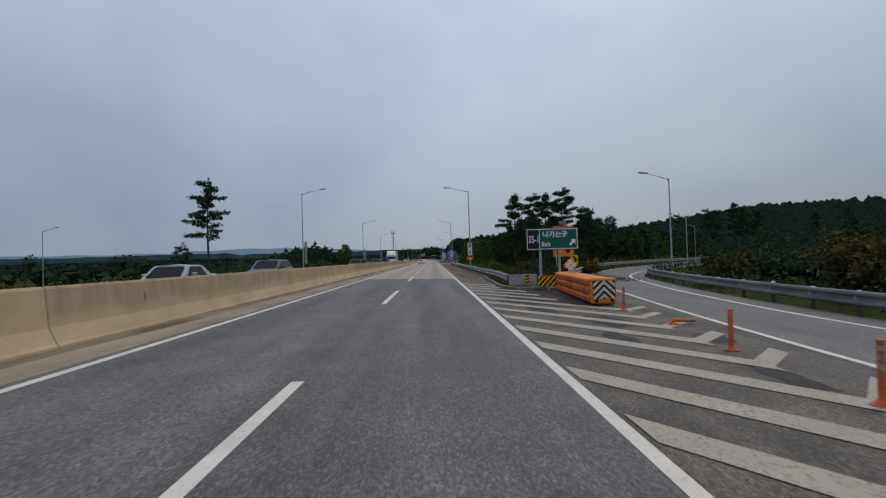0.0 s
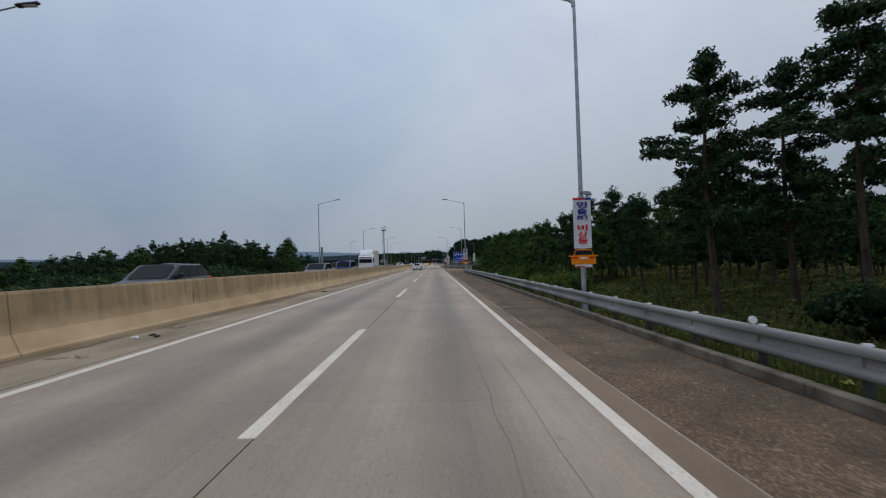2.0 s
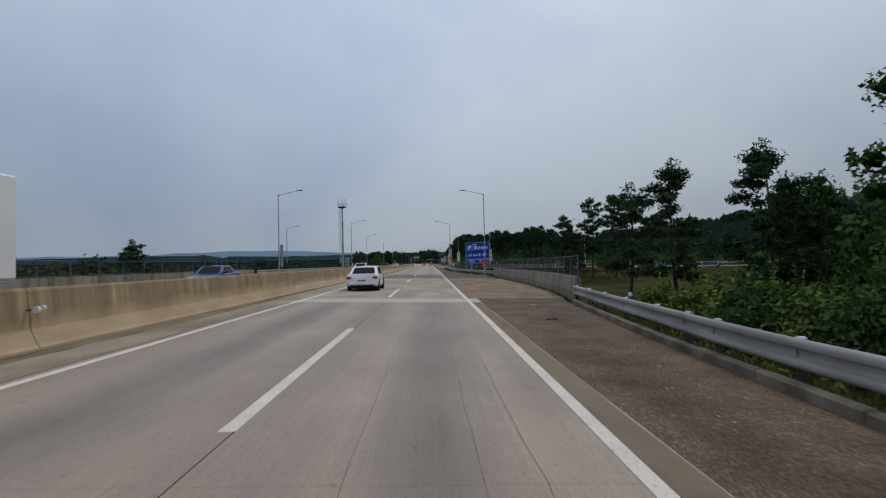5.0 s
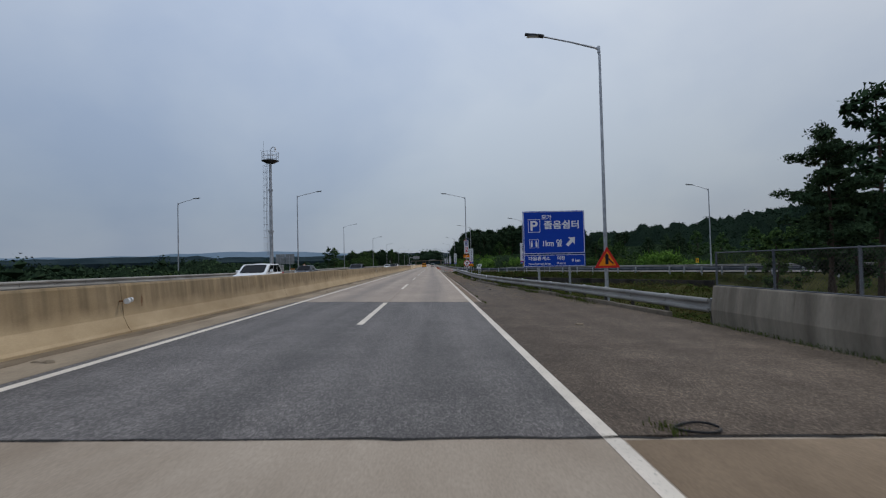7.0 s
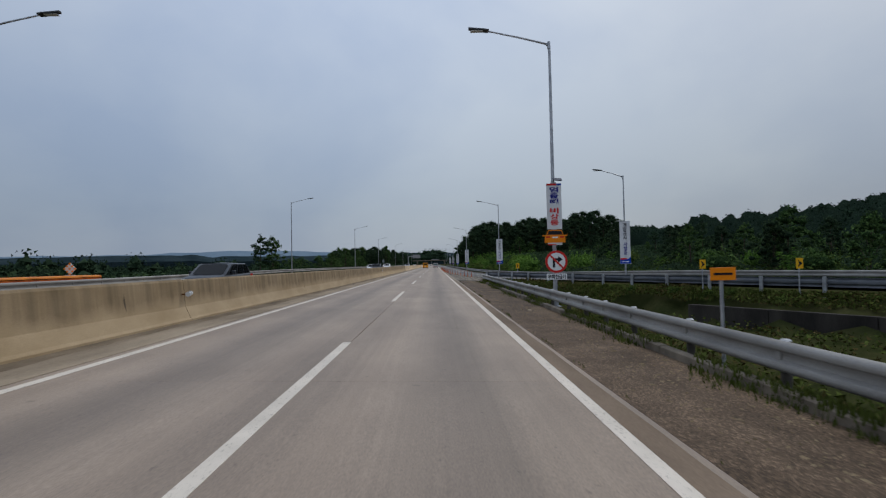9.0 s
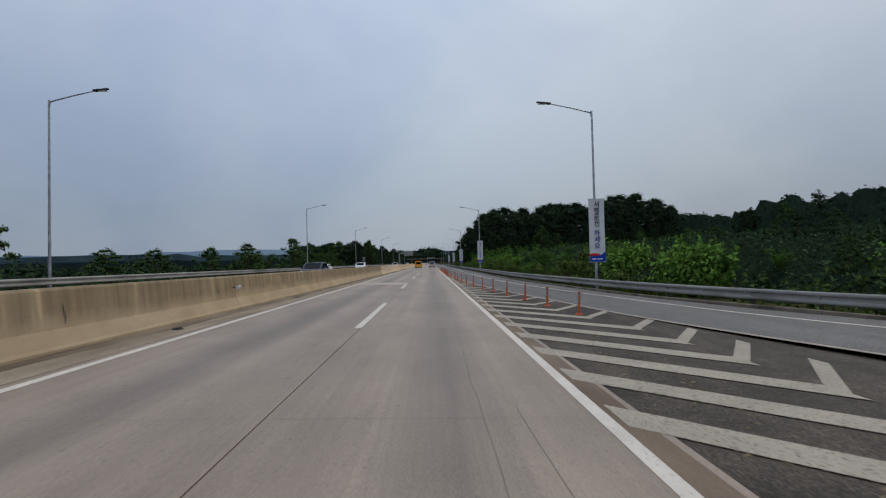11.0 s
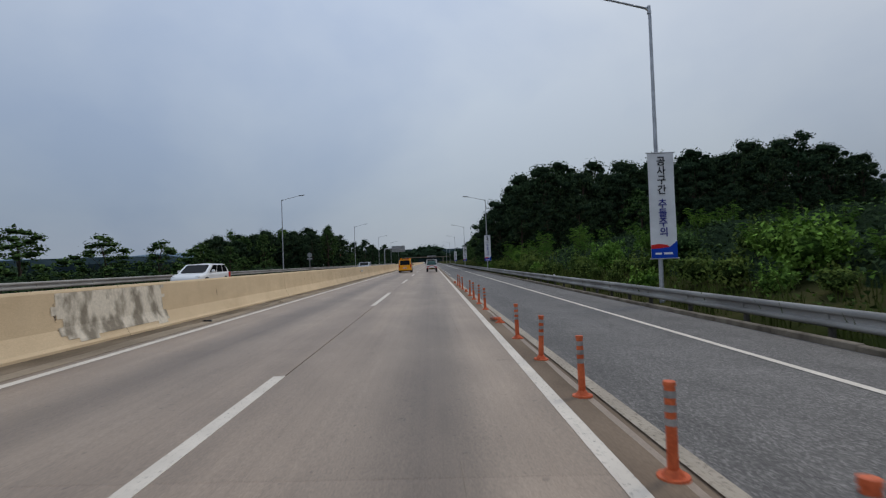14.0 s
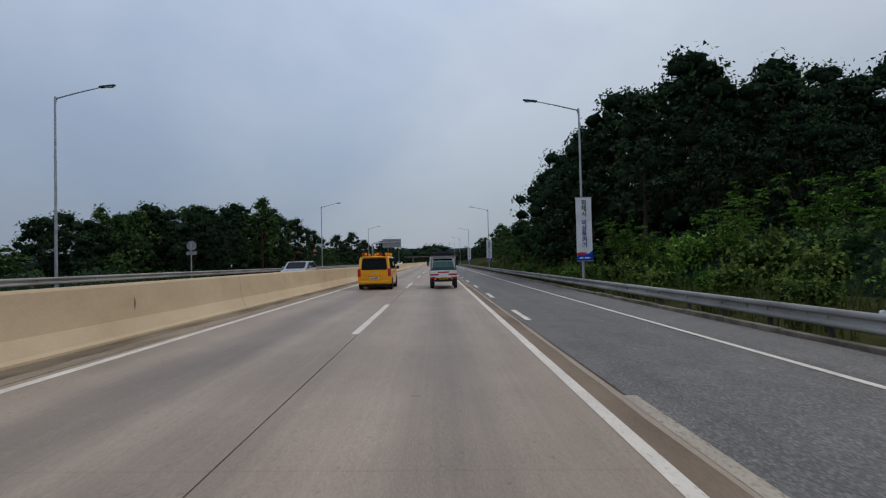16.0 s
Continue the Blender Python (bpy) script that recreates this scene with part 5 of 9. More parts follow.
# orange sharp-bend sign with a lit arrow
t = thing("bend_warning_sign", "orange warning sign with a dotted U-shaped arrow on two posts", "road sign", 16.55, 60.1, -1.1)
z0, z1 = 2.5, 5.9
p_ = outline_panel(t, "panel", -1.15, 1.15, z0, z1, M_SORANGE, border=0)
part("divider", Shape().box(-1.1, 1.1, -0.006, -0.001, z1 - 1.13, z1 - 1.11), M_SBLACK, p_)
words("주의", 0.42, M_SBLACK, p_, 0.05, -0.008, z1 - 0.32, width=0.95, weight=0.004)
words("급커브", 0.42, M_SBLACK, p_, 0.0, -0.008, z1 - 0.80, width=1.5, weight=0.004)
arc = [(-0.6, z0 + 0.15), (-0.6, z0 + 1.25)] + [(0.55 * math.cos(a) - 0.05, z0 + 1.3 + 0.55 * math.sin(a)) for a in [math.pi * (1 - k / 10) for k in range(11)]] + [(0.5, z0 + 0.75)]
s = Shape()
for (xa, za), (xb, zb) in zip(arc, arc[1:]):
    d = Vector((xb - xa, 0, zb - za))
    d.normalize()
    nrm = Vector((-d.z, 0, d.x)) * 0.16
    s.quad((xa - nrm.x, -0.006, za - nrm.z), (xb - nrm.x, -0.006, zb - nrm.z), (xb + nrm.x, -0.006, zb + nrm.z), (xa + nrm.x, -0.006, za + nrm.z))
s.add([(0.12, -0.006, z0 + 0.78), (0.5, -0.006, z0 + 0.22), (0.88, -0.006, z0 + 0.78)], ((0, 1, 2),))
part("arrow", s, M_SBLACK, p_)
L = resample(arc, 19)
for i, (x, z) in enumerate(L + [(0.3, z0 + 0.66), (0.7, z0 + 0.66), (0.5, z0 + 0.42)]):
    s = Shape()
    for dx, dz in ((-0.07, 0), (0.07, 0)) if i % 2 else ((0, 0.0),):
        s.tube((x + dx, -0.012, z + dz), (x + dx, -0.004, z + dz), 0.045, n=8)
    part("led_dot", s, M_SRED, p_)
posts(t, (-0.8, 0.85), -0.3, z1 - 0.2, 0.07)
part("solar_panel", Shape().add([(-0.45, -0.35, z1 + 0.2), (0.45, -0.35, z1 + 0.2), (0.45, 0.3, z1 + 0.6), (-0.45, 0.3, z1 + 0.6), (-0.45, -0.35, z1 + 0.16), (0.45, -0.35, z1 + 0.16), (0.45, 0.3, z1 + 0.56), (-0.45, 0.3, z1 + 0.56)], ((0, 1, 2, 3), (7, 6, 5, 4), (0, 4, 5, 1), (3, 2, 6, 7))), M_PANEL, t)
part("bracket", Shape().tube((-0.15, 0, z1), (-0.15, 0, z1 + 0.4), 0.03, n=8).tube((0.15, 0, z1), (0.15, 0, z1 + 0.4), 0.03, n=8), M_GALV, t)


# crash cushion at the gore
def clipped(pts, lo, hi):
    """The part of a polygon of (x, z) between x = lo and x = hi."""
    for lim, sgn in ((lo, 1), (hi, -1)):
        out = []
        for (xa, za), (xb, zb) in zip(pts, pts[1:] + pts[:1]):
            ia, ib = (xa - lim) * sgn >= 0, (xb - lim) * sgn >= 0
            if ia:
                out.append((xa, za))
            if ia != ib:
                u = (lim - xa) / (xb - xa)
                out.append((lim, za + (zb - za) * u))
        pts = out
        if len(pts) < 3:
            return []
    return pts


def crash_cushion(x, y, turn, label, lights=True):
    t = thing("crash_cushion", label, "crash cushion", x, y, gz(x), turn)
    w, long, high = 0.40, 8.2, 0.93
    prof = [(-w, 0.06), (-w - 0.06, 0.14), (-w - 0.06, 0.26), (-w, 0.32), (-w, 0.36), (-w - 0.06, 0.44), (-w - 0.06, 0.56), (-w, 0.62), (-w, 0.66), (-w - 0.05, 0.72), (-w - 0.05, 0.80), (-w, 0.84),
            (w, 0.84), (w + 0.05, 0.80), (w + 0.05, 0.72), (w, 0.66), (w, 0.62), (w + 0.06, 0.56), (w + 0.06, 0.44), (w, 0.36), (w, 0.32), (w + 0.06, 0.26), (w + 0.06, 0.14), (w, 0.06)]
    for i in range(4):
        grow = 1 + 0.006 * i
        part("fender_panel", Shape().sweep([(a * grow, b) for a, b in prof], [(0, 0.32 + 1.97 * i, 0), (0, 0.32 + 1.97 * i + 1.968, 0)]), M_CUSH, t)
    part("cover", Shape().sweep([(-w - 0.08, 0.84), (-w - 0.06, 0.90), (-w + 0.1, 0.945), (w - 0.1, 0.945), (w + 0.06, 0.90), (w + 0.08, 0.84)], [(0, 0.2, 0), (0, long, 0)]), M_CUSHTOP, t, "bright orange cover plate")
    nose = part("nose", Shape().box(-w - 0.02, w + 0.02, 0.0, 0.34, 0.05, 0.95, 0.05), M_CUSHTOP, t)
    part("nose_board", Shape().box(-w + 0.02, w - 0.02, -0.012, -0.004, 0.24, 0.86), M_SBLACK, nose)
    for k in range(4):
        z = 0.30 + 0.225 * k
        for sgn in (-1, 1):
            pts = [(z, 0), (z + 0.125, 0), (z + 0.125 - 0.36, sgn * (w - 0.03)), (z - 0.36, sgn * (w - 0.03))]
            pts = clipped(pts, 0.245, 0.855)
            if pts:
                part("chevron_stripe", Shape().add([(b, -0.017, a) for a, b in pts], (tuple(range(len(pts))),)), M_CREAM, nose)
    for sgn in (-1, 1):
        part("hole", Shape().tube((sgn * 0.26, -0.016, 0.17), (sgn * 0.26, -0.003, 0.17), 0.06, n=12), M_SBLACK, nose)
    part("base_rail", Shape().box(-0.2, 0.2, 0.1, long, 0.0, 0.07), M_RUST, t)
    if lights:
        f = part("marker_foot", Shape().box(-0.2, 0.2, 6.2, 6.5, 0.94, 0.98, 0.01), M_GALV, t)
        b = part("marker_board", Shape().add([(0.0, 6.33, 0.98), (0.32, 6.33, 1.30), (0, 6.33, 1.62), (-0.32, 6.33, 1.30), (0.0, 6.37, 0.98), (0.32, 6.37, 1.30), (0, 6.37, 1.62), (-0.32, 6.37, 1.30)], ((0, 1, 2, 3), (7, 6, 5, 4), (0, 4, 5, 1), (1, 5, 6, 2), (2, 6, 7, 3), (3, 7, 4, 0))), M_BANNER, t, "pale diamond board with orange lamps")
        for i in range(3):
            for j in range(3):
                u, v = (i - 1) * 0.19, (j - 1) * 0.19
                part("marker_lamp", Shape().tube(((u - v) * 0.7, 6.30, 1.30 + (u + v) * 0.7), ((u - v) * 0.7, 6.335, 1.30 + (u + v) * 0.7), 0.05, n=12), M_SORANGE, b)
    return t


crash_cushion(7.62, 19.4, -5.0, "dirty orange ribbed crash cushion with a black and white nose")
crash_cushion(-17.3, 259.0, 0.0, "orange crash cushion beyond the opposite lanes")

# striped hazard boards and the rail's end wing at the gore nose
t = thing("hazard_board", "black and yellow chevron board behind the crash cushion", "hazard board", 7.95, 28.35, gz(7.95) - 0.05)
b = part("panel", Shape().box(-0.78, 0.78, 0, 0.03, 0.22, 0.78, 0.005), M_SYELLOW, t)
for k in range(-9, 10):
    x0 = k * 0.26
    for sgn, lo, hi in ((1, -0.77, 0.25), (-1, 0.25, 0.77)):
        q = clipped([(x0 - 0.065, 0.225), (x0 + 0.065, 0.225), (x0 + 0.065 + sgn * 0.5, 0.775), (x0 - 0.065 + sgn * 0.5, 0.775)], lo, hi)
        if q:
            part("stripe", Shape().add([(u, -0.006, w) for u, w in q], (tuple(range(len(q))),)), M_SBLACK, b)
posts(t, (-0.5, 0.5), -0.2, 0.7, 0.04, 0.06)
t = thing("rail_end_wing", "flat grey steel wing closing the guard rail's end", "guard rail end", 6.6, 29.6, gz(6.6))
part("plate", Shape().box(-0.75, 0.75, 0, 0.04, 0.2, 0.78, 0.01), M_RAIL, t)
b = part("striped_plate", Shape().box(0.12, 0.34, -0.02, -0.002, 0.22, 0.76), M_SYELLOW, t)
for k in range(3):
    part("stripe", Shape().quad((0.125, -0.026, 0.26 + 0.17 * k), (0.335, -0.026, 0.34 + 0.17 * k), (0.335, -0.026, 0.43 + 0.17 * k), (0.125, -0.026, 0.35 + 0.17 * k)), M_SBLACK, b)
posts(t, (-0.6, 0.6), -0.3, 0.7, 0.06, 0.09)


def chevron_sign(x, y, z, flip=1, size=1.0):
    t = thing("chevron_sign", "yellow sign with one black chevron on a post", "road sign", x, y, z, group="bend chevrons")
    p_ = part("panel", Shape().box(-0.3 * size, 0.3 * size, 0, 0.03, 1.1, 1.1 + 0.8 * size, 0.01), M_SYELLOW, t)
    a = 0.24 * size * flip
    zc = 1.1 + 0.4 * size
    h_ = 0.34 * size
    part("chevron", Shape().add([(-a, -0.006, zc + h_), (0, -0.006, zc + h_), (a, -0.006, zc), (0.0, -0.006, zc)], ((0, 1, 2, 3),)).add([(-a, -0.006, zc - h_), (0, -0.006, zc - h_), (a, -0.006, zc), (0, -0.006, zc)], ((3, 2, 1, 0),)), M_SBLACK, p_)
    posts(t, (0,), -0.8, 1.1 + 0.7 * size, 0.045)


for q in ((12.0, 39.0, -0.2, 1, 0.8), (27.0, 81.6, -1.0), (25.4, 80.0, -1.0)):
    chevron_sign(*q)
for x, y in ((9.6, 286.6), (15.85, 264.85), (18.05, 260.7), (30, 241)):
    t = thing("bend_marker", "small yellow marker with a dark chevron on a thin post", "road sign", x, y, gz(x) + bank(y) - 0.1, group="slip road markers")
    p_ = part("panel", Shape().box(-0.16, 0.16, 0, 0.02, 1.15, 1.62, 0.004), M_SYELLOW, t)
    part("chevron", Shape().add([(-0.1, -0.004, 1.58), (0.12, -0.004, 1.38), (-0.1, -0.004, 1.2), (-0.02, -0.004, 1.38)], ((0, 1, 3), (1, 2, 3))), M_SBLACK, p_)
    posts(t, (0,), -0.3, 1.6, 0.03, 0.04)

# blue rest-area sign
t = thing("rest_area_sign", "large blue rest area sign with white writing on two posts", "road sign", 9.62, 219.0, ground_z(9.6, 219))
dz = -ground_z(9.6, 219) - 0.24
p_ = outline_panel(t, "panel", -1.94, 1.94, 2.30 + dz, 4.99 + dz, M_SBLUE, border=0.03)
s = Shape()
for q in ((-1.62, -0.86, 3.66, 3.69), (-1.62, -0.86, 4.46, 4.49), (-1.62, -1.59, 3.69, 4.46), (-0.89, -0.86, 3.69, 4.46)):
    s.box(q[0], q[1], -0.010, -0.004, q[2] + dz, q[3] + dz)
for q in ((-1.56, -0.98, 2.68, 2.70), (-1.56, -0.98, 3.20, 3.22), (-1.56, -1.54, 2.70, 3.20), (-1.0, -0.98, 2.70, 3.20)):
    s.box(q[0], q[1], -0.010, -0.004, q[2] + dz, q[3] + dz)
part("pictogram_frames", s, M_SWHITE, p_)
words("P", 0.85, M_SWHITE, p_, -1.24, -0.008, 4.08 + dz, width=0.46, weight=0.02)
words("모가", 0.33, M_SWHITE, p_, -0.45, -0.008, 4.60 + dz, width=0.62, weight=0.008)
words("졸음쉼터", 0.56, M_SWHITE, p_, 0.48, -0.008, 4.12 + dz, width=2.2, weight=0.012)
words("1km 앞", 0.5, M_SWHITE, p_, -0.10, -0.008, 2.98 + dz, width=1.22, weight=0.012)
arrow_mark(p_, 1.06, -0.008, 3.06 + dz, 0.72, M_SWHITE)
for x in (-1.42, -1.12):
    part("pictogram", Shape().box(x - 0.06, x + 0.06, -0.010, -0.004, 2.76 + dz, 3.04 + dz).disc((x, -0.008, 3.11 + dz), (0, -1, 0), 0.045, 12), M_SWHITE, p_)
p_ = outline_panel(t, "lower_panel", -1.94, 1.94, 1.49 + dz, 2.26 + dz, M_SBLUE, border=0.025)
words("다음휴게소", 0.27, M_SWHITE, p_, -0.96, -0.008, 2.02 + dz, width=1.35, weight=0.006)
words("마장", 0.27, M_SWHITE, p_, 0.42, -0.008, 2.02 + dz, width=0.48, weight=0.006)
words("9 km", 0.27, M_SWHITE, p_, 1.34, -0.008, 1.86 + dz, width=0.52, weight=0.006)
words("Next Service Area", 0.18, M_SWHITE, p_, -0.96, -0.008, 1.69 + dz, width=1.38, weight=0.003)
words("Majang", 0.18, M_SWHITE, p_, 0.42, -0.008, 1.69 + dz, width=0.56, weight=0.003)
posts(t, (-0.98, 0.95), -0.5, 4.8 + dz, 0.07, 0.1)

# merge warning triangle on the lamp post
t = thing("merge_warning_sign", "red-bordered orange triangle sign on a lamp post", "road sign", 9.83, 209.86, 1.24)
w, h_ = 0.58, 0.95
plate = part("plate", Shape().add([(-w, 0, 0), (w, 0, 0), (0, 0, h_), (-w, 0.02, 0), (w, 0.02, 0), (0, 0.02, h_)], ((0, 1, 2), (5, 4, 3), (0, 3, 4, 1), (1, 4, 5, 2), (2, 5, 3, 0))), M_SRED, t)
k = 0.68
part("field", Shape().add([(-w * k, -0.005, 0.10), (w * k, -0.005, 0.10), (0, -0.005, 0.10 + h_ * k)], ((0, 1, 2),)), M_SORANGE, plate)
part("symbol", Shape().quad((-0.09, -0.009, 0.16), (0.05, -0.009, 0.16), (0.05, -0.009, 0.5), (-0.09, -0.009, 0.5)).add([(-0.15, -0.009, 0.5), (0.11, -0.009, 0.5), (-0.02, -0.009, 0.66)], ((0, 1, 2),)).quad((0.05, -0.009, 0.36), (0.24, -0.009, 0.16), (0.30, -0.009, 0.20), (0.05, -0.009, 0.46)), M_SBLACK, plate)
part("clamp", Shape().box(-0.12, 0.1, 0.02, 0.1, 0.2, 0.26, 0.005).box(-0.12, 0.1, 0.02, 0.1, 0.6, 0.66, 0.005), M_GALV, t)

# no right turn on the lamp post
t = thing("no_right_turn_sign", "round white sign with a red ring and a black arrow", "road sign", 6.83, 259.22, 1.6)
ring = part("plate", Shape().tube((0, 0, 0.0), (0, 0.02, 0.0), 0.46, n=36), M_SRED, t)
part("field", Shape().disc((0, -0.005, 0), (0, -1, 0), 0.37, 32), M_SWHITE, ring)
part("arrow", Shape().quad((-0.16, -0.009, -0.24), (-0.06, -0.009, -0.24), (-0.06, -0.009, 0.04), (-0.16, -0.009, 0.14)).quad((-0.16, -0.009, 0.14), (-0.06, -0.009, 0.04), (0.06, -0.009, 0.04), (0.06, -0.009, 0.14)).add([(0.06, -0.009, -0.05), (0.26, -0.009, 0.09), (0.06, -0.009, 0.23)], ((0, 1, 2),)), M_SBLACK, ring)
part("bar", Shape().quad((-0.29, -0.013, 0.24), (-0.24, -0.013, 0.29), (0.29, -0.013, -0.24), (0.24, -0.013, -0.29)), M_SRED, ring)
p_ = part("text_plate", Shape().box(-0.42, 0.42, 0, 0.02, -0.74, -0.50, 0.004), M_SWHITE, t)
words("우회전금지", 0.2, M_SBLACK, p_, 0, -0.006, -0.62, width=0.74, weight=0.006)
part("clamp", Shape().box(-0.08, 0.08, 0.02, 0.12, -0.05, 0.05), M_GALV, t)


def small_sign(name, x, y, z, w, h_, mat, label, bars=M_SBLACK, lines=1, post=0.035):
    t = thing(name, label, "road sign", x, y, gz(x) - 0.5)
    dz_ = z - (gz(x) - 0.5)
    p_ = part("panel", Shape().box(-w / 2, w / 2, 0, 0.02, dz_ - h_ / 2, dz_ + h_ / 2, 0.004), mat, t)
    for i in range(lines):
        zz = dz_ + h_ / 2 - h_ * (i + 0.6) / (lines + 0.2)
        part("writing_bar", Shape().box(-w * 0.38, w * 0.36, -0.006, -0.001, zz - h_ * 0.09, zz + h_ * 0.09), bars, p_)
    posts(t, (0,), -0.3, dz_ + h_ / 2, post, 0.04)
    return t, p_, dz_


small_sign("info_sign", 6.87, 240.1, 1.34, 0.42, 0.21, M_SWHITE, "white sign with two dark lines of writing on a post", lines=2)
small_sign("works_sign", 6.47, 246.17, 1.35, 0.42, 0.21, M_SORANGE, "small orange sign with one dark line on a post", post=0.03)
t, p_, dz_ = small_sign("kilometre_sign", 6.5, 237.5, 1.22, 0.38, 0.38, M_SWHITE, "green and white kilometre sign on a post", lines=0)
part("green_field", Shape().box(-0.17, 0.17, -0.006, -0.001, dz_ + 0.01, dz_ + 0.165), M_SGREEN, p_)
words("317", 0.16, M_SWHITE, p_, 0, -0.008, dz_ + 0.088, width=0.26, weight=0.004)
words(".6", 0.17, M_SGREEN, p_, 0.02, -0.003, dz_ - 0.085, width=0.14, weight=0.004)

# backs of signs for the other direction
t = thing("sign_back", "pair of grey sign backs on two posts", "road sign", -18.0, 257.7, gz(-18))
for x0 in (-1.25, 0.04):
    p_ = part("panel", Shape().box(x0, x0 + 1.2, -0.03, 0.0, 1.6, 2.95, 0.01), M_SBACK, t)
    part("stiffener", Shape().box(x0 + 0.05, x0 + 1.15, -0.06, -0.031, 2.0, 2.06).box(x0 + 0.05, x0 + 1.15, -0.06, -0.031, 2.5, 2.56), M_GALV, p_)
posts(t, (-0.65, 0.65), -0.3, 2.9, 0.06, -0.1)
t = thing("sign_back", "round grey sign back with a small plate on a post", "road sign", -19.5, 454.5, gz(-19.5))
part("disc", Shape().tube((0, 0, 3.0), (0, 0.02, 3.0), 0.42, n=24), M_SBACK, t)
part("plate", Shape().box(-0.45, 0.45, 0, 0.02, 2.2, 2.5), M_SBACK, t)
posts(t, (0,), -0.3, 3.2, 0.05, -0.05)
for x, y, w, z in ((-8.2, 527, 4.2, 5.0), (2.5, 905, 9, 6.0)):
    t = thing("overhead_sign", "grey back of a large overhead sign on a bent mast", "road sign", x - 4.4, y, gz(x - 4.4))
    part("mast", Shape().pipe([(0, 0, 0), (0, 0, z + 0.2), (0.1, 0, z + 0.6), (0.6, 0, z + 0.8), (4.4 + w / 2, 0, z + 0.85)], [0.18, 0.16, 0.15, 0.14, 0.1], 12), M_GALV, t, smooth=True)
    part("panel", Shape().box(4.4 - w / 2, 4.4 + w / 2, 0.1, 0.16, z - 0.35, z + 1.6, 0.02), M_SBACK, t)
    for k in range(4):
        part("stiffener", Shape().box(4.4 - w / 2 + 0.1, 4.4 + w / 2 - 0.1, 0.06, 0.098, z - 0.15 + 0.5 * k, z - 0.07 + 0.5 * k), M_GALV, t)

# ---- delineator tubes ----
def tube_shape(bands=True):
    t = new("delineator_tube")
    part("foot", Shape().tube((0, 0, 0), (0, 0, 0.022), 0.125, 0.12, 18).tube((0, 0, 0.022), (0, 0, 0.07), 0.085, 0.052, 18), M_TUBE, t)
    part("shaft", Shape().tube((0, 0, 0.07), (0, 0, 0.70), 0.043, 0.040, 16).tube((0, 0, 0.70), (0, 0, 0.73), 0.047, 0.045, 16), M_TUBE, t, smooth=True)
    if bands:
        for z in (0.40, 0.505, 0.61):
            part("band", Shape().tube((0, 0, z), (0, 0, z + 0.055), 0.0455, n=16, caps=False), M_TUBEB, t, "grey reflective band")
    return t


TUBE, BARE = tube_shape(), tube_shape(False)
first_used = {}
r = random.Random(11)
tubes = [(6.68, 7.3, 1), (7.0, 10.75, 0), (7.65, 17.7, 1)]
tubes += [(x_, 303.95 + 3.27 * k, 1) for k, x_ in enumerate((6.44, 6.17, 5.92, 5.6, 5.32, 5.05, 4.74, 4.47, 4.27, 4.17, 4.15, 4.14))]
tubes += [(4.02, 343.7, 1), (4.0, 347.1, 1), (4.0, 351.85, 1)] + [(3.96, 354.0 + 2.3 * k, 1) for k in range(5)] + [(3.95, 365.0 + 2.36 * k, 1) for k in range(4)] + [(3.95, 378.65 + 2.33 * k, 1) for k in range(4)] + [(3.95, 391.35, 1), (3.93, 393.65, 1), (3.92, 396.15, 1)]
for x, y, bands in tubes:
    src = TUBE if bands else BARE
    m = pose(x, y, gz(x), r.uniform(-2.5, 2.5), r.uniform(-2.5, 2.5), r.uniform(0, 360))
    if src not in first_used:
        src.matrix_basis = m
        first_used[src] = ob = src
    else:
        ob = copy_thing(src, m)
    tagged(ob, "orange flexible delineator tube with grey bands" if bands else "faded orange delineator tube without bands", "delineator", "delineator tubes")
BENT = new("delineator_tube")
part("foot", Shape().tube((0, 0, 0), (0, 0, 0.022), 0.125, 0.12, 18).tube((0, 0, 0.022), (0, 0, 0.07), 0.085, 0.06, 18), M_TUBE, BENT)
part("shaft", Shape().pipe([(0, 0, 0.06), (0, 0.03, 0.10), (0, 0.12, 0.10), (0, 0.35, 0.075), (0, 0.70, 0.06)], [0.05, 0.052, 0.046, 0.043, 0.042], 14), M_TUBE, BENT, smooth=True)
for z in (0.42, 0.52, 0.61):
    part("band", Shape().tube((0, z, 0.072), (0, z + 0.05, 0.07), 0.047, n=14, caps=False), M_TUBEB, BENT, "grey reflective band")
for i, (x, y, rz) in enumerate(((7.62, 14.3, -70), (3.95, 374.9, 12), (3.99, 388.95, -8))):
    m = pose(x, y, gz(x), 0, 0, rz)
    ob = copy_thing(BENT, m) if i else BENT
    ob.matrix_basis = m
    tagged(ob, "knocked-over orange delineator tube lying on the ground", "delineator", "fallen tubes")
t = thing("tube_stump", "broken stump of an orange delineator tube", "delineator", 3.9, 399.8)
part("foot", Shape().tube((0, 0, 0), (0, 0, 0.022), 0.125, 0.12, 18).tube((0, 0, 0.022), (0, 0, 0.16), 0.07, 0.045, 14), M_TUBE, t)

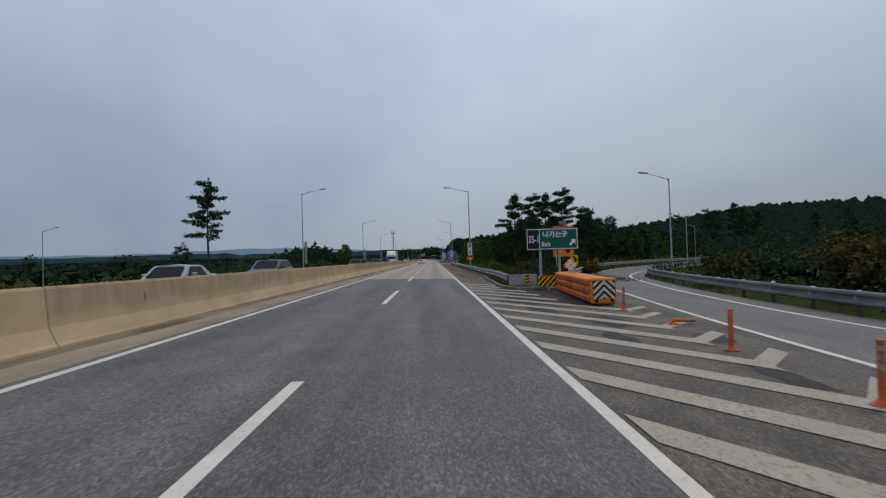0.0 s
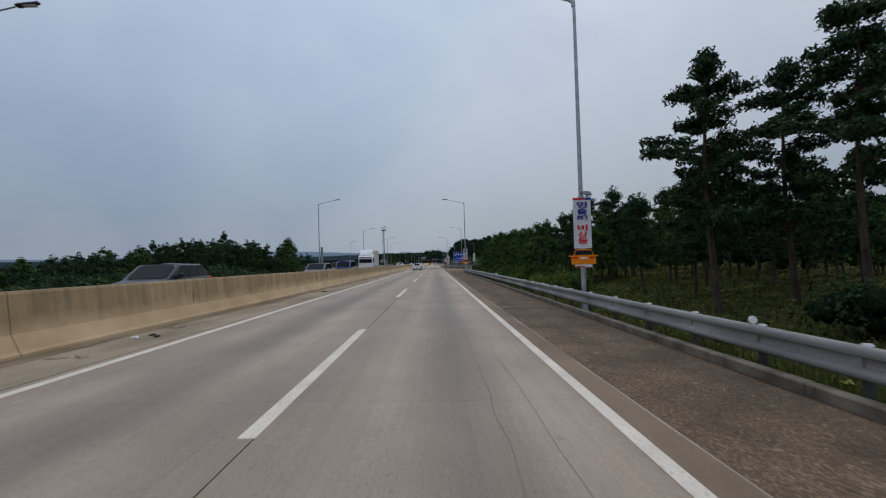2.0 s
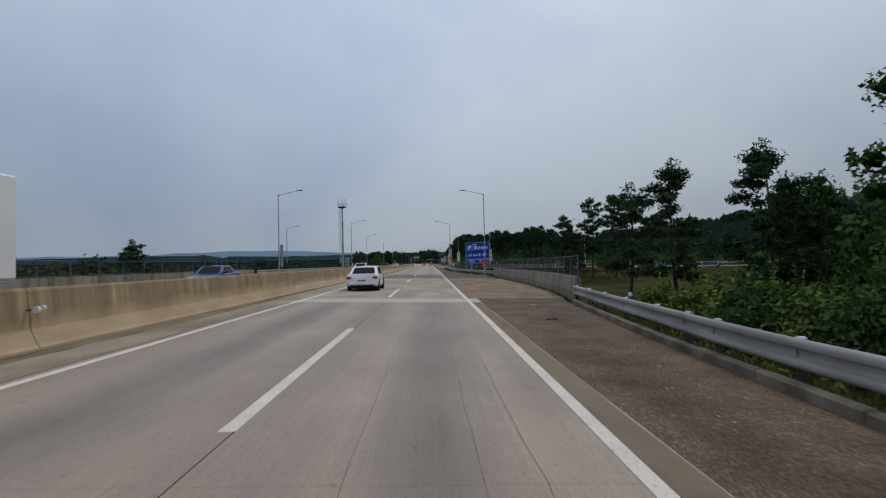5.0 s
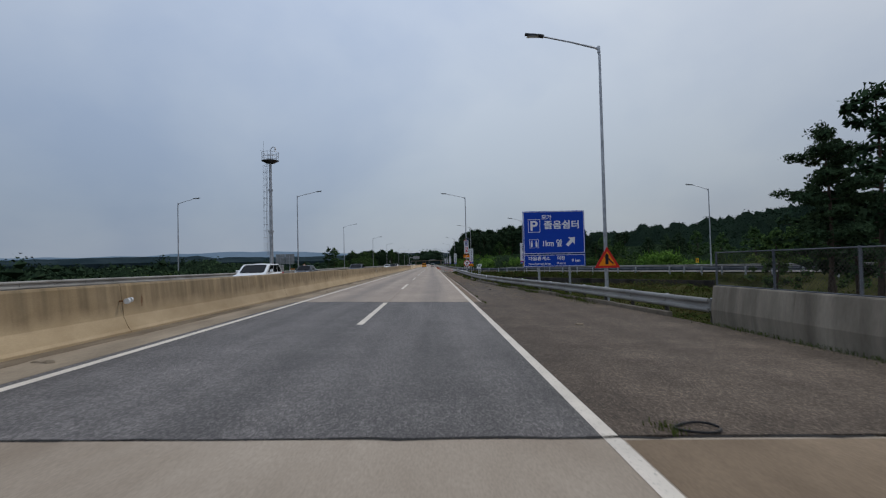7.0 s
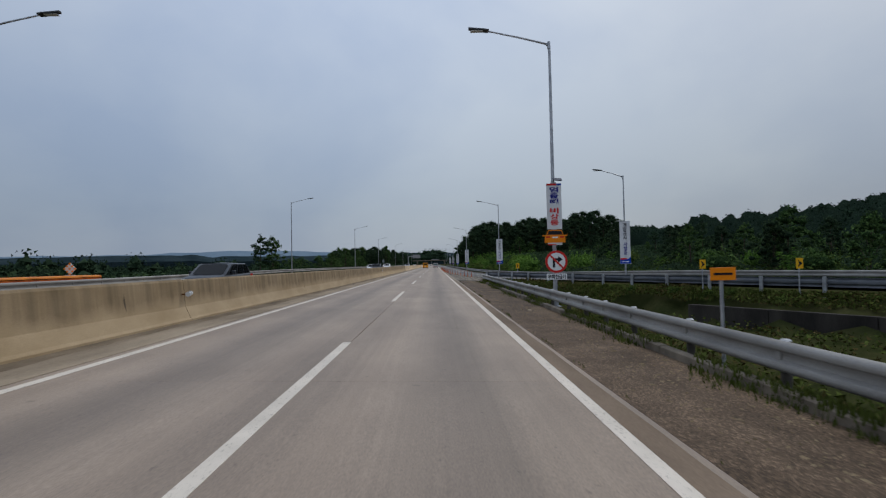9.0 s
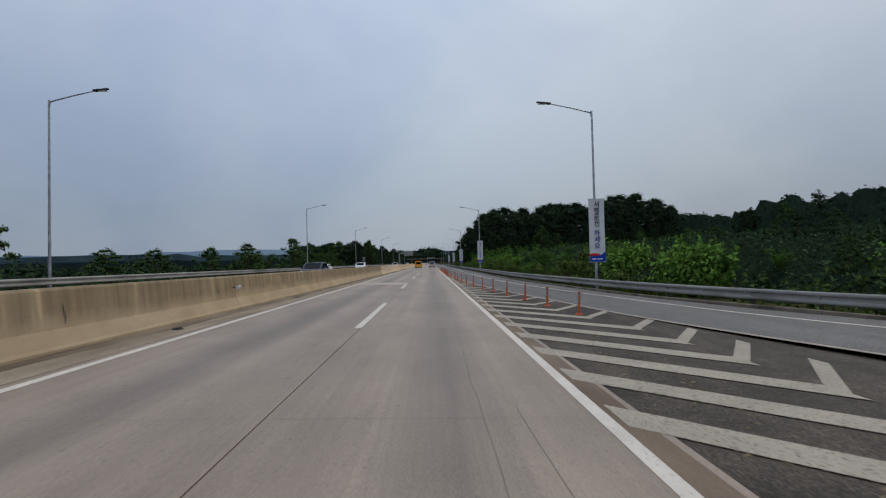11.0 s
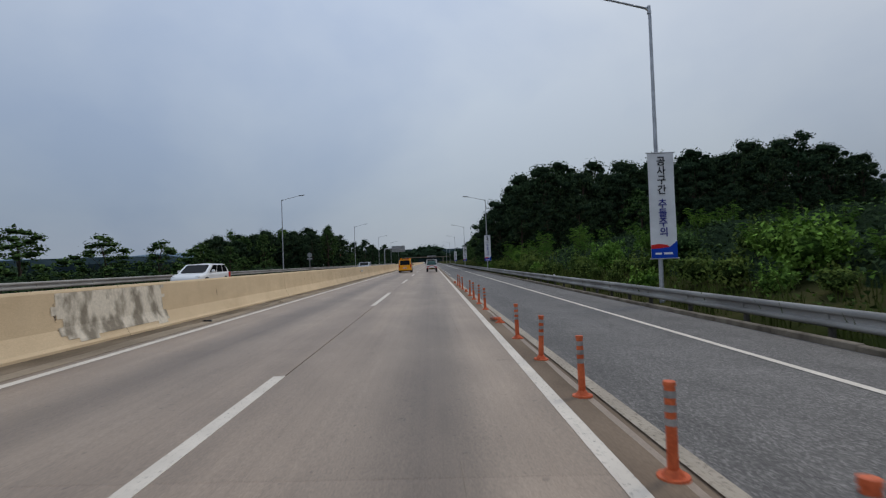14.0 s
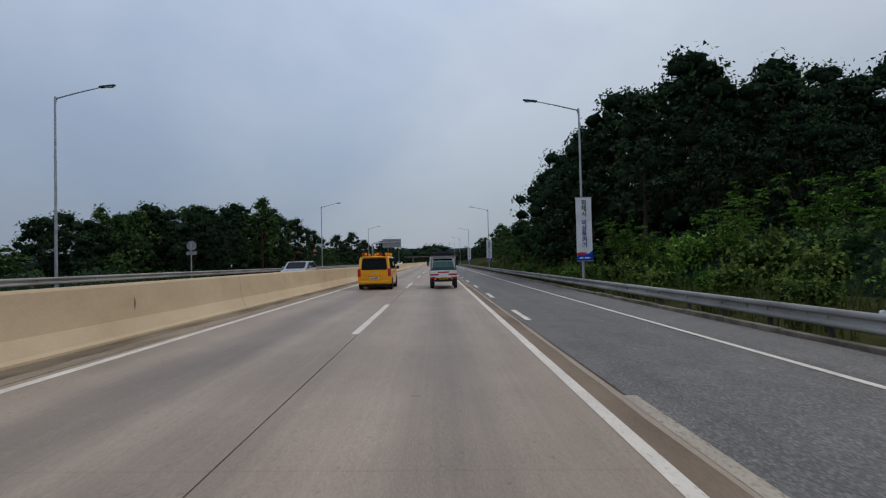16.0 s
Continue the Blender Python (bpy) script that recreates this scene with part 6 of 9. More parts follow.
# ---- camera tower ----
t = thing("camera_tower", "tall grey camera mast with a railed platform and caged ladder", "camera mast", -16.65, 247.3, gz(-16.6))
part("footing", Shape().box(-0.6, 0.6, -0.6, 0.6, -0.2, 0.25, 0.03), M_KERB, t)
for z0, z1, r0 in ((0.2, 5.4, 0.22), (5.4, 10.2, 0.19), (10.2, 13.6, 0.165)):
    part("mast_section", Shape().tube((0, 0, z0), (0, 0, z1), r0, r0 - 0.01, 18), M_GALV, t, smooth=True)
    part("flange", Shape().tube((0, 0, z1 - 0.1), (0, 0, z1 + 0.1), r0 + 0.08, n=18), M_GALV, t)
pl = part("platform", Shape().tube((0, 0, 13.35), (0, 0, 13.6), 0.45, 0.95, 20).tube((0, 0, 13.6), (0, 0, 13.66), 0.98, n=20), M_DKSTEEL, t)
for z in (14.1, 14.6):
    part("rail_ring", Shape().pipe([(0.95 * math.cos(a), 0.95 * math.sin(a), z) for a in [2 * math.pi * k / 24 for k in range(25)]], 0.025, 6), M_GALV, pl)
for k in range(12):
    a = 2 * math.pi * k / 12
    part("baluster", Shape().tube((0.95 * math.cos(a), 0.95 * math.sin(a), 13.6), (0.95 * math.cos(a), 0.95 * math.sin(a), 14.6), 0.018, n=6), M_GALV, pl)
part("camera_arm", Shape().pipe([(0.05, 0, 13.6), (0.05, 0, 14.9), (0.2, 0, 15.2), (0.42, 0, 15.28), (0.6, 0, 15.2)], [0.05, 0.045, 0.04, 0.04, 0.04], 10), M_GALV, t)
part("dome_camera", Shape().tube((0.6, 0, 15.02), (0.6, 0, 15.2), 0.13, 0.1, 14).tube((0.6, 0, 14.9), (0.6, 0, 15.02), 0.07, 0.12, 14), M_SWHITE, t)
part("antenna", Shape().tube((-0.75, 0, 13.6), (-0.75, 0, 16.0), 0.02, 0.008, 6).tube((-0.75, 0, 14.7), (-1.15, 0, 14.95), 0.015, n=6), M_GALV, t)
lad = part("ladder", Shape().tube((-0.42, -0.2, 2.6), (-0.42, -0.2, 13.3), 0.02, n=6).tube((-0.42, 0.2, 2.6), (-0.42, 0.2, 13.3), 0.02, n=6), M_GALV, t)
for k in range(34):
    part("rung", Shape().tube((-0.42, -0.2, 2.8 + 0.31 * k), (-0.42, 0.2, 2.8 + 0.31 * k), 0.012, n=5), M_GALV, lad)
for k in range(14):
    z = 3.2 + 0.76 * k
    part("cage_hoop", Shape().pipe([(-0.42 - 0.42 * math.sin(a), 0.36 * math.cos(a), z) for a in [math.pi * q / 8 for q in range(9)]], 0.014, 5), M_GALV, lad)
for a in (0.5, math.pi / 2, math.pi - 0.5):
    part("cage_bar", Shape().tube((-0.42 - 0.42 * math.sin(a), 0.36 * math.cos(a), 3.2), (-0.42 - 0.42 * math.sin(a), 0.36 * math.cos(a), 13.1), 0.012, n=5), M_GALV, lad)
t = thing("control_cabinet", "grey steel control cabinet at the foot of the mast", "cabinet", -15.9, 247.9, gz(-16))
part("body", Shape().box(-0.4, 0.4, -0.3, 0.3, 0.1, 1.5, 0.02), M_SBACK, t)
part("door", Shape().box(-0.36, 0.36, -0.315, -0.302, 0.2, 1.42, 0.004), M_RAIL, t)
part("plinth", Shape().box(-0.45, 0.45, -0.35, 0.35, -0.2, 0.1, 0.01), M_KERB, t)

# ---- bridge parapet with its fence ----
PARAPET = curve_through([(8.35, 158.6), (9.3, 166), (9.8, 175), (9.95, 185), (9.95, 201.4)], 3.0)
parapet = tagged(new("bridge_parapet"), "streaked concrete bridge parapet", "parapet", kind="structure")
for a, b in zip(PARAPET, PARAPET[1:]):
    path = [(a[0], a[1] + 0.006, gz(a[0])), (b[0], b[1] - 0.006, gz(b[0]))]
    part("parapet_segment", Shape().sweep([(0.0, -0.1), (-0.04, 0.35), (0.05, 1.0), (0.07, 1.03), (0.27, 1.03), (0.29, 1.0), (0.32, -0.1)], path), M_PARA, parapet)


def mesh_fence(name, line, z0, z1, label, stepw=0.11):
    t = tagged(new(name), label, "fence", kind="structure")
    line = resample(line, int(sum(math.hypot(b[0] - a[0], b[1] - a[1]) for a, b in zip(line, line[1:])) / 2.4) + 1)
    high = z1 - z0
    for i, (x, y) in enumerate(line):
        part("fence_post", Shape().tube((x, y, gz(x) + z0 - 0.2), (x, y, gz(x) + z1 + 0.03), 0.03, n=8), M_DKRAIL, t)
    for (xa, ya), (xb, yb) in zip(line, line[1:]):
        for z in (z0 + 0.05, z1):
            part("fence_rail", Shape().tube((xa, ya, gz(xa) + z), (xb, yb, gz(xb) + z), 0.016, n=6), M_DKRAIL, t)
        long = math.hypot(xb - xa, yb - ya)
        s = Shape()
        dx, dy = (xb - xa) / long, (yb - ya) / long
        n = int(long / stepw)
        for k in range(-int(high / stepw), n):
            for sgn in (1, -1):
                u0, u1 = k * stepw, k * stepw + high
                za, zb = (z0 + 0.05, z1) if sgn > 0 else (z1, z0 + 0.05)
                c0, c1 = max(0, u0), min(long, u1)
                if c1 - c0 < 0.02:
                    continue
                f0, f1 = (c0 - u0) / high, (c1 - u0) / high
                p = Vector((xa + dx * c0, ya + dy * c0, gz(xa) + za + (zb - za) * f0))
                q = Vector((xa + dx * c1, ya + dy * c1, gz(xa) + za + (zb - za) * f1))
                w = Vector((0, 0, 0.005))
                s.quad(p - w, q - w, q + w, p + w)
        part("wire_mesh", s, M_POST, t)


mesh_fence("parapet_fence", offset_line(PARAPET, 0.17), 1.0, 1.98, "rusty wire mesh fence on the bridge parapet")
far_parapet = tagged(new("far_parapet"), "concrete parapet of the opposite bridge edge", "parapet", kind="structure")
part("parapet_segment", Shape().sweep([(0.1, -0.1), (0.1, 0.85), (-0.15, 0.85), (-0.15, -0.1)], [(-18.4, y, gz(-18.4)) for y in steps(158, 196, 6)]), M_PARA, far_parapet)
mesh_fence("far_parapet_fence", [(-18.45, 158), (-18.45, 196)], 0.85, 1.75, "wire mesh fence on the far bridge edge", 0.16)

# ---- dark retaining wall in the ditch ----
wall = tagged(new("retaining_wall"), "dark stained concrete retaining wall below the slip road", "wall", kind="structure")
W = resample([(14.3, 263.2), (24.3, 243.4), (29, 236)], 9)
for a, b in zip(W, W[1:]):
    part("wall_panel", Shape().sweep([(-0.15, -2.2), (-0.15, 0.0), (0.15, 0.0), (0.15, -2.2)], [(a[0], a[1], -0.62), (b[0] - 0.01 * (b[0] - a[0]), b[1] - 0.01 * (b[1] - a[1]), -0.62)]), M_OLDW, wall)

# ---- verge reflectors ----
r = random.Random(3)
for x, y, z in ((6.72, 63.9, 0.50), (6.72, 98, 0.50), (7.9, 151, 0.50), (7.9, 221, 0.42), (6.4, 229.5, 0.42), (10.2, 352, 0.44), (10.2, 395, 0.44), (10.25, 418.7, 0.44), (-18.2, 460, 1.0), (13.9, 20, 0.45)):
    t = thing("rail_reflector", "round white reflector on top of the guard rail", "reflector", x, y, gz(x) + z, group="rail reflectors")
    part("lens", Shape().tube((0, -0.02, 0.22), (0, 0.02, 0.22), 0.062, n=18), M_SWHITE, t)
    part("stem", Shape().box(-0.015, 0.015, -0.01, 0.01, 0.0, 0.18), M_GALV, t)
# ---- vehicles ----
def rounded_rings(rows, n=4):
    """Body rings from rows of (y, half width, z low, z high, corner): rounded boxes across the car."""
    rings = []
    for y, w, z0, z1, c in rows:
        ring = []
        for cx, cz, a0 in ((w - c, z1 - c, 0), (-w + c, z1 - c, 90), (-w + c, z0 + c, 180), (w - c, z0 + c, 270)):
            for k in range(n + 1):
                a = radians(a0 + 90 * k / n)
                ring.append((cx + c * math.cos(a), y, cz + c * math.sin(a)))
        rings.append(ring)
    return rings


def face_point(corners, u, v, out=0.0):
    """A point on the quad a b c d (a low-left, b low-right, c up-right, d up-left), moved outwards."""
    a, b, c, d = [Vector(p) for p in corners]
    p = (a * (1 - u) + b * u) * (1 - v) + (d * (1 - u) + c * u) * v
    nrm = (b - a).cross(d - a).normalized()
    return p + nrm * out


def pane(corners, u0, u1, v0, v1, out=0.012, slant0=0.0, slant1=0.0):
    """A window sheet with cut corners on a cabin face."""
    s = Shape()
    k = 0.06
    pts = [(u0 + (u1 - u0) * k, v0), (u1 - (u1 - u0) * k, v0), (u1, v0 + (v1 - v0) * 0.1), (u1 + slant1, v1 - (v1 - v0) * 0.1), (u1 + slant1 - (u1 - u0) * k, v1), (u0 + slant0 + (u1 - u0) * k, v1), (u0 + slant0, v1 - (v1 - v0) * 0.1), (u0, v0 + (v1 - v0) * 0.1)]
    front = [face_point(corners, u, v, out) for u, v in pts]
    back = [face_point(corners, u, v, 0.0) for u, v in pts]
    n = len(pts)
    s.add(front + back, [tuple(range(n))] + [(i, (i + 1) % n, n + (i + 1) % n, n + i) for i in range(n)])
    return s


WHEELS = {}


def wheel(parent, x, y, r, w, side, spokes=7):
    key = (r, w, side)
    if key not in WHEELS:
        rows = [(0.62 * r, -w / 2), (0.9 * r, -w / 2), (r, -w / 2 + 0.03), (r, w / 2 - 0.03), (0.9 * r, w / 2), (0.62 * r, w / 2)]
        n = 28
        rings = [[(b * side, a * math.cos(2 * math.pi * k / n), a * math.sin(2 * math.pi * k / n)) for k in range(n)] for a, b in rows]
        tyre = Shape().loft(rings, ends=False).mesh("tyre", M_TYRE, True)
        s = Shape()
        o = (w / 2 - 0.03) * side
        s.tube((o - 0.06 * side, 0, 0), (o - 0.05 * side, 0, 0), 0.62 * r, n=24)
        s.tube((o - 0.06 * side, 0, 0), (o, 0, 0), 0.14 * r, n=12)
        for k in range(spokes):
            a = 2 * math.pi * k / spokes
            c, d = math.cos(a), math.sin(a)
            h_ = 0.075 * r
            s.add([(o - 0.01 * side, c * 0.1 * r - d * h_, d * 0.1 * r + c * h_), (o - 0.01 * side, c * 0.1 * r + d * h_, d * 0.1 * r - c * h_), (o - 0.015 * side, c * 0.6 * r + d * h_ * 1.3, d * 0.6 * r - c * h_ * 1.3), (o - 0.015 * side, c * 0.6 * r - d * h_ * 1.3, d * 0.6 * r + c * h_ * 1.3)], ((0, 1, 2, 3),))
        ringv = [[(o + q * side, a * math.cos(2 * math.pi * k / 24), a * math.sin(2 * math.pi * k / 24)) for k in range(24)] for a, q in ((0.56 * r, -0.02), (0.64 * r, 0.0), (0.64 * r, -0.05))]
        s.loft(ringv, ends=False)
        # flat black disc that paints the shade behind the spokes
        dark = Shape().disc((o - 0.058 * side, 0, 0), (side, 0, 0), 0.57 * r, 24)
        WHEELS[key] = (tyre, s.mesh("rim", M_RIM), dark.mesh("brake_shadow", M_BLACK))
    e = new("wheel", WHEELS[key][0])
    e.name = "wheel"
    e.matrix_basis = pose(x, y, r)
    e.parent = parent
    for nm, me in (("rim", WHEELS[key][1]), ("hub_back", WHEELS[key][2])):
        ob = new(nm, me)
        ob.parent = e
    return e


def passenger_car(name, label, x, y, turn, paint_, kind="sedan", group="oncoming cars", rear_detail=False):
    """A passenger car standing on the road; its nose points to +y before it is turned."""
    t = thing(name, label, "car", x, y, gz(x), turn, group)
    if kind == "sedan":
        L_, hw, belt, roof, r = 4.75, 0.92, 0.92, 1.45, 0.33
        low = [(0.0, 0.70, 0.42, 0.80, 0.10), (0.08, 0.84, 0.30, 0.98, 0.10), (0.5, hw, 0.24, 1.02, 0.12), (1.2, hw, 0.2, 0.97, 0.12), (2.4, hw, 0.2, belt, 0.12), (3.4, hw, 0.2, 0.90, 0.14), (4.3, 0.88, 0.22, 0.78, 0.16), (4.62, 0.80, 0.28, 0.68, 0.14), (4.75, 0.62, 0.34, 0.58, 0.08)]
        cab = (0.62, 1.55, 2.75, 3.62)
    elif kind == "suv":
        L_, hw, belt, roof, r = 4.75, 0.95, 1.06, 1.64, 0.37
        low = [(0.0, 0.78, 0.46, 1.0, 0.10), (0.08, 0.90, 0.34, 1.10, 0.10), (0.6, hw, 0.28, 1.12, 0.12), (2.4, hw, 0.26, belt, 0.12), (3.5, hw, 0.26, 1.06, 0.14), (4.35, 0.92, 0.28, 0.98, 0.16), (4.66, 0.84, 0.34, 0.84, 0.14), (4.75, 0.68, 0.40, 0.72, 0.08)]
        cab = (0.12, 0.78, 2.65, 3.75)
    else:  # van
        L_, hw, belt, roof, r = 5.1, 0.96, 1.12, 1.94, 0.35
        low = [(0.0, 0.90, 0.42, 1.14, 0.08), (0.06, 0.95, 0.32, 1.16, 0.10), (0.6, hw, 0.28, 1.17, 0.10), (2.6, hw, 0.26, 1.15, 0.10), (4.0, hw, 0.26, 1.10, 0.12), (4.75, 0.93, 0.28, 0.95, 0.18), (5.0, 0.86, 0.32, 0.80, 0.16), (5.1, 0.72, 0.40, 0.68, 0.10)]
        cab = (0.02, 0.14, 3.55, 4.55)
    body = part("body", Shape().loft(rounded_rings(low)), paint_, t, smooth=True)
    y0, y1, y2, y3 = cab
    wb, wt = hw - 0.05, hw - (0.22 if kind == "sedan" else 0.15)
    zb = belt - 0.04
    rows = [(y0, wb * 0.93, zb, zb + 0.12, 0.05), (y0 + (y1 - y0) * 0.55, wb * 0.95, zb, zb + (roof - zb) * 0.68, 0.10)]
    cabin = Shape()
    n = 6
    rings = []
    for yb, yt, tag in ((y0, y1, 0), (y0 + 0.02, y1 + 0.06, 1), (y0 + (y3 - y0) * 0.35, y1 + (y2 - y1) * 0.35, 2), (y0 + (y3 - y0) * 0.65, y1 + (y2 - y1) * 0.65, 3), (y3 - 0.02, y2 - 0.06, 4), (y3, y2, 5)):
        crown = 0.03 if tag in (2, 3) else 0.0
        inset = 0.06 if tag in (0, 5) else 0.0
        rings.append([(wb - inset, yb, zb), (wt + 0.035 - inset, yt * 0.9 + yb * 0.1, zb + (roof - zb) * 0.90), (wt - 0.04 - inset, yt, roof - 0.02), (0.0, yt, roof + crown), (-wt + 0.04 + inset, yt, roof - 0.02), (-wt - 0.035 + inset, yt * 0.9 + yb * 0.1, zb + (roof - zb) * 0.90), (-wb + inset, yb, zb)])
    cabin.loft(rings)
    part("cabin", cabin, paint_, t, smooth=True)
    rear = [(-wb + 0.06, y0, zb), (wb - 0.06, y0, zb), (wt - 0.03, y1 * 0.9 + y0 * 0.1, zb + (roof - zb) * 0.9), (-wt + 0.03, y1 * 0.9 + y0 * 0.1, zb + (roof - zb) * 0.9)]
    part("rear_window", pane(rear, 0.06, 0.94, 0.16 if kind != "van" else 0.06, 0.94), M_GLASS, t)
    front = [(wb - 0.06, y3, zb), (-wb + 0.06, y3, zb), (-wt + 0.03, y2 * 0.9 + y3 * 0.1, zb + (roof - zb) * 0.9), (wt - 0.03, y2 * 0.9 + y3 * 0.1, zb + (roof - zb) * 0.9)]
    part("windscreen", pane(front, 0.05, 0.95, 0.10, 0.97), M_GLASS, t)
    for sgn in (1, -1):
        a, b = (sgn * wb, y0 + 0.02, zb), (sgn * wb, y3 - 0.02, zb)
        c, d = (sgn * (wt + 0.035), y2 * 0.9 + y3 * 0.1, zb + (roof - zb) * 0.9), (sgn * (wt + 0.035), y1 * 0.9 + y0 * 0.1, zb + (roof - zb) * 0.9)
        quad_ = (a, b, c, d) if sgn > 0 else (b, a, d, c)
        cuts = ((0.03, 0.30), (0.33, 0.66), (0.70, 0.95)) if kind == "van" else (((0.20, 0.50), (0.53, 0.88)) if kind == "sedan" else ((0.05, 0.28), (0.31, 0.58), (0.61, 0.90)))
        for u0, u1 in cuts:
            if sgn < 0:
                u0, u1 = 1 - u1, 1 - u0
            part("side_window", pane(quad_, u0, u1, 0.14, 0.95), M_GLASS, t)
        part("mirror", Shape().box(min(sgn * (hw + 0.02), sgn * (hw + 0.2)), max(sgn * (hw + 0.02), sgn * (hw + 0.2)), y3 - 0.75, y3 - 0.6, belt + 0.02, belt + 0.2, 0.03).box(min(sgn * (hw - 0.1), sgn * (hw + 0.05)), max(sgn * (hw - 0.1), sgn * (hw + 0.05)), y3 - 0.72, y3 - 0.64, belt, belt + 0.06), M_BLACK if kind == "van" else paint_, t)
        for yy in (0.86, L_ - 0.98):
            part("wheel_arch", Shape().tube((sgn * (hw - 0.22), yy, r + 0.02), (sgn * (hw + 0.004), yy, r + 0.02), r + 0.07, n=28), M_BLACK, t)
            wheel(t, sgn * (hw - 0.09), yy, r, 0.22, sgn)
        zl = belt - 0.14 if kind != "van" else 1.05
        tl = part("tail_lamp", Shape().box(min(sgn * (hw - 0.34), sgn * (hw - 0.02)) if kind == "sedan" else min(sgn * (hw - 0.2), sgn * (hw - 0.005)), max(sgn * (hw - 0.34), sgn * (hw - 0.02)) if kind == "sedan" else max(sgn * (hw - 0.2), sgn * (hw - 0.005)), -0.012 if kind != "sedan" else 0.0, 0.34, zl - (0.08 if kind == "sedan" else 0.3), zl + (0.08 if kind == "sedan" else 0.16), 0.03), M_TAIL, t)
        part("headlamp", Shape().box(min(sgn * (hw - 0.36), sgn * (hw - 0.1)), max(sgn * (hw - 0.36), sgn * (hw - 0.1)), L_ - 0.42, L_ - 0.10, 0.62 if kind == "sedan" else 0.74, 0.76 if kind == "sedan" else 0.9, 0.04), M_CLEAR, t)
        part("door_handle", Shape().box(min(sgn * (hw - 0.02), sgn * (hw + 0.025)), max(sgn * (hw - 0.02), sgn * (hw + 0.025)), 1.75, 1.95, belt - 0.17, belt - 0.13, 0.008), paint_, t)
        part("sill", Shape().box(min(sgn * (hw - 0.12), sgn * (hw - 0.01)), max(sgn * (hw - 0.12), sgn * (hw - 0.01)), 1.3, L_ - 1.45, 0.2, 0.27, 0.01), M_BLACK, t)
    part("rear_bumper", Shape().box(-hw + 0.12, hw - 0.12, -0.05, 0.25, 0.36, 0.54, 0.04), paint_, t)
    if kind != "van":
        part("bumper_insert", Shape().box(-hw + 0.22, hw - 0.22, -0.04, 0.2, 0.26, 0.36, 0.02), M_BLACK, t)
    part("grille", Shape().box(-0.45, 0.45, L_ - 0.08, L_ + 0.012, 0.48, 0.62, 0.01), M_BLACK, t)
    pl = part("number_plate", Shape().box(-0.26, 0.26, -0.075, -0.052, 0.58 if kind != "van" else 0.62, 0.70 if kind != "van" else 0.74, 0.004), M_SWHITE, t)
    zc = 0.64 if kind != "van" else 0.68
    for a, b in ((-0.22, -0.08), (-0.04, 0.22)):
        part("number_bar", Shape().box(a, b, -0.080, -0.076, zc - 0.03, zc + 0.03), M_SBLACK, pl)
    part("underbody", Shape().box(-hw + 0.14, hw - 0.14, 0.3, L_ - 0.4, 0.17, 0.3), M_BLACK, t)
    return t


passenger_car("sedan", "white saloon car driving in the fast lane", -2.05, 166.0, 0, M_CARW, "sedan", "")
van = passenger_car("minivan", "bright yellow minivan with warning lamps on its roof", -1.78, 438.9, 0, M_YELLOW, "van", "")
for px, py, mt in ((-0.72, 0.35, M_TAIL), (-0.55, 0.35, M_AMBER), (0.20, 0.35, M_AMBER), (0.38, 0.35, M_TAIL), (0.72, 0.7, M_AMBER), (0.62, 1.5, M_AMBER), (0.80, 1.5, M_AMBER), (0.62, 3.0, M_AMBER), (0.78, 3.0, M_AMBER), (-0.3, 3.0, M_AMBER), (-0.7, 3.0, M_AMBER)):
    px *= 0.92
    b = part("warning_lamp", Shape().tube((px, py - 0.02, 2.06), (px, py + 0.10, 2.06), 0.085, 0.07, 16), M_YELLOW, van, "round roof lamp")
    part("lens", Shape().tube((px, py - 0.04, 2.06), (px, py - 0.022, 2.06), 0.07, 0.082, 16), mt, b)
    part("stem", Shape().tube((px, py + 0.04, 1.92), (px, py + 0.04, 2.0), 0.025, n=8), M_YELLOW, b)
part("roof_spoiler", Shape().box(-0.74, 0.74, -0.06, 0.3, 1.86, 1.93, 0.02), M_YELLOW, van)
part("badge", Shape().tube((0, -0.03, 0.98), (0, -0.015, 0.98), 0.07, n=18), M_CHROME, van)
part("plate_trim", Shape().box(-0.42, 0.42, -0.045, 0.0, 0.80, 0.84, 0.01), M_YELLOW, van)
part("window_sticker", Shape().box(0.895, 0.9, 2.35, 2.62, 1.3, 1.6), M_SWHITE, van)


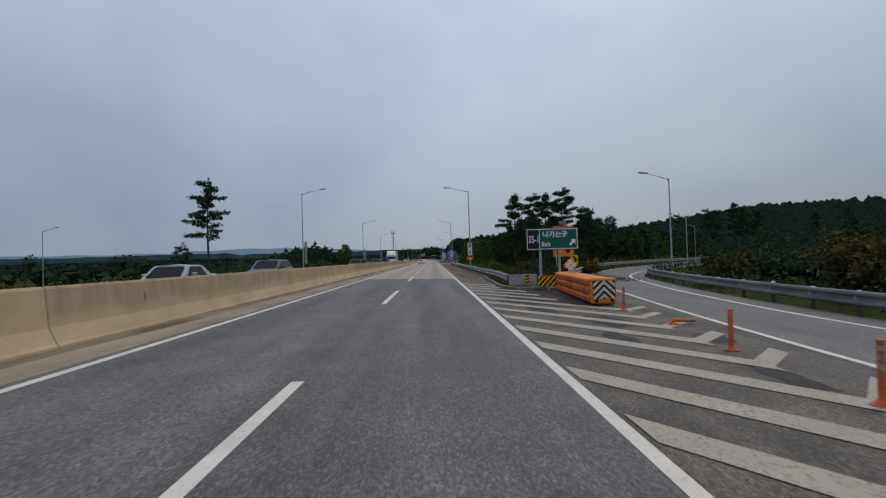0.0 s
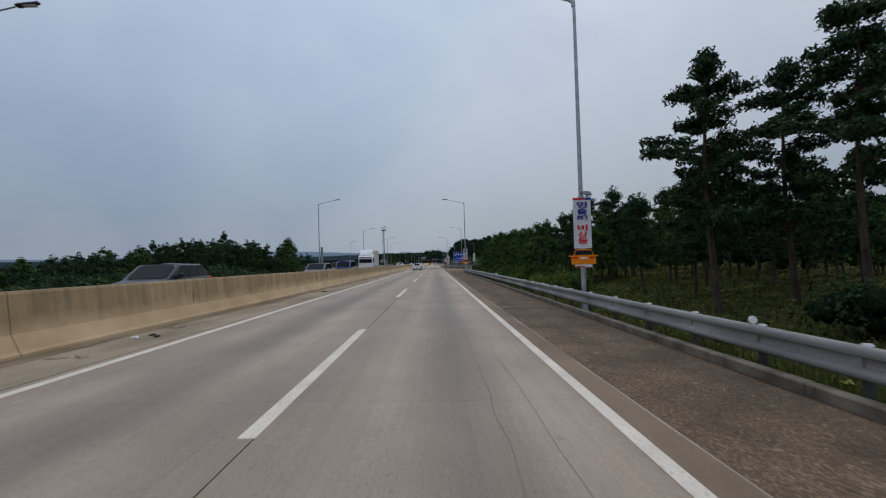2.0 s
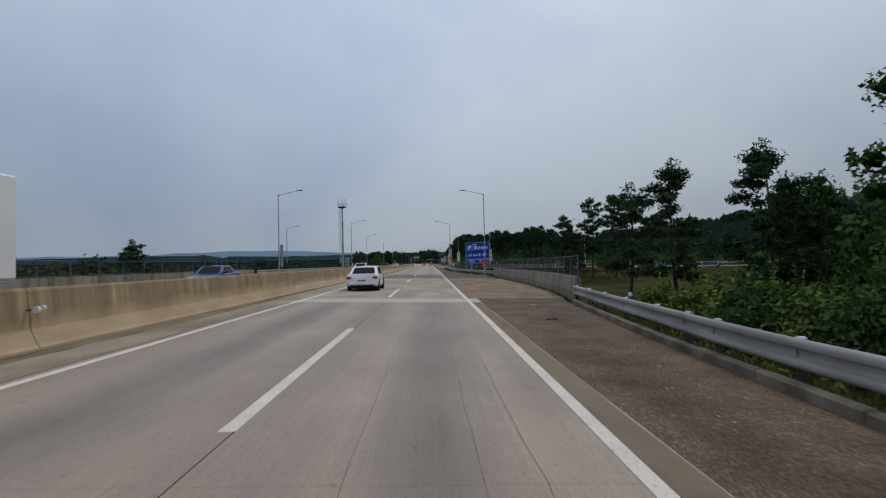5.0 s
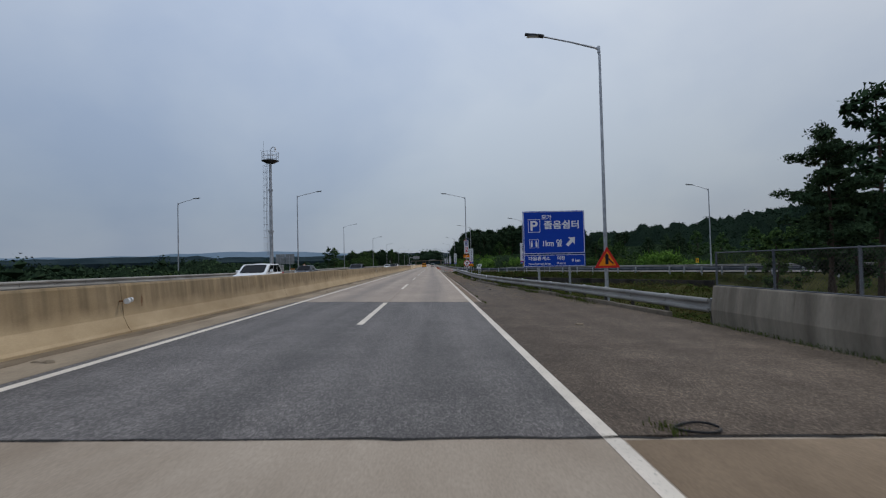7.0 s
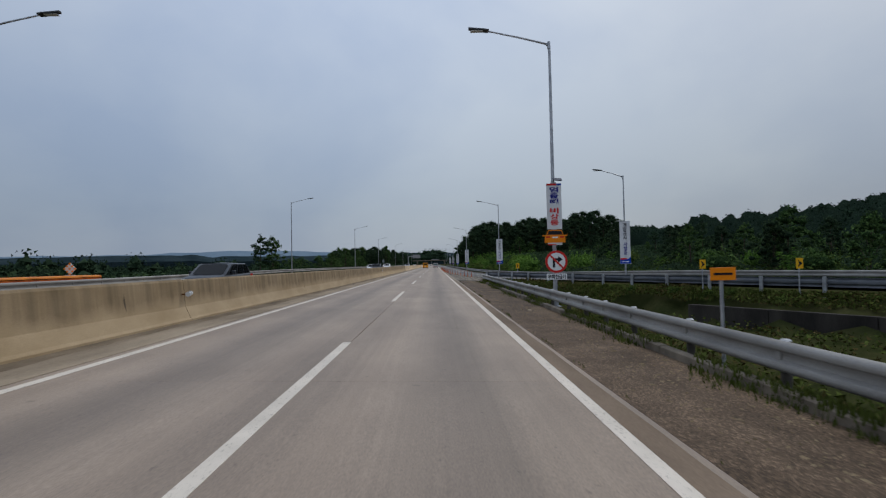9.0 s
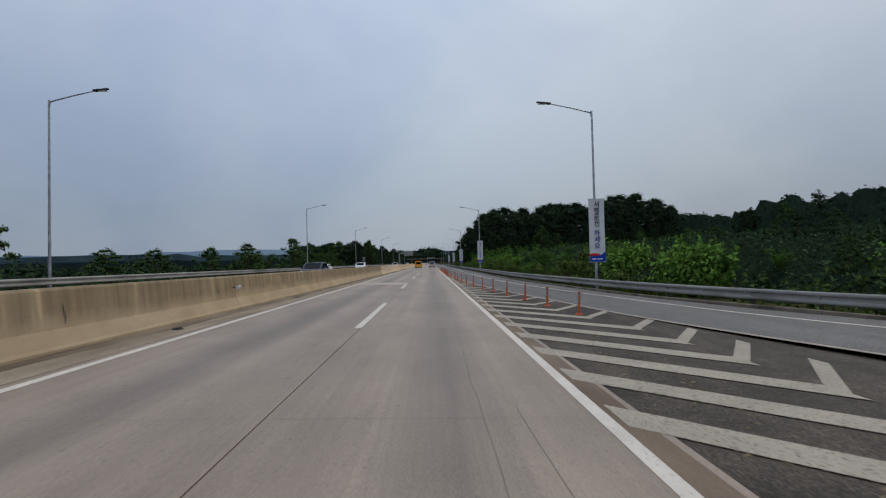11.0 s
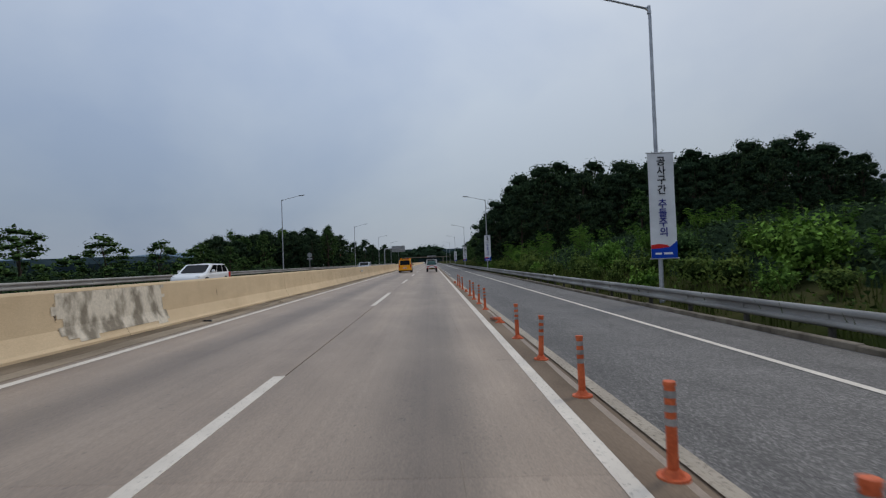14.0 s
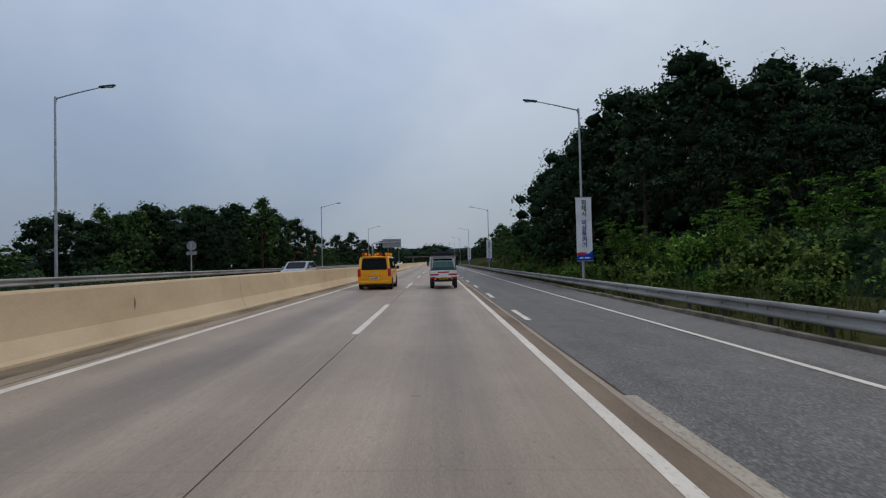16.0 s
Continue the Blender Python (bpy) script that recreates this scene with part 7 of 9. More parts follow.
def service_truck(x, y):
    """A small cab-over pickup seen from behind, with a tilted wreck rack and a glazed load."""
    t = thing("service_truck", "small white service truck with a roof light bar and netted load", "truck", x, y, gz(x), 0)
    hw = 0.84
    part("chassis", Shape().box(-0.45, 0.45, 0.2, 4.4, 0.42, 0.60), M_BLACK, t)
    bed = part("cargo_bed", Shape().box(-hw, hw, 0.0, 2.7, 0.66, 0.76, 0.01).box(-hw, -hw + 0.05, 0.0, 2.7, 0.76, 1.10, 0.01).box(hw - 0.05, hw, 0.0, 2.7, 0.76, 1.10, 0.01).box(-hw, hw, 0.0, 0.05, 0.76, 1.10, 0.01), M_CARW, t)
    part("tailgate_stripe", Shape().box(-hw + 0.05, -0.3, -0.006, -0.001, 0.80, 0.90).box(0.3, hw - 0.05, -0.006, -0.001, 0.80, 0.90), M_STRIPE, bed)
    part("tailgate_writing", Shape().box(-0.34, 0.34, -0.006, -0.001, 0.95, 1.03), M_STRIPE, bed)
    part("load", Shape().loft([[(a, b, c) for a, b, c in ((-0.72, yy, 1.05), (0.72, yy, 1.05), (0.62 - in_, yy + sh, zt), (-0.62 + in_, yy + sh, zt))] for yy, sh, zt, in_ in ((0.12, 0.1, 1.30, 0.0), (0.5, 0.15, 1.62, 0.04), (1.6, 0.1, 1.70, 0.04), (2.4, 0.0, 1.55, 0.0))]), M_GLASSG, t, "green netting over the load")
    for a in (-0.4, 0.0, 0.4):
        part("net_strap", Shape().tube((a, 0.1, 1.1), (a * 0.9, 0.62, 1.66), 0.018, n=6), M_TARP, t)
    for sgn in (-1, 1):
        part("bed_frame", Shape().pipe([(sgn * 0.74, 0.1, 1.05), (sgn * 0.72, 0.3, 1.75), (sgn * 0.70, 2.5, 1.98)], [0.025] * 3, 6), M_BLACK, t)
        b = part("tail_lamp", Shape().box(min(sgn * 0.52, sgn * 0.80), max(sgn * 0.52, sgn * 0.80), -0.03, 0.05, 0.60, 0.72, 0.015), M_TAIL, t)
        part("indicator", Shape().box(min(sgn * 0.43, sgn * 0.51), max(sgn * 0.43, sgn * 0.51), -0.03, 0.05, 0.60, 0.72, 0.012), M_AMBER, t)
        for yy in (0.95, 3.9):
            wheel(t, sgn * (hw - 0.12), yy, 0.32, 0.21, sgn)
        part("mud_flap", Shape().box(min(sgn * 0.55, sgn * 0.82), max(sgn * 0.55, sgn * 0.82), 0.5, 0.53, 0.15, 0.62), M_BLACK, t)
        part("mirror", Shape().box(min(sgn * 0.92, sgn * 1.06), max(sgn * 0.92, sgn * 1.06), 4.0, 4.1, 1.35, 1.68, 0.02).tube((sgn * 0.84, 4.0, 1.5), (sgn * 0.95, 4.05, 1.5), 0.015, n=6), M_BLACK, t)
    cab = part("cab", Shape().loft(rounded_rings([(2.85, 0.80, 0.66, 1.90, 0.1), (2.95, 0.85, 0.50, 1.95, 0.12), (3.7, 0.85, 0.40, 1.97, 0.14), (4.3, 0.85, 0.40, 1.60, 0.14), (4.6, 0.82, 0.40, 1.20, 0.14), (4.7, 0.78, 0.45, 1.0, 0.1)])), M_CARW, t, smooth=True)
    part("cab_rear_window", Shape().box(-0.62, 0.62, 2.83, 2.86, 1.25, 1.80, 0.02), M_GLASS, cab)
    part("roof_rack", Shape().box(-0.78, 0.78, 2.5, 3.6, 2.02, 2.07, 0.01).box(-0.78, 0.78, 2.5, 2.56, 2.07, 2.16), M_BLACK, t)
    lb = part("light_bar", Shape().box(-0.66, 0.66, 2.9, 3.15, 2.1, 2.24, 0.03), M_DKSTEEL, t)
    part("signal_head", Shape().box(-0.36, -0.06, 2.62, 2.72, 2.14, 2.4, 0.02).box(0.2, 0.42, 2.62, 2.72, 2.14, 2.34, 0.02), M_DKSTEEL, lb)
    part("rear_bumper", Shape().box(-0.78, 0.78, -0.06, 0.02, 0.44, 0.55, 0.015), M_BLACK, t)
    pl = part("number_plate", Shape().box(-0.26, 0.26, -0.075, -0.062, 0.58, 0.70, 0.004), M_SYELLOW, t)
    part("number_bar", Shape().box(-0.2, 0.2, -0.08, -0.076, 0.61, 0.66), M_SBLACK, pl)
    return t


service_truck(2.22, 440.0)


def box_lorry(x, y):
    """A white box lorry that comes towards the camera."""
    t = thing("box_lorry", "white box lorry with a wind deflector coming the other way", "lorry", x, y, gz(x), 180)
    part("box", Shape().box(-1.22, 1.22, -8.6, -2.3, 1.2, 3.75, 0.05), M_CARW, t, "plain white cargo box")
    part("skirt", Shape().box(-1.2, 1.2, -8.5, -2.4, 0.75, 1.18, 0.02), M_SBACK, t)
    cab = part("cab", Shape().loft(rounded_rings([(-2.05, 1.12, 0.5, 2.85, 0.1), (-1.9, 1.18, 0.45, 2.95, 0.12), (-0.5, 1.18, 0.45, 2.9, 0.15), (-0.1, 1.16, 0.45, 2.55, 0.15), (0.0, 1.12, 0.5, 1.6, 0.12)])), M_CARW, t, smooth=True)
    part("deflector", Shape().loft([[(-1.05, -2.1, 2.9), (1.05, -2.1, 2.9), (1.05, -2.1, 3.8), (-1.05, -2.1, 3.8)], [(-1.05, -1.2, 2.9), (1.05, -1.2, 2.9), (1.0, -1.2, 3.6), (-1.0, -1.2, 3.6)], [(-0.95, -0.4, 2.85), (0.95, -0.4, 2.85), (0.9, -0.45, 2.98), (-0.9, -0.45, 2.98)]]), M_CARW, t)
    front = [(1.05, -0.0, 1.65), (-1.05, 0.0, 1.65), (-1.0, -0.14, 2.5), (1.0, -0.14, 2.5)]
    part("windscreen", pane(front, 0.0, 1.0, 0.0, 1.0, 0.03), M_GLASS, cab)
    part("sun_visor", Shape().box(-1.05, 1.05, -0.12, 0.12, 2.52, 2.6, 0.02), M_BLACK, cab)
    for sgn in (1, -1):
        part("side_window", Shape().box(min(sgn * 1.17, sgn * 1.195), max(sgn * 1.17, sgn * 1.195), -1.2, -0.3, 1.65, 2.4, 0.01), M_GLASS, cab)
        part("mirror", Shape().box(min(sgn * 1.25, sgn * 1.4), max(sgn * 1.25, sgn * 1.4), -0.1, 0.02, 1.7, 2.3, 0.02), M_BLACK, t)
        part("headlamp", Shape().box(min(sgn * 0.7, sgn * 1.05), max(sgn * 0.7, sgn * 1.05), -0.05, 0.03, 0.75, 0.95, 0.02), M_CLEAR, t)
        for yy in (-0.9, -6.2):
            wheel(t, sgn * 1.05, yy, 0.46, 0.28, sgn)
    for k in range(3):
        part("roof_lamp", Shape().box(-0.4 + 0.35 * k, -0.3 + 0.35 * k, -0.75, -0.65, 3.08, 3.16), M_BLACK, t)
    part("bumper", Shape().box(-1.16, 1.16, -0.2, 0.06, 0.4, 0.72, 0.05), M_CARW, t)
    return t


box_lorry(-9.4, 140.0)
for x, y, paint_, kind, nm, label in (
    (-9.2, 26.5, M_SILVER, "sedan", "sedan", "silver saloon car beyond the median barrier"),
    (-9.4, 40.0, M_GREYCAR, "suv", "suv", "dark grey estate car beyond the median barrier"),
    (-9.3, 79.5, M_DARKCAR, "suv", "suv", "dark grey off-roader beyond the median barrier"),
    (-9.3, 107.5, M_GREYCAR, "suv", "suv", "grey off-roader beyond the median barrier"),
    (-9.3, 123.0, M_NAVYCAR, "van", "minivan", "dark blue minivan beyond the median barrier"),
    (-12.8, 174.0, M_NAVYCAR, "sedan", "sedan", "blue saloon car beyond the median barrier"),
    (-9.2, 222.5, M_CARW, "suv", "suv", "white off-roader beyond the median barrier"),
    (-12.8, 250.0, M_DARKCAR, "sedan", "sedan", "black saloon car beyond the median barrier"),
    (-9.3, 267.0, M_DARKCAR, "suv", "suv", "black off-roader beyond the median barrier"),
    (-9.3, 340.0, M_DARKCAR, "suv", "suv", "dark grey off-roader beyond the median barrier"),
    (-12.8, 361.0, M_CARW, "sedan", "sedan", "white saloon car beyond the median barrier"),
    (-12.5, 397.0, M_CARW, "suv", "suv", "white off-roader beyond the median barrier"),
    (-9.3, 453.5, M_SILVER, "suv", "suv", "silver off-roader beyond the median barrier"),
    (-12.8, 620.0, M_CARW, "sedan", "sedan", "white saloon car far off beyond the barrier"),
):
    passenger_car(nm, label, x, y, 180, paint_, kind)
for x, y, paint_, kind, nm in ((1.9, 640, M_DARKCAR, "suv", "suv"), (2.0, 780, M_SILVER, "van", "minivan"), (-1.9, 700, M_CARW, "sedan", "sedan")):
    passenger_car(nm, "car far ahead on the carriageway", x, y, 0, paint_, kind, "cars ahead")
# ---- vegetation ----
def leaf_tris(centres, size, rng, lean=None, long=1.0, vary=0.4):
    """One small pointed leaf at each centre, turned at random; lean: the way that most of them face."""
    c = np.asarray(centres, float)
    n = len(c)
    nrm = rng.normal(size=(n, 3))
    if lean is not None:
        nrm += np.asarray(lean)
    nrm /= np.linalg.norm(nrm, axis=1)[:, None] + 1e-9
    a = np.cross(nrm, rng.normal(size=(n, 3)))
    a /= np.linalg.norm(a, axis=1)[:, None] + 1e-9
    b = np.cross(nrm, a)
    s = (size * (1 + vary * rng.uniform(-1, 1, n)))[:, None]
    a, b = a * s * 0.5 * long, b * s * 0.5
    v = np.stack([c - a, c + a * 0.5 - b, c + a * 0.8 + b], 1).reshape(-1, 3)
    return v, np.arange(3 * n).reshape(-1, 3)


def ellipsoid_points(rng, n, centre, radii, shell=0.55):
    d = rng.normal(size=(n, 3))
    d /= np.linalg.norm(d, axis=1)[:, None]
    r = rng.triangular(shell, 0.92, 1.13, n)
    wob = 1 + 0.13 * np.sin(d[:, :1] * 5 + d[:, 1:2] * 7)
    return np.asarray(centre) + d * r[:, None] * wob * np.asarray(radii)


def outward(points, centre, up=0.4, much=1.0):
    d = np.asarray(points) - np.asarray(centre)
    return d / (np.linalg.norm(d, axis=1)[:, None] + 1e-9) * much + np.array((0, 0, up))


def kernel(rng, centre, radii):
    """A rough eight-sided lump that closes the inside of a clump."""
    v = np.array(((1, 0, 0), (0, 1, 0), (-1, 0, 0), (0, -1, 0), (0, 0, 1), (0, 0, -1)), float) * rng.uniform(0.7, 1.15, (6, 1)) + rng.uniform(-0.25, 0.25, (6, 3))
    f = np.array(((0, 1, 4), (1, 2, 4), (2, 3, 4), (3, 0, 4), (1, 0, 5), (2, 1, 5), (3, 2, 5), (0, 3, 5)))
    return np.asarray(centre) + v * np.asarray(radii), f


GOLD = (1 + 5 ** 0.5) / 2
ICO = np.array([(a * p, b * q, 0.0) if k == 0 else (0.0, a * p, b * q) if k == 1 else (b * q, 0.0, a * p) for k in range(3) for a, p in ((1, 1.0), (-1, 1.0)) for b, q in ((1, GOLD), (-1, GOLD))]) / math.hypot(1, GOLD)
ICO_F = np.array([(a, b, c) for a in range(12) for b in range(a + 1, 12) for c in range(b + 1, 12) if max(np.linalg.norm(ICO[a] - ICO[b]), np.linalg.norm(ICO[b] - ICO[c]), np.linalg.norm(ICO[a] - ICO[c])) < 1.2])
ICO_F = np.array([(a, b, c) if np.dot(np.cross(ICO[b] - ICO[a], ICO[c] - ICO[a]), ICO[a]) > 0 else (a, c, b) for a, b, c in ICO_F])


def inner(rng, centre, radii):
    """A rough closed lump that fills the inside of a clump of leaves."""
    return np.asarray(centre) + ICO * rng.uniform(0.78, 1.12, (12, 1)) * np.asarray(radii), ICO_F, True


def gather(name, chunks, mat):
    """One mesh of leaves; closed inner lumps take the shaded material."""
    v = np.concatenate([c[0] for c in chunks])
    f, o, inside = [], 0, []
    for c in chunks:
        f += (c[1] + o).tolist()
        inside += [int(len(c) > 2)] * len(c[1])
        o += len(c[0])
    me = rawmesh(name, v.tolist(), f, mat)
    if any(inside):
        me.materials.append(LEAF_SHADE[mat.name])
        me.polygons.foreach_set("material_index", inside)
        me.polygons.foreach_set("use_smooth", [bool(k) for k in inside])
    return me


def trunk_mesh(pts, radii, limbs, mat):
    s = Shape().pipe(pts, radii, 8)
    for p, r0 in limbs[::2] if len(limbs) > 14 else limbs:
        s.pipe(p, [r0, r0 * 0.65, r0 * 0.3][: len(p)], 4)
    return s.mesh("trunk", mat, True)


def make_pine(seed, tall, first, spread, whorls, tufts, size):
    """A red pine: bare lower trunk, spreading limbs with ragged clouds of needles."""
    rng = np.random.default_rng(seed)
    bx, by = rng.uniform(-0.05, 0.05, 2) * tall
    def at(h):
        u = h / tall
        return Vector((bx * math.sin(u * 2.6), by * math.sin(u * 3.3), h))
    pts = [at(tall * k / 7) + Vector((0, 0, -0.4 if k == 0 else 0)) for k in range(8)]
    radii = [0.015 * tall * (1 - 0.86 * k / 7) for k in range(8)]
    limbs, chunks = [], []
    for k in range(whorls):
        v = (k + rng.uniform(0.0, 0.8)) / whorls
        h = tall * (first + (0.97 - first) * v)
        env = spread * (0.62 + 0.38 * math.sin(math.pi * (0.15 + 0.6 * v))) * (1 - 0.62 * v ** 2.2)
        for j in range(2):
            a = k * 2.4 + j * 3.1 + rng.uniform(-0.7, 0.7)
            reach = env * rng.uniform(0.45, 1.12)
            base = at(h * 0.98)
            tip = base + Vector((math.cos(a) * reach, math.sin(a) * reach, rng.uniform(-0.025, 0.05) * tall))
            limbs.append(([base, base.lerp(tip, 0.55) + Vector((0, 0, rng.uniform(-0.1, 0.2))), tip], 0.0055 * tall * (1.2 - 0.8 * v)))
            for q, w in ((1.0, 0.85), (0.68, 1.0), (0.36, 0.8)):
                c = tuple(base.lerp(tip, q) + Vector((0, 0, rng.uniform(-0.05, 0.3))))
                rad = (0.30 + 0.115 * spread) * rng.uniform(0.7, 1.3) * w
                flat = rng.uniform(0.40, 0.62)
                p = ellipsoid_points(rng, int(tufts * w), c, (rad, rad, rad * flat), 0.35)
                chunks.append(leaf_tris(p, size, rng, outward(p, c, 0.5, 0.3), 2.6))
                chunks.append(inner(rng, c, (rad * 0.46, rad * 0.46, rad * flat * 0.45)))
    p = ellipsoid_points(rng, tufts, tuple(at(tall * 0.985)), (0.45, 0.45, 0.6), 0.2)
    chunks.append(leaf_tris(p, size, rng, (0, 0, 0.5), 2.4))
    return trunk_mesh(pts, radii, limbs, M_BARK), gather("crown", chunks, M_PINE)


def make_broad(seed, tall, first, width, clumps, per, size, mat, lean=(0, 0, 0.5), egg=1.0):
    """A leafy tree: forked trunk and a crown of many uneven clumps."""
    rng = np.random.default_rng(seed)
    pts = [Vector((0, 0, -0.4)), Vector((rng.uniform(-0.1, 0.1), 0, tall * 0.25)), Vector((rng.uniform(-0.3, 0.3), rng.uniform(-0.3, 0.3), tall * 0.55)), Vector((rng.uniform(-0.4, 0.4), rng.uniform(-0.4, 0.4), tall * 0.85))]
    radii = [0.018 * tall, 0.014 * tall, 0.009 * tall, 0.004 * tall]
    limbs, chunks = [], []
    for k in range(clumps):
        u = first + (1 - first) * (k + 0.5) / clumps
        prof = math.sin(math.pi * min(0.97, (u - first) / (1 - first) * 0.78 + 0.22)) ** 0.7
        reach = width * prof * rng.uniform(0.30, 1.12) * egg
        a = k * 2.39996 + rng.uniform(-0.4, 0.4)
        h = tall * u * (0.95 + rng.uniform(-0.05, 0.05))
        tip = Vector((math.cos(a) * reach, math.sin(a) * reach, h))
        root = Vector((pts[1].x, pts[1].y, max(tall * 0.18, h * 0.55)))
        if k % 2 == 0:
            limbs.append(([root, root.lerp(tip, 0.5) + Vector((0, 0, 0.1 * tall * rng.uniform(0, 0.5))), tip], 0.005 * tall))
        rad = width * rng.uniform(0.15, 0.34)
        p = ellipsoid_points(rng, int(per * rng.uniform(0.8, 1.2)), tuple(tip), (rad * 0.95, rad * 0.95, rad * rng.uniform(0.6, 0.85)), 0.62)
        chunks.append(leaf_tris(p, size, rng, outward(p, tuple(tip), 0.35), 1.35))
        chunks.append(inner(rng, tuple(tip), (rad * 0.60, rad * 0.60, rad * 0.43)))
    return trunk_mesh(pts, radii, limbs, M_BARK), gather("crown", chunks, mat)


def make_acacia(seed, tall, width, fronds, mat):
    """A young locust tree: arching stems with feathered fronds."""
    rng = np.random.default_rng(seed)
    limbs, chunks = [], []
    stems = 6
    for k in range(stems):
        a = 2 * math.pi * k / stems + rng.uniform(-0.4, 0.4)
        reach = width * rng.uniform(0.2, 0.75)
        h = tall * rng.uniform(0.65, 1.0)
        tip = Vector((math.cos(a) * reach, math.sin(a) * reach, h))
        mid = Vector((tip.x * 0.4, tip.y * 0.4, h * 0.55))
        limbs.append(([Vector((0, 0, -0.2)), mid, tip], 0.012 * tall))
        for j in range(fronds):
            u = rng.uniform(0.25, 1.0)
            p = mid.lerp(tip, (u - 0.4) / 0.6) if u > 0.4 else Vector((0, 0, 0)).lerp(mid, u / 0.4)
            b = rng.uniform(0, 2 * math.pi)
            d = Vector((math.cos(b), math.sin(b), rng.uniform(-0.15, 0.5)))
            long = rng.uniform(0.5, 1.0) * 0.16 * tall
            m = 15
            q = [p + d * long * i / m + Vector((0, 0, -0.25 * long * (i / m) ** 2)) for i in range(m + 1)]
            side = d.cross(Vector((0, 0, 1))).normalized() * 0.035 * tall
            pts = np.array([w + side * sg * (1 - 0.5 * i / m) for i, w in enumerate(q) for sg in (-0.7, 0.7)])
            chunks.append(leaf_tris(pts, 0.021 * tall, rng, (0, 0, 2.2), 1.8))
    return trunk_mesh([Vector((0, 0, -0.3)), Vector((0, 0, tall * 0.2)), Vector((0.05, 0, tall * 0.35))], [0.02 * tall, 0.015 * tall, 0.008 * tall], limbs, M_BARK), gather("crown", chunks, mat)


def make_bush(seed, tall, width, n, size, mat, sprigs=10):
    rng = np.random.default_rng(seed)
    chunks, limbs = [], []
    for k in range(9):
        a, q = rng.uniform(0, 6.28), rng.uniform(0.0, 0.62)
        c = (math.cos(a) * width * q, math.sin(a) * width * q, tall * rng.uniform(0.3, 0.68))
        limbs.append(([Vector((0, 0, -0.1)), Vector((c[0] * 0.5, c[1] * 0.5, c[2] * 0.6)), Vector(c)], 0.02))
        p = ellipsoid_points(rng, n // 9, c, (width * 0.46, width * 0.46, tall * 0.36), 0.5)
        p[:, 2] = np.maximum(p[:, 2], 0.03)
        chunks.append(leaf_tris(p, size, rng, outward(p, c, 0.5), 1.35))
        chunks.append(inner(rng, c, (width * 0.30, width * 0.30, tall * 0.23)))
    for k in range(sprigs):
        a, q = rng.uniform(0, 6.28), rng.uniform(0.1, 0.8)
        b = np.array((math.cos(a) * width * q, math.sin(a) * width * q, tall * 0.7))
        up = np.array((rng.uniform(-0.2, 0.2), rng.uniform(-0.2, 0.2), 1.0)) * tall * rng.uniform(0.2, 0.5)
        p = np.array([b + up * i / 6 for i in range(7)])
        chunks.append(leaf_tris(p, size, rng, None, 1.5))
    s = Shape()
    for p, r0 in limbs:
        s.pipe(p, [r0, r0 * 0.7, r0 * 0.4], 5)
    return s.mesh("stems", M_BARK), gather("leaves", chunks, mat)


KINDS = {}


def kind(name, make, obname, label, category, parts_=("trunk", "crown"), sparse=0.28):
    """Two builds of one plant: full foliage for near the road, and fewer, larger leaves for far off."""
    for key, dense in ((name, 1.0), (name + "_far", sparse)):
        t = new(obname)
        for nm, me in zip(parts_, make(dense, 0.95 * dense ** -0.42 if dense < 1 else 1.0)):
            ob = new(nm, me)
            ob.parent = t
        tagged(t, label, category)
        KINDS[key] = [t, False, max(v.co.z for c in t.children for v in c.data.vertices)]


def plant(name, x, y, size=1.0, turn=None, z=None, group="", squash=1.0, label="", top=None):
    """Sets a plant on the land; with top: grown to that height."""
    away = math.hypot(x - 1.8, max(0.0, y - 395))
    name += "_far" if away > (9.5 if name.startswith("bush") else 21) else ""
    src = KINDS[name]
    if top is not None:
        size = (top - ground_z(x, y)) / src[2] / squash
    if name.endswith("_far") and size > 1.45:
        src = KINDS[name[:-4]]
    m = pose(x, y, ground_z(x, y) - 0.05 if z is None else z, 0, 0, RV.uniform(0, 360) if turn is None else turn)
    if not src[1]:
        src[1] = True
        ob = src[0]
    else:
        ob = copy_thing(src[0], m)
    ob.matrix_basis = m @ Matrix.Diagonal((size, size, size * squash, 1))
    return tagged(ob, label, "", group)


RV = random.Random(77)
kind("pine_a", lambda d, g: make_pine(1, 13.0, 0.46, 3.0, 13, int(150 * d), 0.105 * g), "pine_tree", "tall red pine with a bare trunk and dark needle pads", "tree", sparse=0.22)
kind("pine_b", lambda d, g: make_pine(2, 12.0, 0.30, 2.9, 15, int(145 * d), 0.105 * g), "pine_tree", "tall dark pine with ragged level branches", "tree", sparse=0.22)
kind("pine_c", lambda d, g: make_pine(3, 9.0, 0.24, 2.5, 10, int(125 * d), 0.10 * g), "pine_tree", "dark pine with level branches among others", "tree", sparse=0.22)
kind("pine_d", lambda d, g: make_pine(4, 8.0, 0.28, 2.3, 9, int(125 * d), 0.10 * g), "pine_tree", "smaller dark pine with an open crown", "tree", sparse=0.22)
kind("oak_a", lambda d, g: make_broad(11, 14.0, 0.16, 4.9, 80, int(150 * d), 0.145 * g, M_DARKLEAF), "oak_tree", "big dark leafy tree at the wood's edge", "tree", sparse=0.3)
kind("oak_b", lambda d, g: make_broad(12, 13.0, 0.15, 4.6, 72, int(150 * d), 0.145 * g, M_DARKLEAF), "oak_tree", "dense dark leafy tree of the wood", "tree", sparse=0.3)
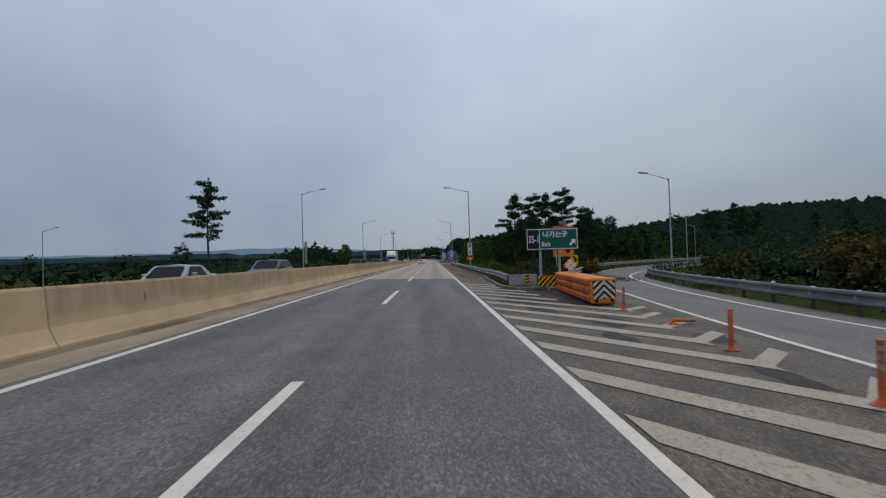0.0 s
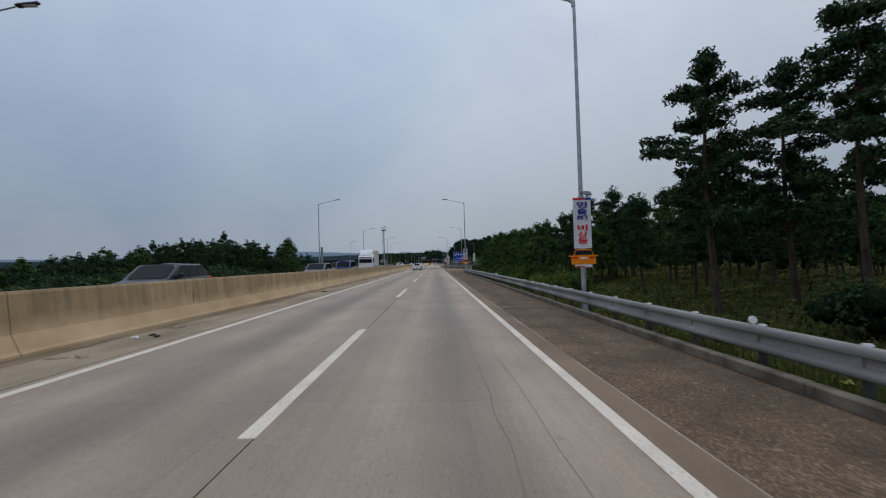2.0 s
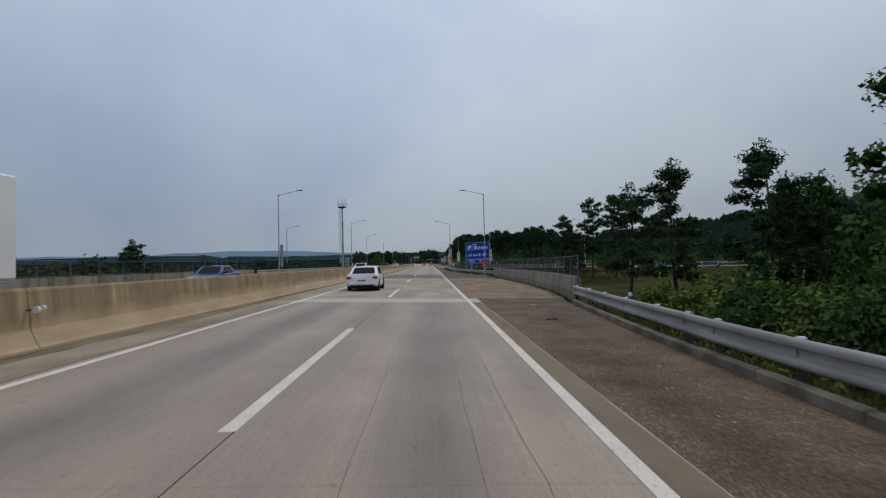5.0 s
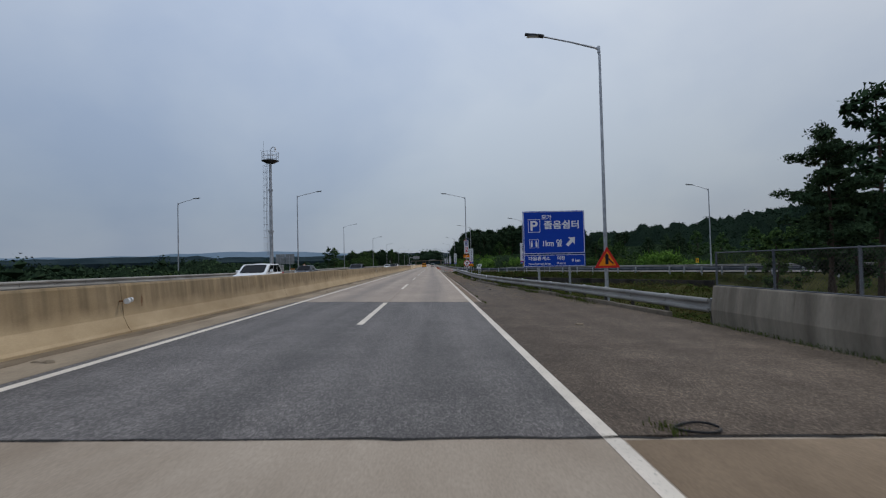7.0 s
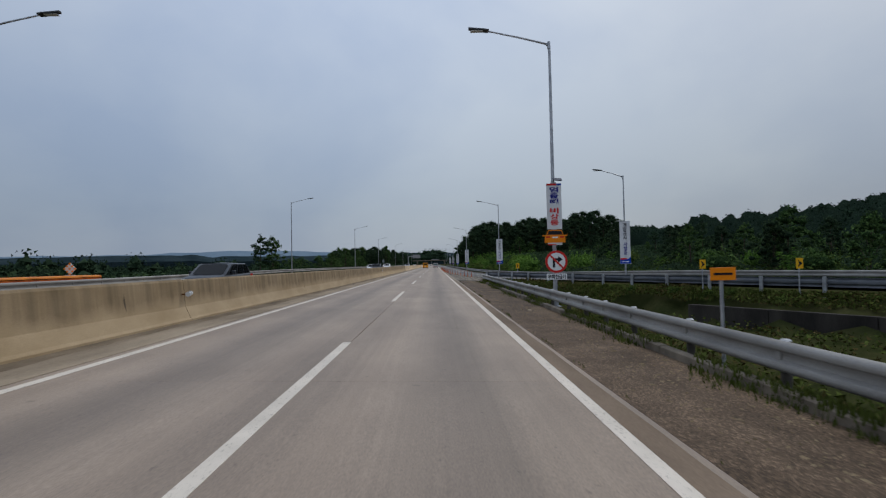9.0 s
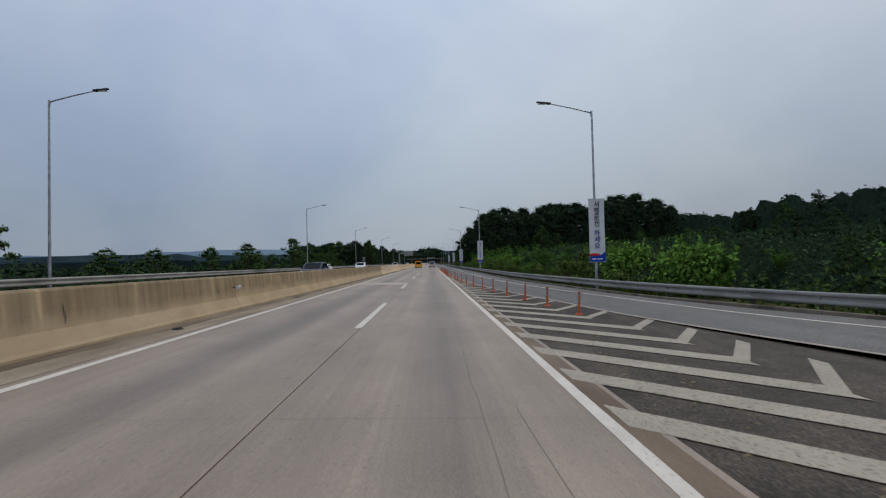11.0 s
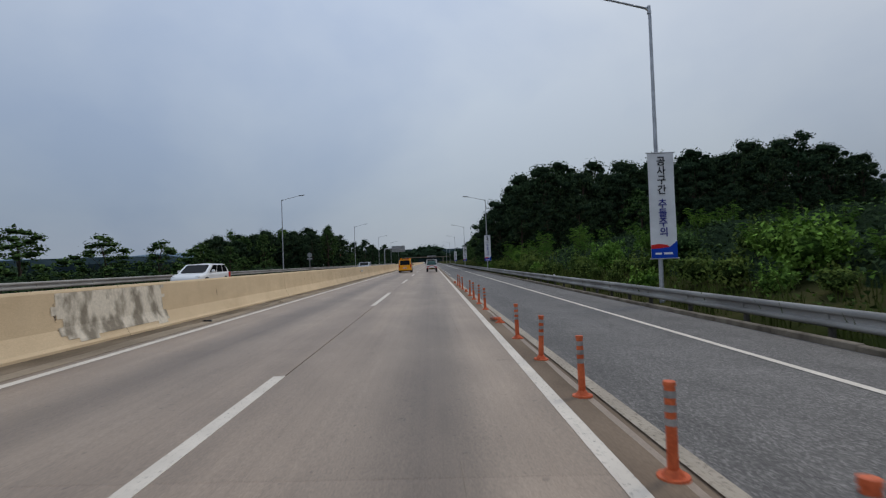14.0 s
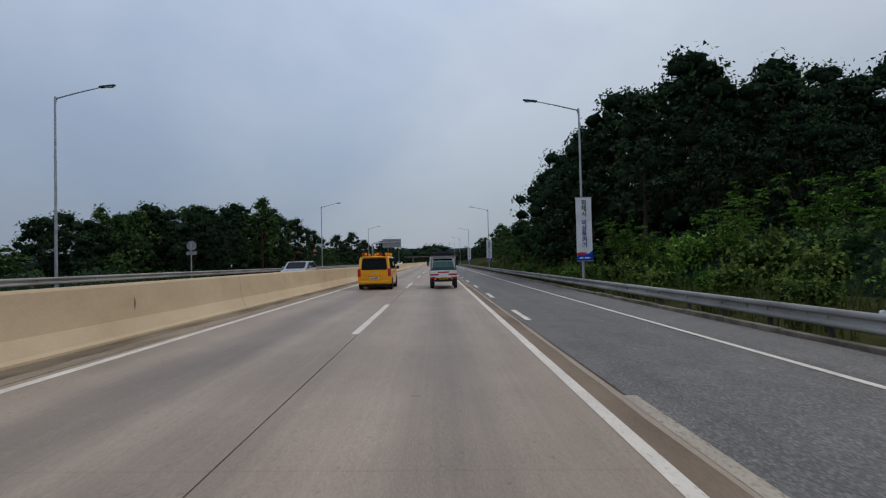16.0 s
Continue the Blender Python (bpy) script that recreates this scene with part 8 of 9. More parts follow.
kind("leafy_a", lambda d, g: make_broad(21, 8.0, 0.15, 2.6, 44, int(140 * d), 0.125 * g, M_LEAF), "leafy_tree", "mid-green leafy tree with an uneven crown", "tree")
kind("leafy_b", lambda d, g: make_broad(22, 7.0, 0.10, 2.4, 40, int(140 * d), 0.125 * g, M_LEAF), "leafy_tree", "mid-green bushy tree by the road", "tree")
kind("leafy_c", lambda d, g: make_broad(23, 9.0, 0.2, 2.3, 40, int(140 * d), 0.125 * g, M_LEAF, egg=0.8), "leafy_tree", "narrow mid-green leafy tree", "tree")
kind("acacia_a", lambda d, g: make_acacia(31, 5.0, 2.6, int(38 * d), M_LIME), "locust_tree", "bright green young locust tree with feathered leaves", "tree", sparse=0.45)
kind("acacia_b", lambda d, g: make_acacia(32, 4.0, 2.4, int(36 * d), M_LIME), "locust_tree", "bright green arching locust shrub", "tree", sparse=0.45)
kind("bush_a", lambda d, g: make_bush(41, 2.0, 1.6, int(3300 * d), 0.092 * g, M_BUSH), "bush", "dense green roadside bush", "bush", ("stems", "leaves"))
kind("bush_b", lambda d, g: make_bush(42, 1.5, 1.3, int(2200 * d), 0.082 * g, M_BUSH), "bush", "low green roadside bush", "bush", ("stems", "leaves"))
kind("bush_c", lambda d, g: make_bush(43, 2.2, 1.8, int(3000 * d), 0.09 * g, M_LEAF), "bush", "dark green shrub beside the road", "bush", ("stems", "leaves"))
kind("bush_d", lambda d, g: make_bush(44, 1.6, 1.4, int(2200 * d), 0.095 * g, M_BROWN), "bush", "brownish shrub with dry leaves", "bush", ("stems", "leaves"))
kind("bush_f", lambda d, g: make_bush(46, 2.2, 1.9, int(3000 * d), 0.08 * g, M_DARKLEAF), "bush", "very dark brown-green shrub of a thicket", "bush", ("stems", "leaves"))
kind("bush_e", lambda d, g: make_bush(45, 1.3, 1.2, int(2200 * d), 0.09 * g, M_LIME, 16), "bush", "fresh green weedy shrub", "bush", ("stems", "leaves"))

# right of the exit: pines and a wood behind the guard rail
for k, x, y, top in (("pine_b", 14.4, 78.8, 11.2), ("pine_a", 15.9, 72.4, 10.3), ("pine_a", 20.5, 74.6, 11.3), ("pine_b", 19.5, 81.0, 11.5), ("pine_b", 22.8, 73.2, 8.4), ("pine_b", 17.2, 84.5, 8.3), ("pine_c", 18.0, 88.0, 7.2), ("pine_c", 22.5, 85.5, 7.8),
                     ("pine_b", 25.5, 80.0, 8.8), ("pine_c", 27.0, 86.0, 8.0), ("pine_b", 29.5, 82.0, 7.6), ("pine_c", 15.6, 90.0, 6.0), ("pine_d", 24.5, 90.5, 6.6)):
    plant(k, x, y, group="roadside pines", top=top)
for i in range(46):
    y = 92 + 1.5 * i
    x = 17.5 + RV.uniform(0, 9) + (4 if y < 104 else 0)
    plant(RV.choice(("pine_c", "pine_d", "pine_c", "leafy_c", "pine_b" if i % 5 == 0 and y < 138 else "pine_d")), x, y, RV.uniform(0.8, 1.08) * (0.72 if y > 140 else 0.88 if y < 104 else 1.0), group="roadside wood")
for i in range(22):
    y = 98 + 2.9 * i
    plant(RV.choice(("oak_b", "pine_b", "leafy_c")), 31 + RV.uniform(0, 12), y, RV.uniform(0.62, 0.78) * (0.8 if y > 135 else 1.0), group="roadside wood")
for x, y, k, s in ((20.5, 143, "pine_d", 0.8), (17.5, 147.5, "leafy_c", 0.72), (19.2, 151.5, "leafy_a", 0.9), (22, 155, "pine_c", 0.85), (24.5, 150, "leafy_a", 0.8), (19, 158.5, "pine_d", 0.8), (27, 160, "pine_c", 0.85), (31, 166, "leafy_a", 0.9), (36, 172, "pine_c", 0.9), (26, 168, "leafy_b", 0.8)):
    plant(k, x, y, s, group="roadside wood")
for k, x, y, top in (("leafy_b", 11.6, 104.5, 5.2), ("pine_d", 12.6, 109.0, 5.6), ("leafy_a", 12.0, 113.5, 5.3), ("leafy_a", 11.6, 117.6, 5.5), ("leafy_c", 12.2, 121.6, 5.3), ("leafy_a", 11.0, 126.8, 5.7), ("pine_d", 13.0, 129.8, 5.2), ("leafy_c", 11.0, 133.3, 5.9),
                     ("leafy_c", 10.2, 138.9, 5.0), ("pine_d", 15.5, 144.5, 5.4), ("leafy_b", 11.2, 143.8, 3.9), ("pine_c", 16.0, 121.0, 6.8), ("pine_c", 16.2, 114.0, 7.0), ("leafy_a", 15.8, 131.5, 6.0), ("leafy_c", 16.5, 137.5, 5.2), ("pine_c", 15.6, 107.5, 6.6)):
    plant(k, x, y, group="roadside wood", top=top)
plant("pine_a", 18.3, 145.6, group="roadside wood", top=6.6, squash=0.72)
for k, x, y, top in (("leafy_a", 13.9, 146.5, 6.5), ("leafy_c", 15.6, 148.5, 7.0), ("pine_c", 14.0, 160.5, 6.6), ("pine_d", 13.6, 166.0, 6.4), ("pine_c", 15.5, 156.0, 6.4)):
    plant(k, x, y, group="roadside wood", top=top)
# hedge-like thicket behind the rail
for i in range(46):
    y = 97 + 1.36 * i
    for x in (10.9, 13.2):
        plant(RV.choice(("bush_a", "bush_a", "bush_c", "bush_a", "bush_c")), x + RV.uniform(-0.6, 0.6) + (1.2 if y > 150 else 0), y, RV.uniform(0.85, 1.12) * (0.8 if y < 104 else 1.0), group="thicket")
# low shrubs between slip road and rail
for i in range(26):
    plant(RV.choice(("bush_d", "bush_f", "bush_d", "bush_d")), RV.uniform(10.5, 17.5), RV.uniform(50, 66), RV.uniform(0.5, 0.85), group="verge shrubs")
for x, y, s in ((9.2, 37.5, 0.45), (8.6, 42, 0.5), (10.2, 45, 0.55), (9.6, 53, 0.6), (9.8, 70.5, 0.4), (17, 69, 1.0), (19, 66, 1.05), (14.5, 71.5, 0.9)):
    plant("bush_d" if s < 0.9 else "bush_f", x, y, s, group="verge shrubs")
for x, y, top in ((18.2, 67.6, 2.9), (20.0, 68.8, 3.1), (17.2, 70.2, 2.4)):
    plant("bush_f", x, y, group="verge shrubs", top=top)
# outside the exit curve
rail_r = [(p[1], p[0]) for p in EXIT_RAIL_R]
for i in range(44):
    y = RV.uniform(16, 62)
    x = interp(rail_r, y) + RV.uniform(2.4, 17) + (1.5 if 40 < y < 56 else 0)
    plant(RV.choice(("bush_f", "bush_f", "pine_d", "bush_f", "bush_d")), x, y, group="ramp thicket", top=RV.uniform(2.4, 4.0) * (0.7 if x - interp(rail_r, y) < 5 or 40 < y else 1.0) - 0.6)
for i in range(30):
    plant(RV.choice(("pine_c", "pine_b", "oak_b", "leafy_a")), RV.uniform(38, 90), RV.uniform(96, 150), group="wood behind the ramp", top=RV.uniform(5.0, 7.6))
for k, x, y, top in (("pine_b", 112.4, 190.2, 18.9), ("pine_b", 117.5, 192.5, 18.0), ("pine_a", 101.0, 187.0, 17.2), ("pine_b", 106.0, 190.0, 16.6), ("pine_a", 150.2, 200.4, 16.8), ("pine_b", 122.0, 191.0, 16.8), ("pine_a", 90.0, 186.0, 15.4), ("pine_b", 160.0, 196.0, 16.8)):
    plant(k, x, y, group="pines on the hill", top=top)
# beside the bridge end
for k, x, y, s in (("pine_b", 21.9, 212.5, 0.82), ("pine_b", 26.8, 215.0, 1.05), ("pine_c", 22.9, 213.0, 0.95), ("pine_c", 24.4, 213.6, 0.85), ("pine_a", 31.5, 218, 1.0), ("leafy_b", 25, 221, 0.7), ("leafy_b", 33, 224, 0.8)):
    plant(k, x, y, s, group="pines by the bridge")
# slope and greens round the entry slip road
for i in range(70):
    y = RV.uniform(222, 332)
    x = interp([(p[1], p[0]) for p in ENTRY_RAIL_R], y) + 2.2 + RV.uniform(0.3, 18)
    plant(RV.choice(("bush_a", "bush_c", "leafy_b", "bush_e", "acacia_b")), x, y, group="slip road greens", top=RV.uniform(1.6, 3.4))
for i in range(34):
    y = RV.uniform(240, 345)
    x = interp([(p[1], p[0]) for p in ENTRY_RAIL_R], y) + 9 + 38 * RV.random()
    plant(RV.choice(("oak_b", "leafy_a", "leafy_b", "pine_c")), x, y, group="hill greens", top=RV.uniform(3.2, 5.2) + 0.045 * x)
for i in range(16):
    y = RV.uniform(232, 286)
    x = interp([(243, 28), (252.5, 22.5), (262.5, 17.5), (272, 13), (280, 9.5), (288.5, 7.0)], y) - RV.uniform(0.8, 1.6)
    plant("bush_b", x, y, RV.uniform(0.2, 0.4), group="slip road weeds")
plant("acacia_a", 8.9, 226.5, 0.32, group="slip road greens")
# right verge of the entry lane: shrubs, young locust trees, then the wooded hill
for i in range(66):
    y = 322 + 2.3 * i
    edge = interp([(p[1], p[0]) for p in ENTRY_RAIL_R], y)
    plant(RV.choice(("bush_e", "bush_b", "bush_a", "bush_e", "bush_b")), edge + RV.uniform(1.6, 3.4), y, RV.uniform(0.55, 0.95), group="verge greens")
for i in range(64):
    y = 326 + 2.0 * i
    edge = interp([(p[1], p[0]) for p in ENTRY_RAIL_R], y)
    plant(RV.choice(("bush_a", "bush_c", "acacia_b", "bush_e", "acacia_b")), edge + RV.uniform(4.0, 10), y, group="verge greens", top=RV.uniform(2.2, 3.4))
for x, y, top in ((21.5, 349, 3.4), (19.5, 354, 3.2), (24, 361, 3.9), (22, 372, 3.6), (28, 380, 4.8), (20, 383, 3.4), (23, 391, 4.6), (19, 402, 3.6), (20.5, 396, 4.7), (24.5, 399, 5.4), (26, 404, 5.2), (22.5, 408, 4.2), (17.2, 411, 3.6), (18.2, 417, 4.6), (20.5, 425, 5.6), (17.8, 430.5, 5.2), (16.2, 424.5, 4.2), (18.6, 437, 5.6), (15.8, 434, 4.2), (14.8, 441, 4.0), (15.2, 447, 4.6), (16.8, 452, 5.2), (23, 432, 6.2), (27, 424, 5.6), (28, 414, 4.8), (31, 396, 5.2), (27.5, 388, 5.0), (21.5, 418, 4.9), (25, 438, 6.4), (33, 408, 5.5), (36, 420, 6.5)):
    plant(RV.choice(("acacia_a", "acacia_b")), x, y, group="young locust trees", top=top)
for x, y, k, s in ((13.6, 462, "leafy_b", 0.85), (14.5, 470, "leafy_b", 0.95), (13.8, 479, "leafy_a", 0.8), (14.6, 488, "leafy_b", 1.0), (14, 497, "leafy_a", 0.85), (14.8, 508, "leafy_a", 0.95), (15.5, 520, "leafy_a", 1.0)):
    plant(k, x, y, s, group="verge trees")
crest = [(12, 13.2), (15, 15.4), (18, 16.6), (22, 18.4), (26, 19.2), (30, 18.4), (36, 19.6), (44, 20.8), (54, 20.8), (62, 22.2), (72, 23.0), (80, 21.2), (84, 17.5)]
for j, (y0, rise) in enumerate(((449, -0.9), (456, 0.3), (465, 0.6), (477, 1.1))):
    for i in range(11 if j < 3 else 9):
        x, y = 16.6 + 0.1 * (y0 - 450) + 6.1 * i + RV.uniform(-1.2, 1.2) + 3 * (j % 2), y0 + RV.uniform(-2.2, 2.2) + 0.04 * i
        plant(RV.choice(("oak_a", "oak_b")) if j or i % 4 else "pine_b", x, y, group="hill wood", top=(interp([(a, b) for a, b in crest], x) + rise) * RV.uniform(0.88, 1.05))
for i in range(12):
    x = 21 + 4.8 * i
    plant(RV.choice(("oak_a", "oak_b", "leafy_a")), x, 443 + RV.uniform(-1.5, 1.5), group="hill wood", top=RV.uniform(9.5, 12.5) + 0.06 * i)
for i in range(30):
    plant(RV.choice(("leafy_a", "leafy_b", "bush_c", "leafy_a")), RV.uniform(34, 84), RV.uniform(360, 432), group="hill greens", top=RV.uniform(5.0, 7.5))
for i in range(12):
    x, y = 89 + RV.uniform(0, 45), RV.uniform(415, 455)
    plant(RV.choice(("oak_a", "oak_b")), x, y, group="hill wood", top=RV.uniform(13.0, 16.0))

for x, y, top in ((15.4, 457.5, 12.8), (14.6, 463.5, 11.0), (15.8, 467, 14.2)):
    plant("oak_b", x, y, group="hill wood", top=top)

# left: beyond the opposite lanes
plant("pine_a", -25.4, 65.5, 0.96, 40, group="lone pines", label="lone tall pine with a bare leaning trunk")
plant("pine_d", -32.0, 73.0, 0.92, group="lone pines")
for i in range(84):
    y = 88 + 0.715 * i
    plant(RV.choice(("pine_d", "leafy_b", "pine_c", "pine_c", "pine_d")), -22.2 - RV.uniform(0, 9), y, group="left wood", top=interp([(88, 2.6), (104, 3.8), (114, 4.9), (124, 5.6), (131, 5.2), (139, 5.8), (148, 4.2)], y) * RV.uniform(0.82, 1.08))
for k, x, y, top in (("pine_c", -25.9, 124.6, 6.7), ("pine_d", -26.6, 117.1, 5.4), ("leafy_a", -19.8, 131.9, 6.0), ("leafy_a", -21.6, 139.1, 6.4), ("leafy_b", -20.2, 135.2, 5.0)):
    plant(k, x, y, group="left wood", top=top)
for k, x, y, s in (("pine_d", -33, 197, 0.95), ("pine_c", -35.5, 202, 0.9), ("leafy_b", -38, 206, 0.7), ("leafy_b", -21.9, 314.5, 0.80), ("pine_d", -23, 312, 0.75)):
    plant(k, x, y, s, group="left trees")
for x, y, k, top in ((-22.5, 327, "leafy_b", 3.2), (-23, 335, "leafy_b", 3.4), (-21.6, 343.5, "leafy_b", 3.8), (-20.8, 352.7, "leafy_a", 4.5), (-21.6, 355.5, "leafy_b", 3.6), (-23.2, 363.4, "leafy_b", 3.5), (-23.6, 371.5, "leafy_b", 3.6), (-22.6, 380.7, "leafy_c", 6.5), (-24, 388, "leafy_b", 4.6), (-25, 396, "leafy_b", 4.9),
                     (-25, 405, "leafy_a", 4.8), (-25, 414, "leafy_b", 4.7), (-25.2, 423.0, "leafy_a", 4.7), (-27, 426, "leafy_b", 4.4), (-25.0, 432.0, "leafy_c", 4.6), (-28, 445, "leafy_b", 3.4), (-27, 456, "leafy_b", 3.0)):
    plant(k, x, y, group="left trees", top=top + 0.2, squash=0.66)
for j in range(5):
    for i in range(6):
        x, y = -21.5 - 5.2 * j + RV.uniform(-1.3, 1.3), 470 + 4.6 * i + RV.uniform(-1.3, 1.3) - 0.5 * j
        plant(RV.choice(("oak_a", "oak_b", "oak_a", "leafy_c")), x, y, group="left wood", top=RV.uniform(9.2, 11.4) - 0.28 * j - (0.9 if i == 0 else 0.0))
for x, y, k, top in ((-24, 517, "pine_c", 6.8), (-22.5, 523, "leafy_b", 5.4), (-27, 520, "leafy_a", 6.2), (-25, 530, "pine_d", 6.0)):
    plant(k, x, y, group="left trees", top=top)
for i in range(40):
    plant(RV.choice(("oak_b", "leafy_a", "pine_c")), -23 - RV.uniform(0, 10), 540 + 6.5 * i, RV.uniform(0.75, 1.0), group="left wood")
for i in range(42):
    plant(RV.choice(("oak_b", "leafy_a", "pine_c")), 20 + RV.uniform(0, 10), 528 + 6.5 * i, RV.uniform(0.5, 0.72), group="right wood")


# ---- far woods: uncountable crowns, one object each side ----
def far_wood(name, spots, label, mat=None):
    rng = np.random.default_rng(5)
    chunks = []
    for x, y, h, per, size in spots:
        z = ground_z(x, y)
        w = h * rng.uniform(0.32, 0.5)
        for k in range(3):
            c = (x + rng.uniform(-0.45, 0.45) * w, y + rng.uniform(-0.45, 0.45) * w, z + h * (0.40 + 0.16 * k))
            rad = np.array((w, w, h * 0.36)) * (0.95 - 0.13 * k) * rng.uniform(0.8, 1.1)
            p = ellipsoid_points(rng, per, c, rad, 0.78)
            chunks.append(leaf_tris(p, size * 0.62, rng, outward(p, c, 0.5, 1.3), 1.25))
            chunks.append(kernel(rng, c, rad * 0.72))
    tagged(new(name, gather(name, chunks, mat or M_FARWOOD)), label, "woodland", kind="stuff")


rf = random.Random(9)
def canopy(name, x0, x1, y0, y1, step, cell, height, leaf, n, inside, mat, label, seed, power=1.0):
    """A closed roof of crowns: lumps of about the cell's width on the land, with loose leaves all over."""
    rng = np.random.default_rng(seed)
    nx, ny = int((x1 - x0) / step) + 1, int((y1 - y0) / step) + 1

    def crown(x, y):
        dist, at = noise.voronoi(Vector((x / cell, y / cell, seed)))
        tall = height * (0.72 + 0.5 * noise.cell(at[0] * 7.3))
        lump = math.sqrt(max(0.0, 1 - (dist[0] / 0.85) ** 2))
        fine = noise.noise(Vector((x * 1.3 / step, y * 1.3 / step, seed)))
        return tall * max(0.0, inside(x, y)) ** 0.5 * (0.38 + 0.58 * lump + 0.34 * fine) - 0.1

    top = np.array([[ground_z(x0 + i * step, y0 + j * step) + crown(x0 + i * step, y0 + j * step) for i in range(nx)] for j in range(ny)])
    ok = np.array([[inside(x0 + i * step, y0 + j * step) > 0 for i in range(nx)] for j in range(ny)])
    v = [(x0 + i * step, y0 + j * step, float(top[j, i])) for j in range(ny) for i in range(nx)]
    f = [(j * nx + i, j * nx + i + 1, (j + 1) * nx + i + 1, (j + 1) * nx + i) for j in range(ny - 1) for i in range(nx - 1) if ok[j, i] or ok[j + 1, i] or ok[j, i + 1] or ok[j + 1, i + 1]]
    sx, sy = rng.random(n) ** power * (nx - 1.01), rng.random(n) * (ny - 1.01)
    i, j = sx.astype(int), sy.astype(int)
    u, w = sx - i, sy - j
    z = top[j, i] * (1 - u) * (1 - w) + top[j, i + 1] * u * (1 - w) + top[j + 1, i] * (1 - u) * w + top[j + 1, i + 1] * u * w
    pts = np.stack([x0 + sx * step, y0 + sy * step, z + rng.uniform(-0.2, 1.3, n) * leaf], 1)[ok[j, i]]
    slope = np.stack([top[j, i] - top[j, i + 1], top[j, i] - top[j + 1, i], np.full(n, step)], 1)[ok[j, i]]
    slope = slope / np.linalg.norm(slope, axis=1)[:, None] * 1.2
    size = leaf * (0.7 + 0.6 * (pts[:, 0] - pts[:, 0].min()) / (np.ptp(pts[:, 0]) + 1e-6)) if x0 > 0 else leaf
    me = gather(name, [(np.array(v), np.array(f), True), leaf_tris(pts, size, rng, slope, 1.3)], mat)
    tagged(new(name, me), label, "woodland", kind="stuff")


hill_edge = [(40, 60), (150, 78), (230, 84), (300, 76), (400, 96), (440, 90), (470, 84), (640, 60)]
canopy("hill_woods", 60, 340, 60, 640, 3.0, 6.5, 9.5, 0.72, 170000, lambda x, y: interp([(60, 0.22), (200, 0.30), (285, 1.0)], y) * min(1.0, (x - interp(hill_edge, y) - 4 * noise.noise(Vector((x * 0.05, y * 0.05, 1)))) / 6) if not (x < 80 and y > 430) else 0.0, M_FARWOOD, "dark wooded hills beyond the slip roads", 2, 1.6)
scrub_in = [(p[1], p[0] + 3.5) for p in ENTRY_RAIL_R]
canopy("scrub", 12, 100, 226, 446, 1.6, 3.4, 1.5, 0.26, 110000, lambda x, y: min(1.0, (x - interp(scrub_in, y)) / 5) * (0.75 + 0.6 * noise.noise(Vector((x * 0.06, y * 0.06, 4)))), M_DARKLEAF, "thick green scrub between the slip road and the hill", 5, 1.5)
canopy("left_scrub", -74, -19.5, 60, 640, 1.8, 4.0, 2.4, 0.24, 120000, lambda x, y: min(1.0, (interp(OPP_RAIL_X, y) - 2.2 - x) / 4, (-20.1 - x) / 3, (x + 73 + 9 * noise.noise(Vector((3, y * 0.03, 1)))) / 9) * (0.7 + 0.7 * noise.noise(Vector((x * 0.05, y * 0.04, 8)))), M_DARKLEAF, "thick green scrub beyond the opposite lanes", 6, 0.36)
spots = []
for i in range(1000):
    d = 44 + 560 * rf.random() ** 1.6
    x, y = -30 - d, rf.uniform(-20, 900)
    spots.append((x, y, rf.uniform(5.5, 9.5) + d * 0.010, 34, 0.9 + d * 0.0016))
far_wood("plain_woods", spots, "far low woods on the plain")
spots = []
for i in range(420):
    y = rf.uniform(760, 1500)
    side = rf.choice((-1, 1))
    x = side * rf.uniform(18, 160) + (4 if side > 0 else -8)
    spots.append((x, y, rf.uniform(8, 14), 50, 1.6))
for i in range(160):
    x = rf.uniform(-260, 200)
    spots.append((x, rf.uniform(1430, 1560), rf.uniform(32, 42) if -95 < x < 22 else rf.uniform(14, 24), 60, 2.4))
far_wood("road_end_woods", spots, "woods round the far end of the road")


def ridge(name, radius, a0, a1, low, high, mat, label, seed):
    s, v, f = Shape(), [], []
    n = 160
    for i in range(n + 1):
        a = radians(a0 + (a1 - a0) * i / n)
        h = low + (high - low) * (0.5 + 0.5 * noise.noise(Vector((i * 0.07, seed, 0)))) + 6 * noise.noise(Vector((i * 0.5, seed, 4)))
        for q, z in ((1.0, -30), (1.0, h * 0.55), (1.06, h)):
            v.append((math.sin(a) * radius * q, 200 + math.cos(a) * radius * q, z))
    f = [(3 * i + k, 3 * i + 3 + k, 3 * i + 4 + k, 3 * i + 1 + k) for i in range(n) for k in range(2)]
    s.add(v, f)
    single(name, s, mat, label, "hills", kind="structure", smooth=True)


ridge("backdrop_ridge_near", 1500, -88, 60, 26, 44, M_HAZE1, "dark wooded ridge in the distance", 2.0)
ridge("backdrop_ridge_far", 2700, -100, 100, 40, 105, M_HAZE2, "ridge on the horizon painted in haze blue", 7.0)


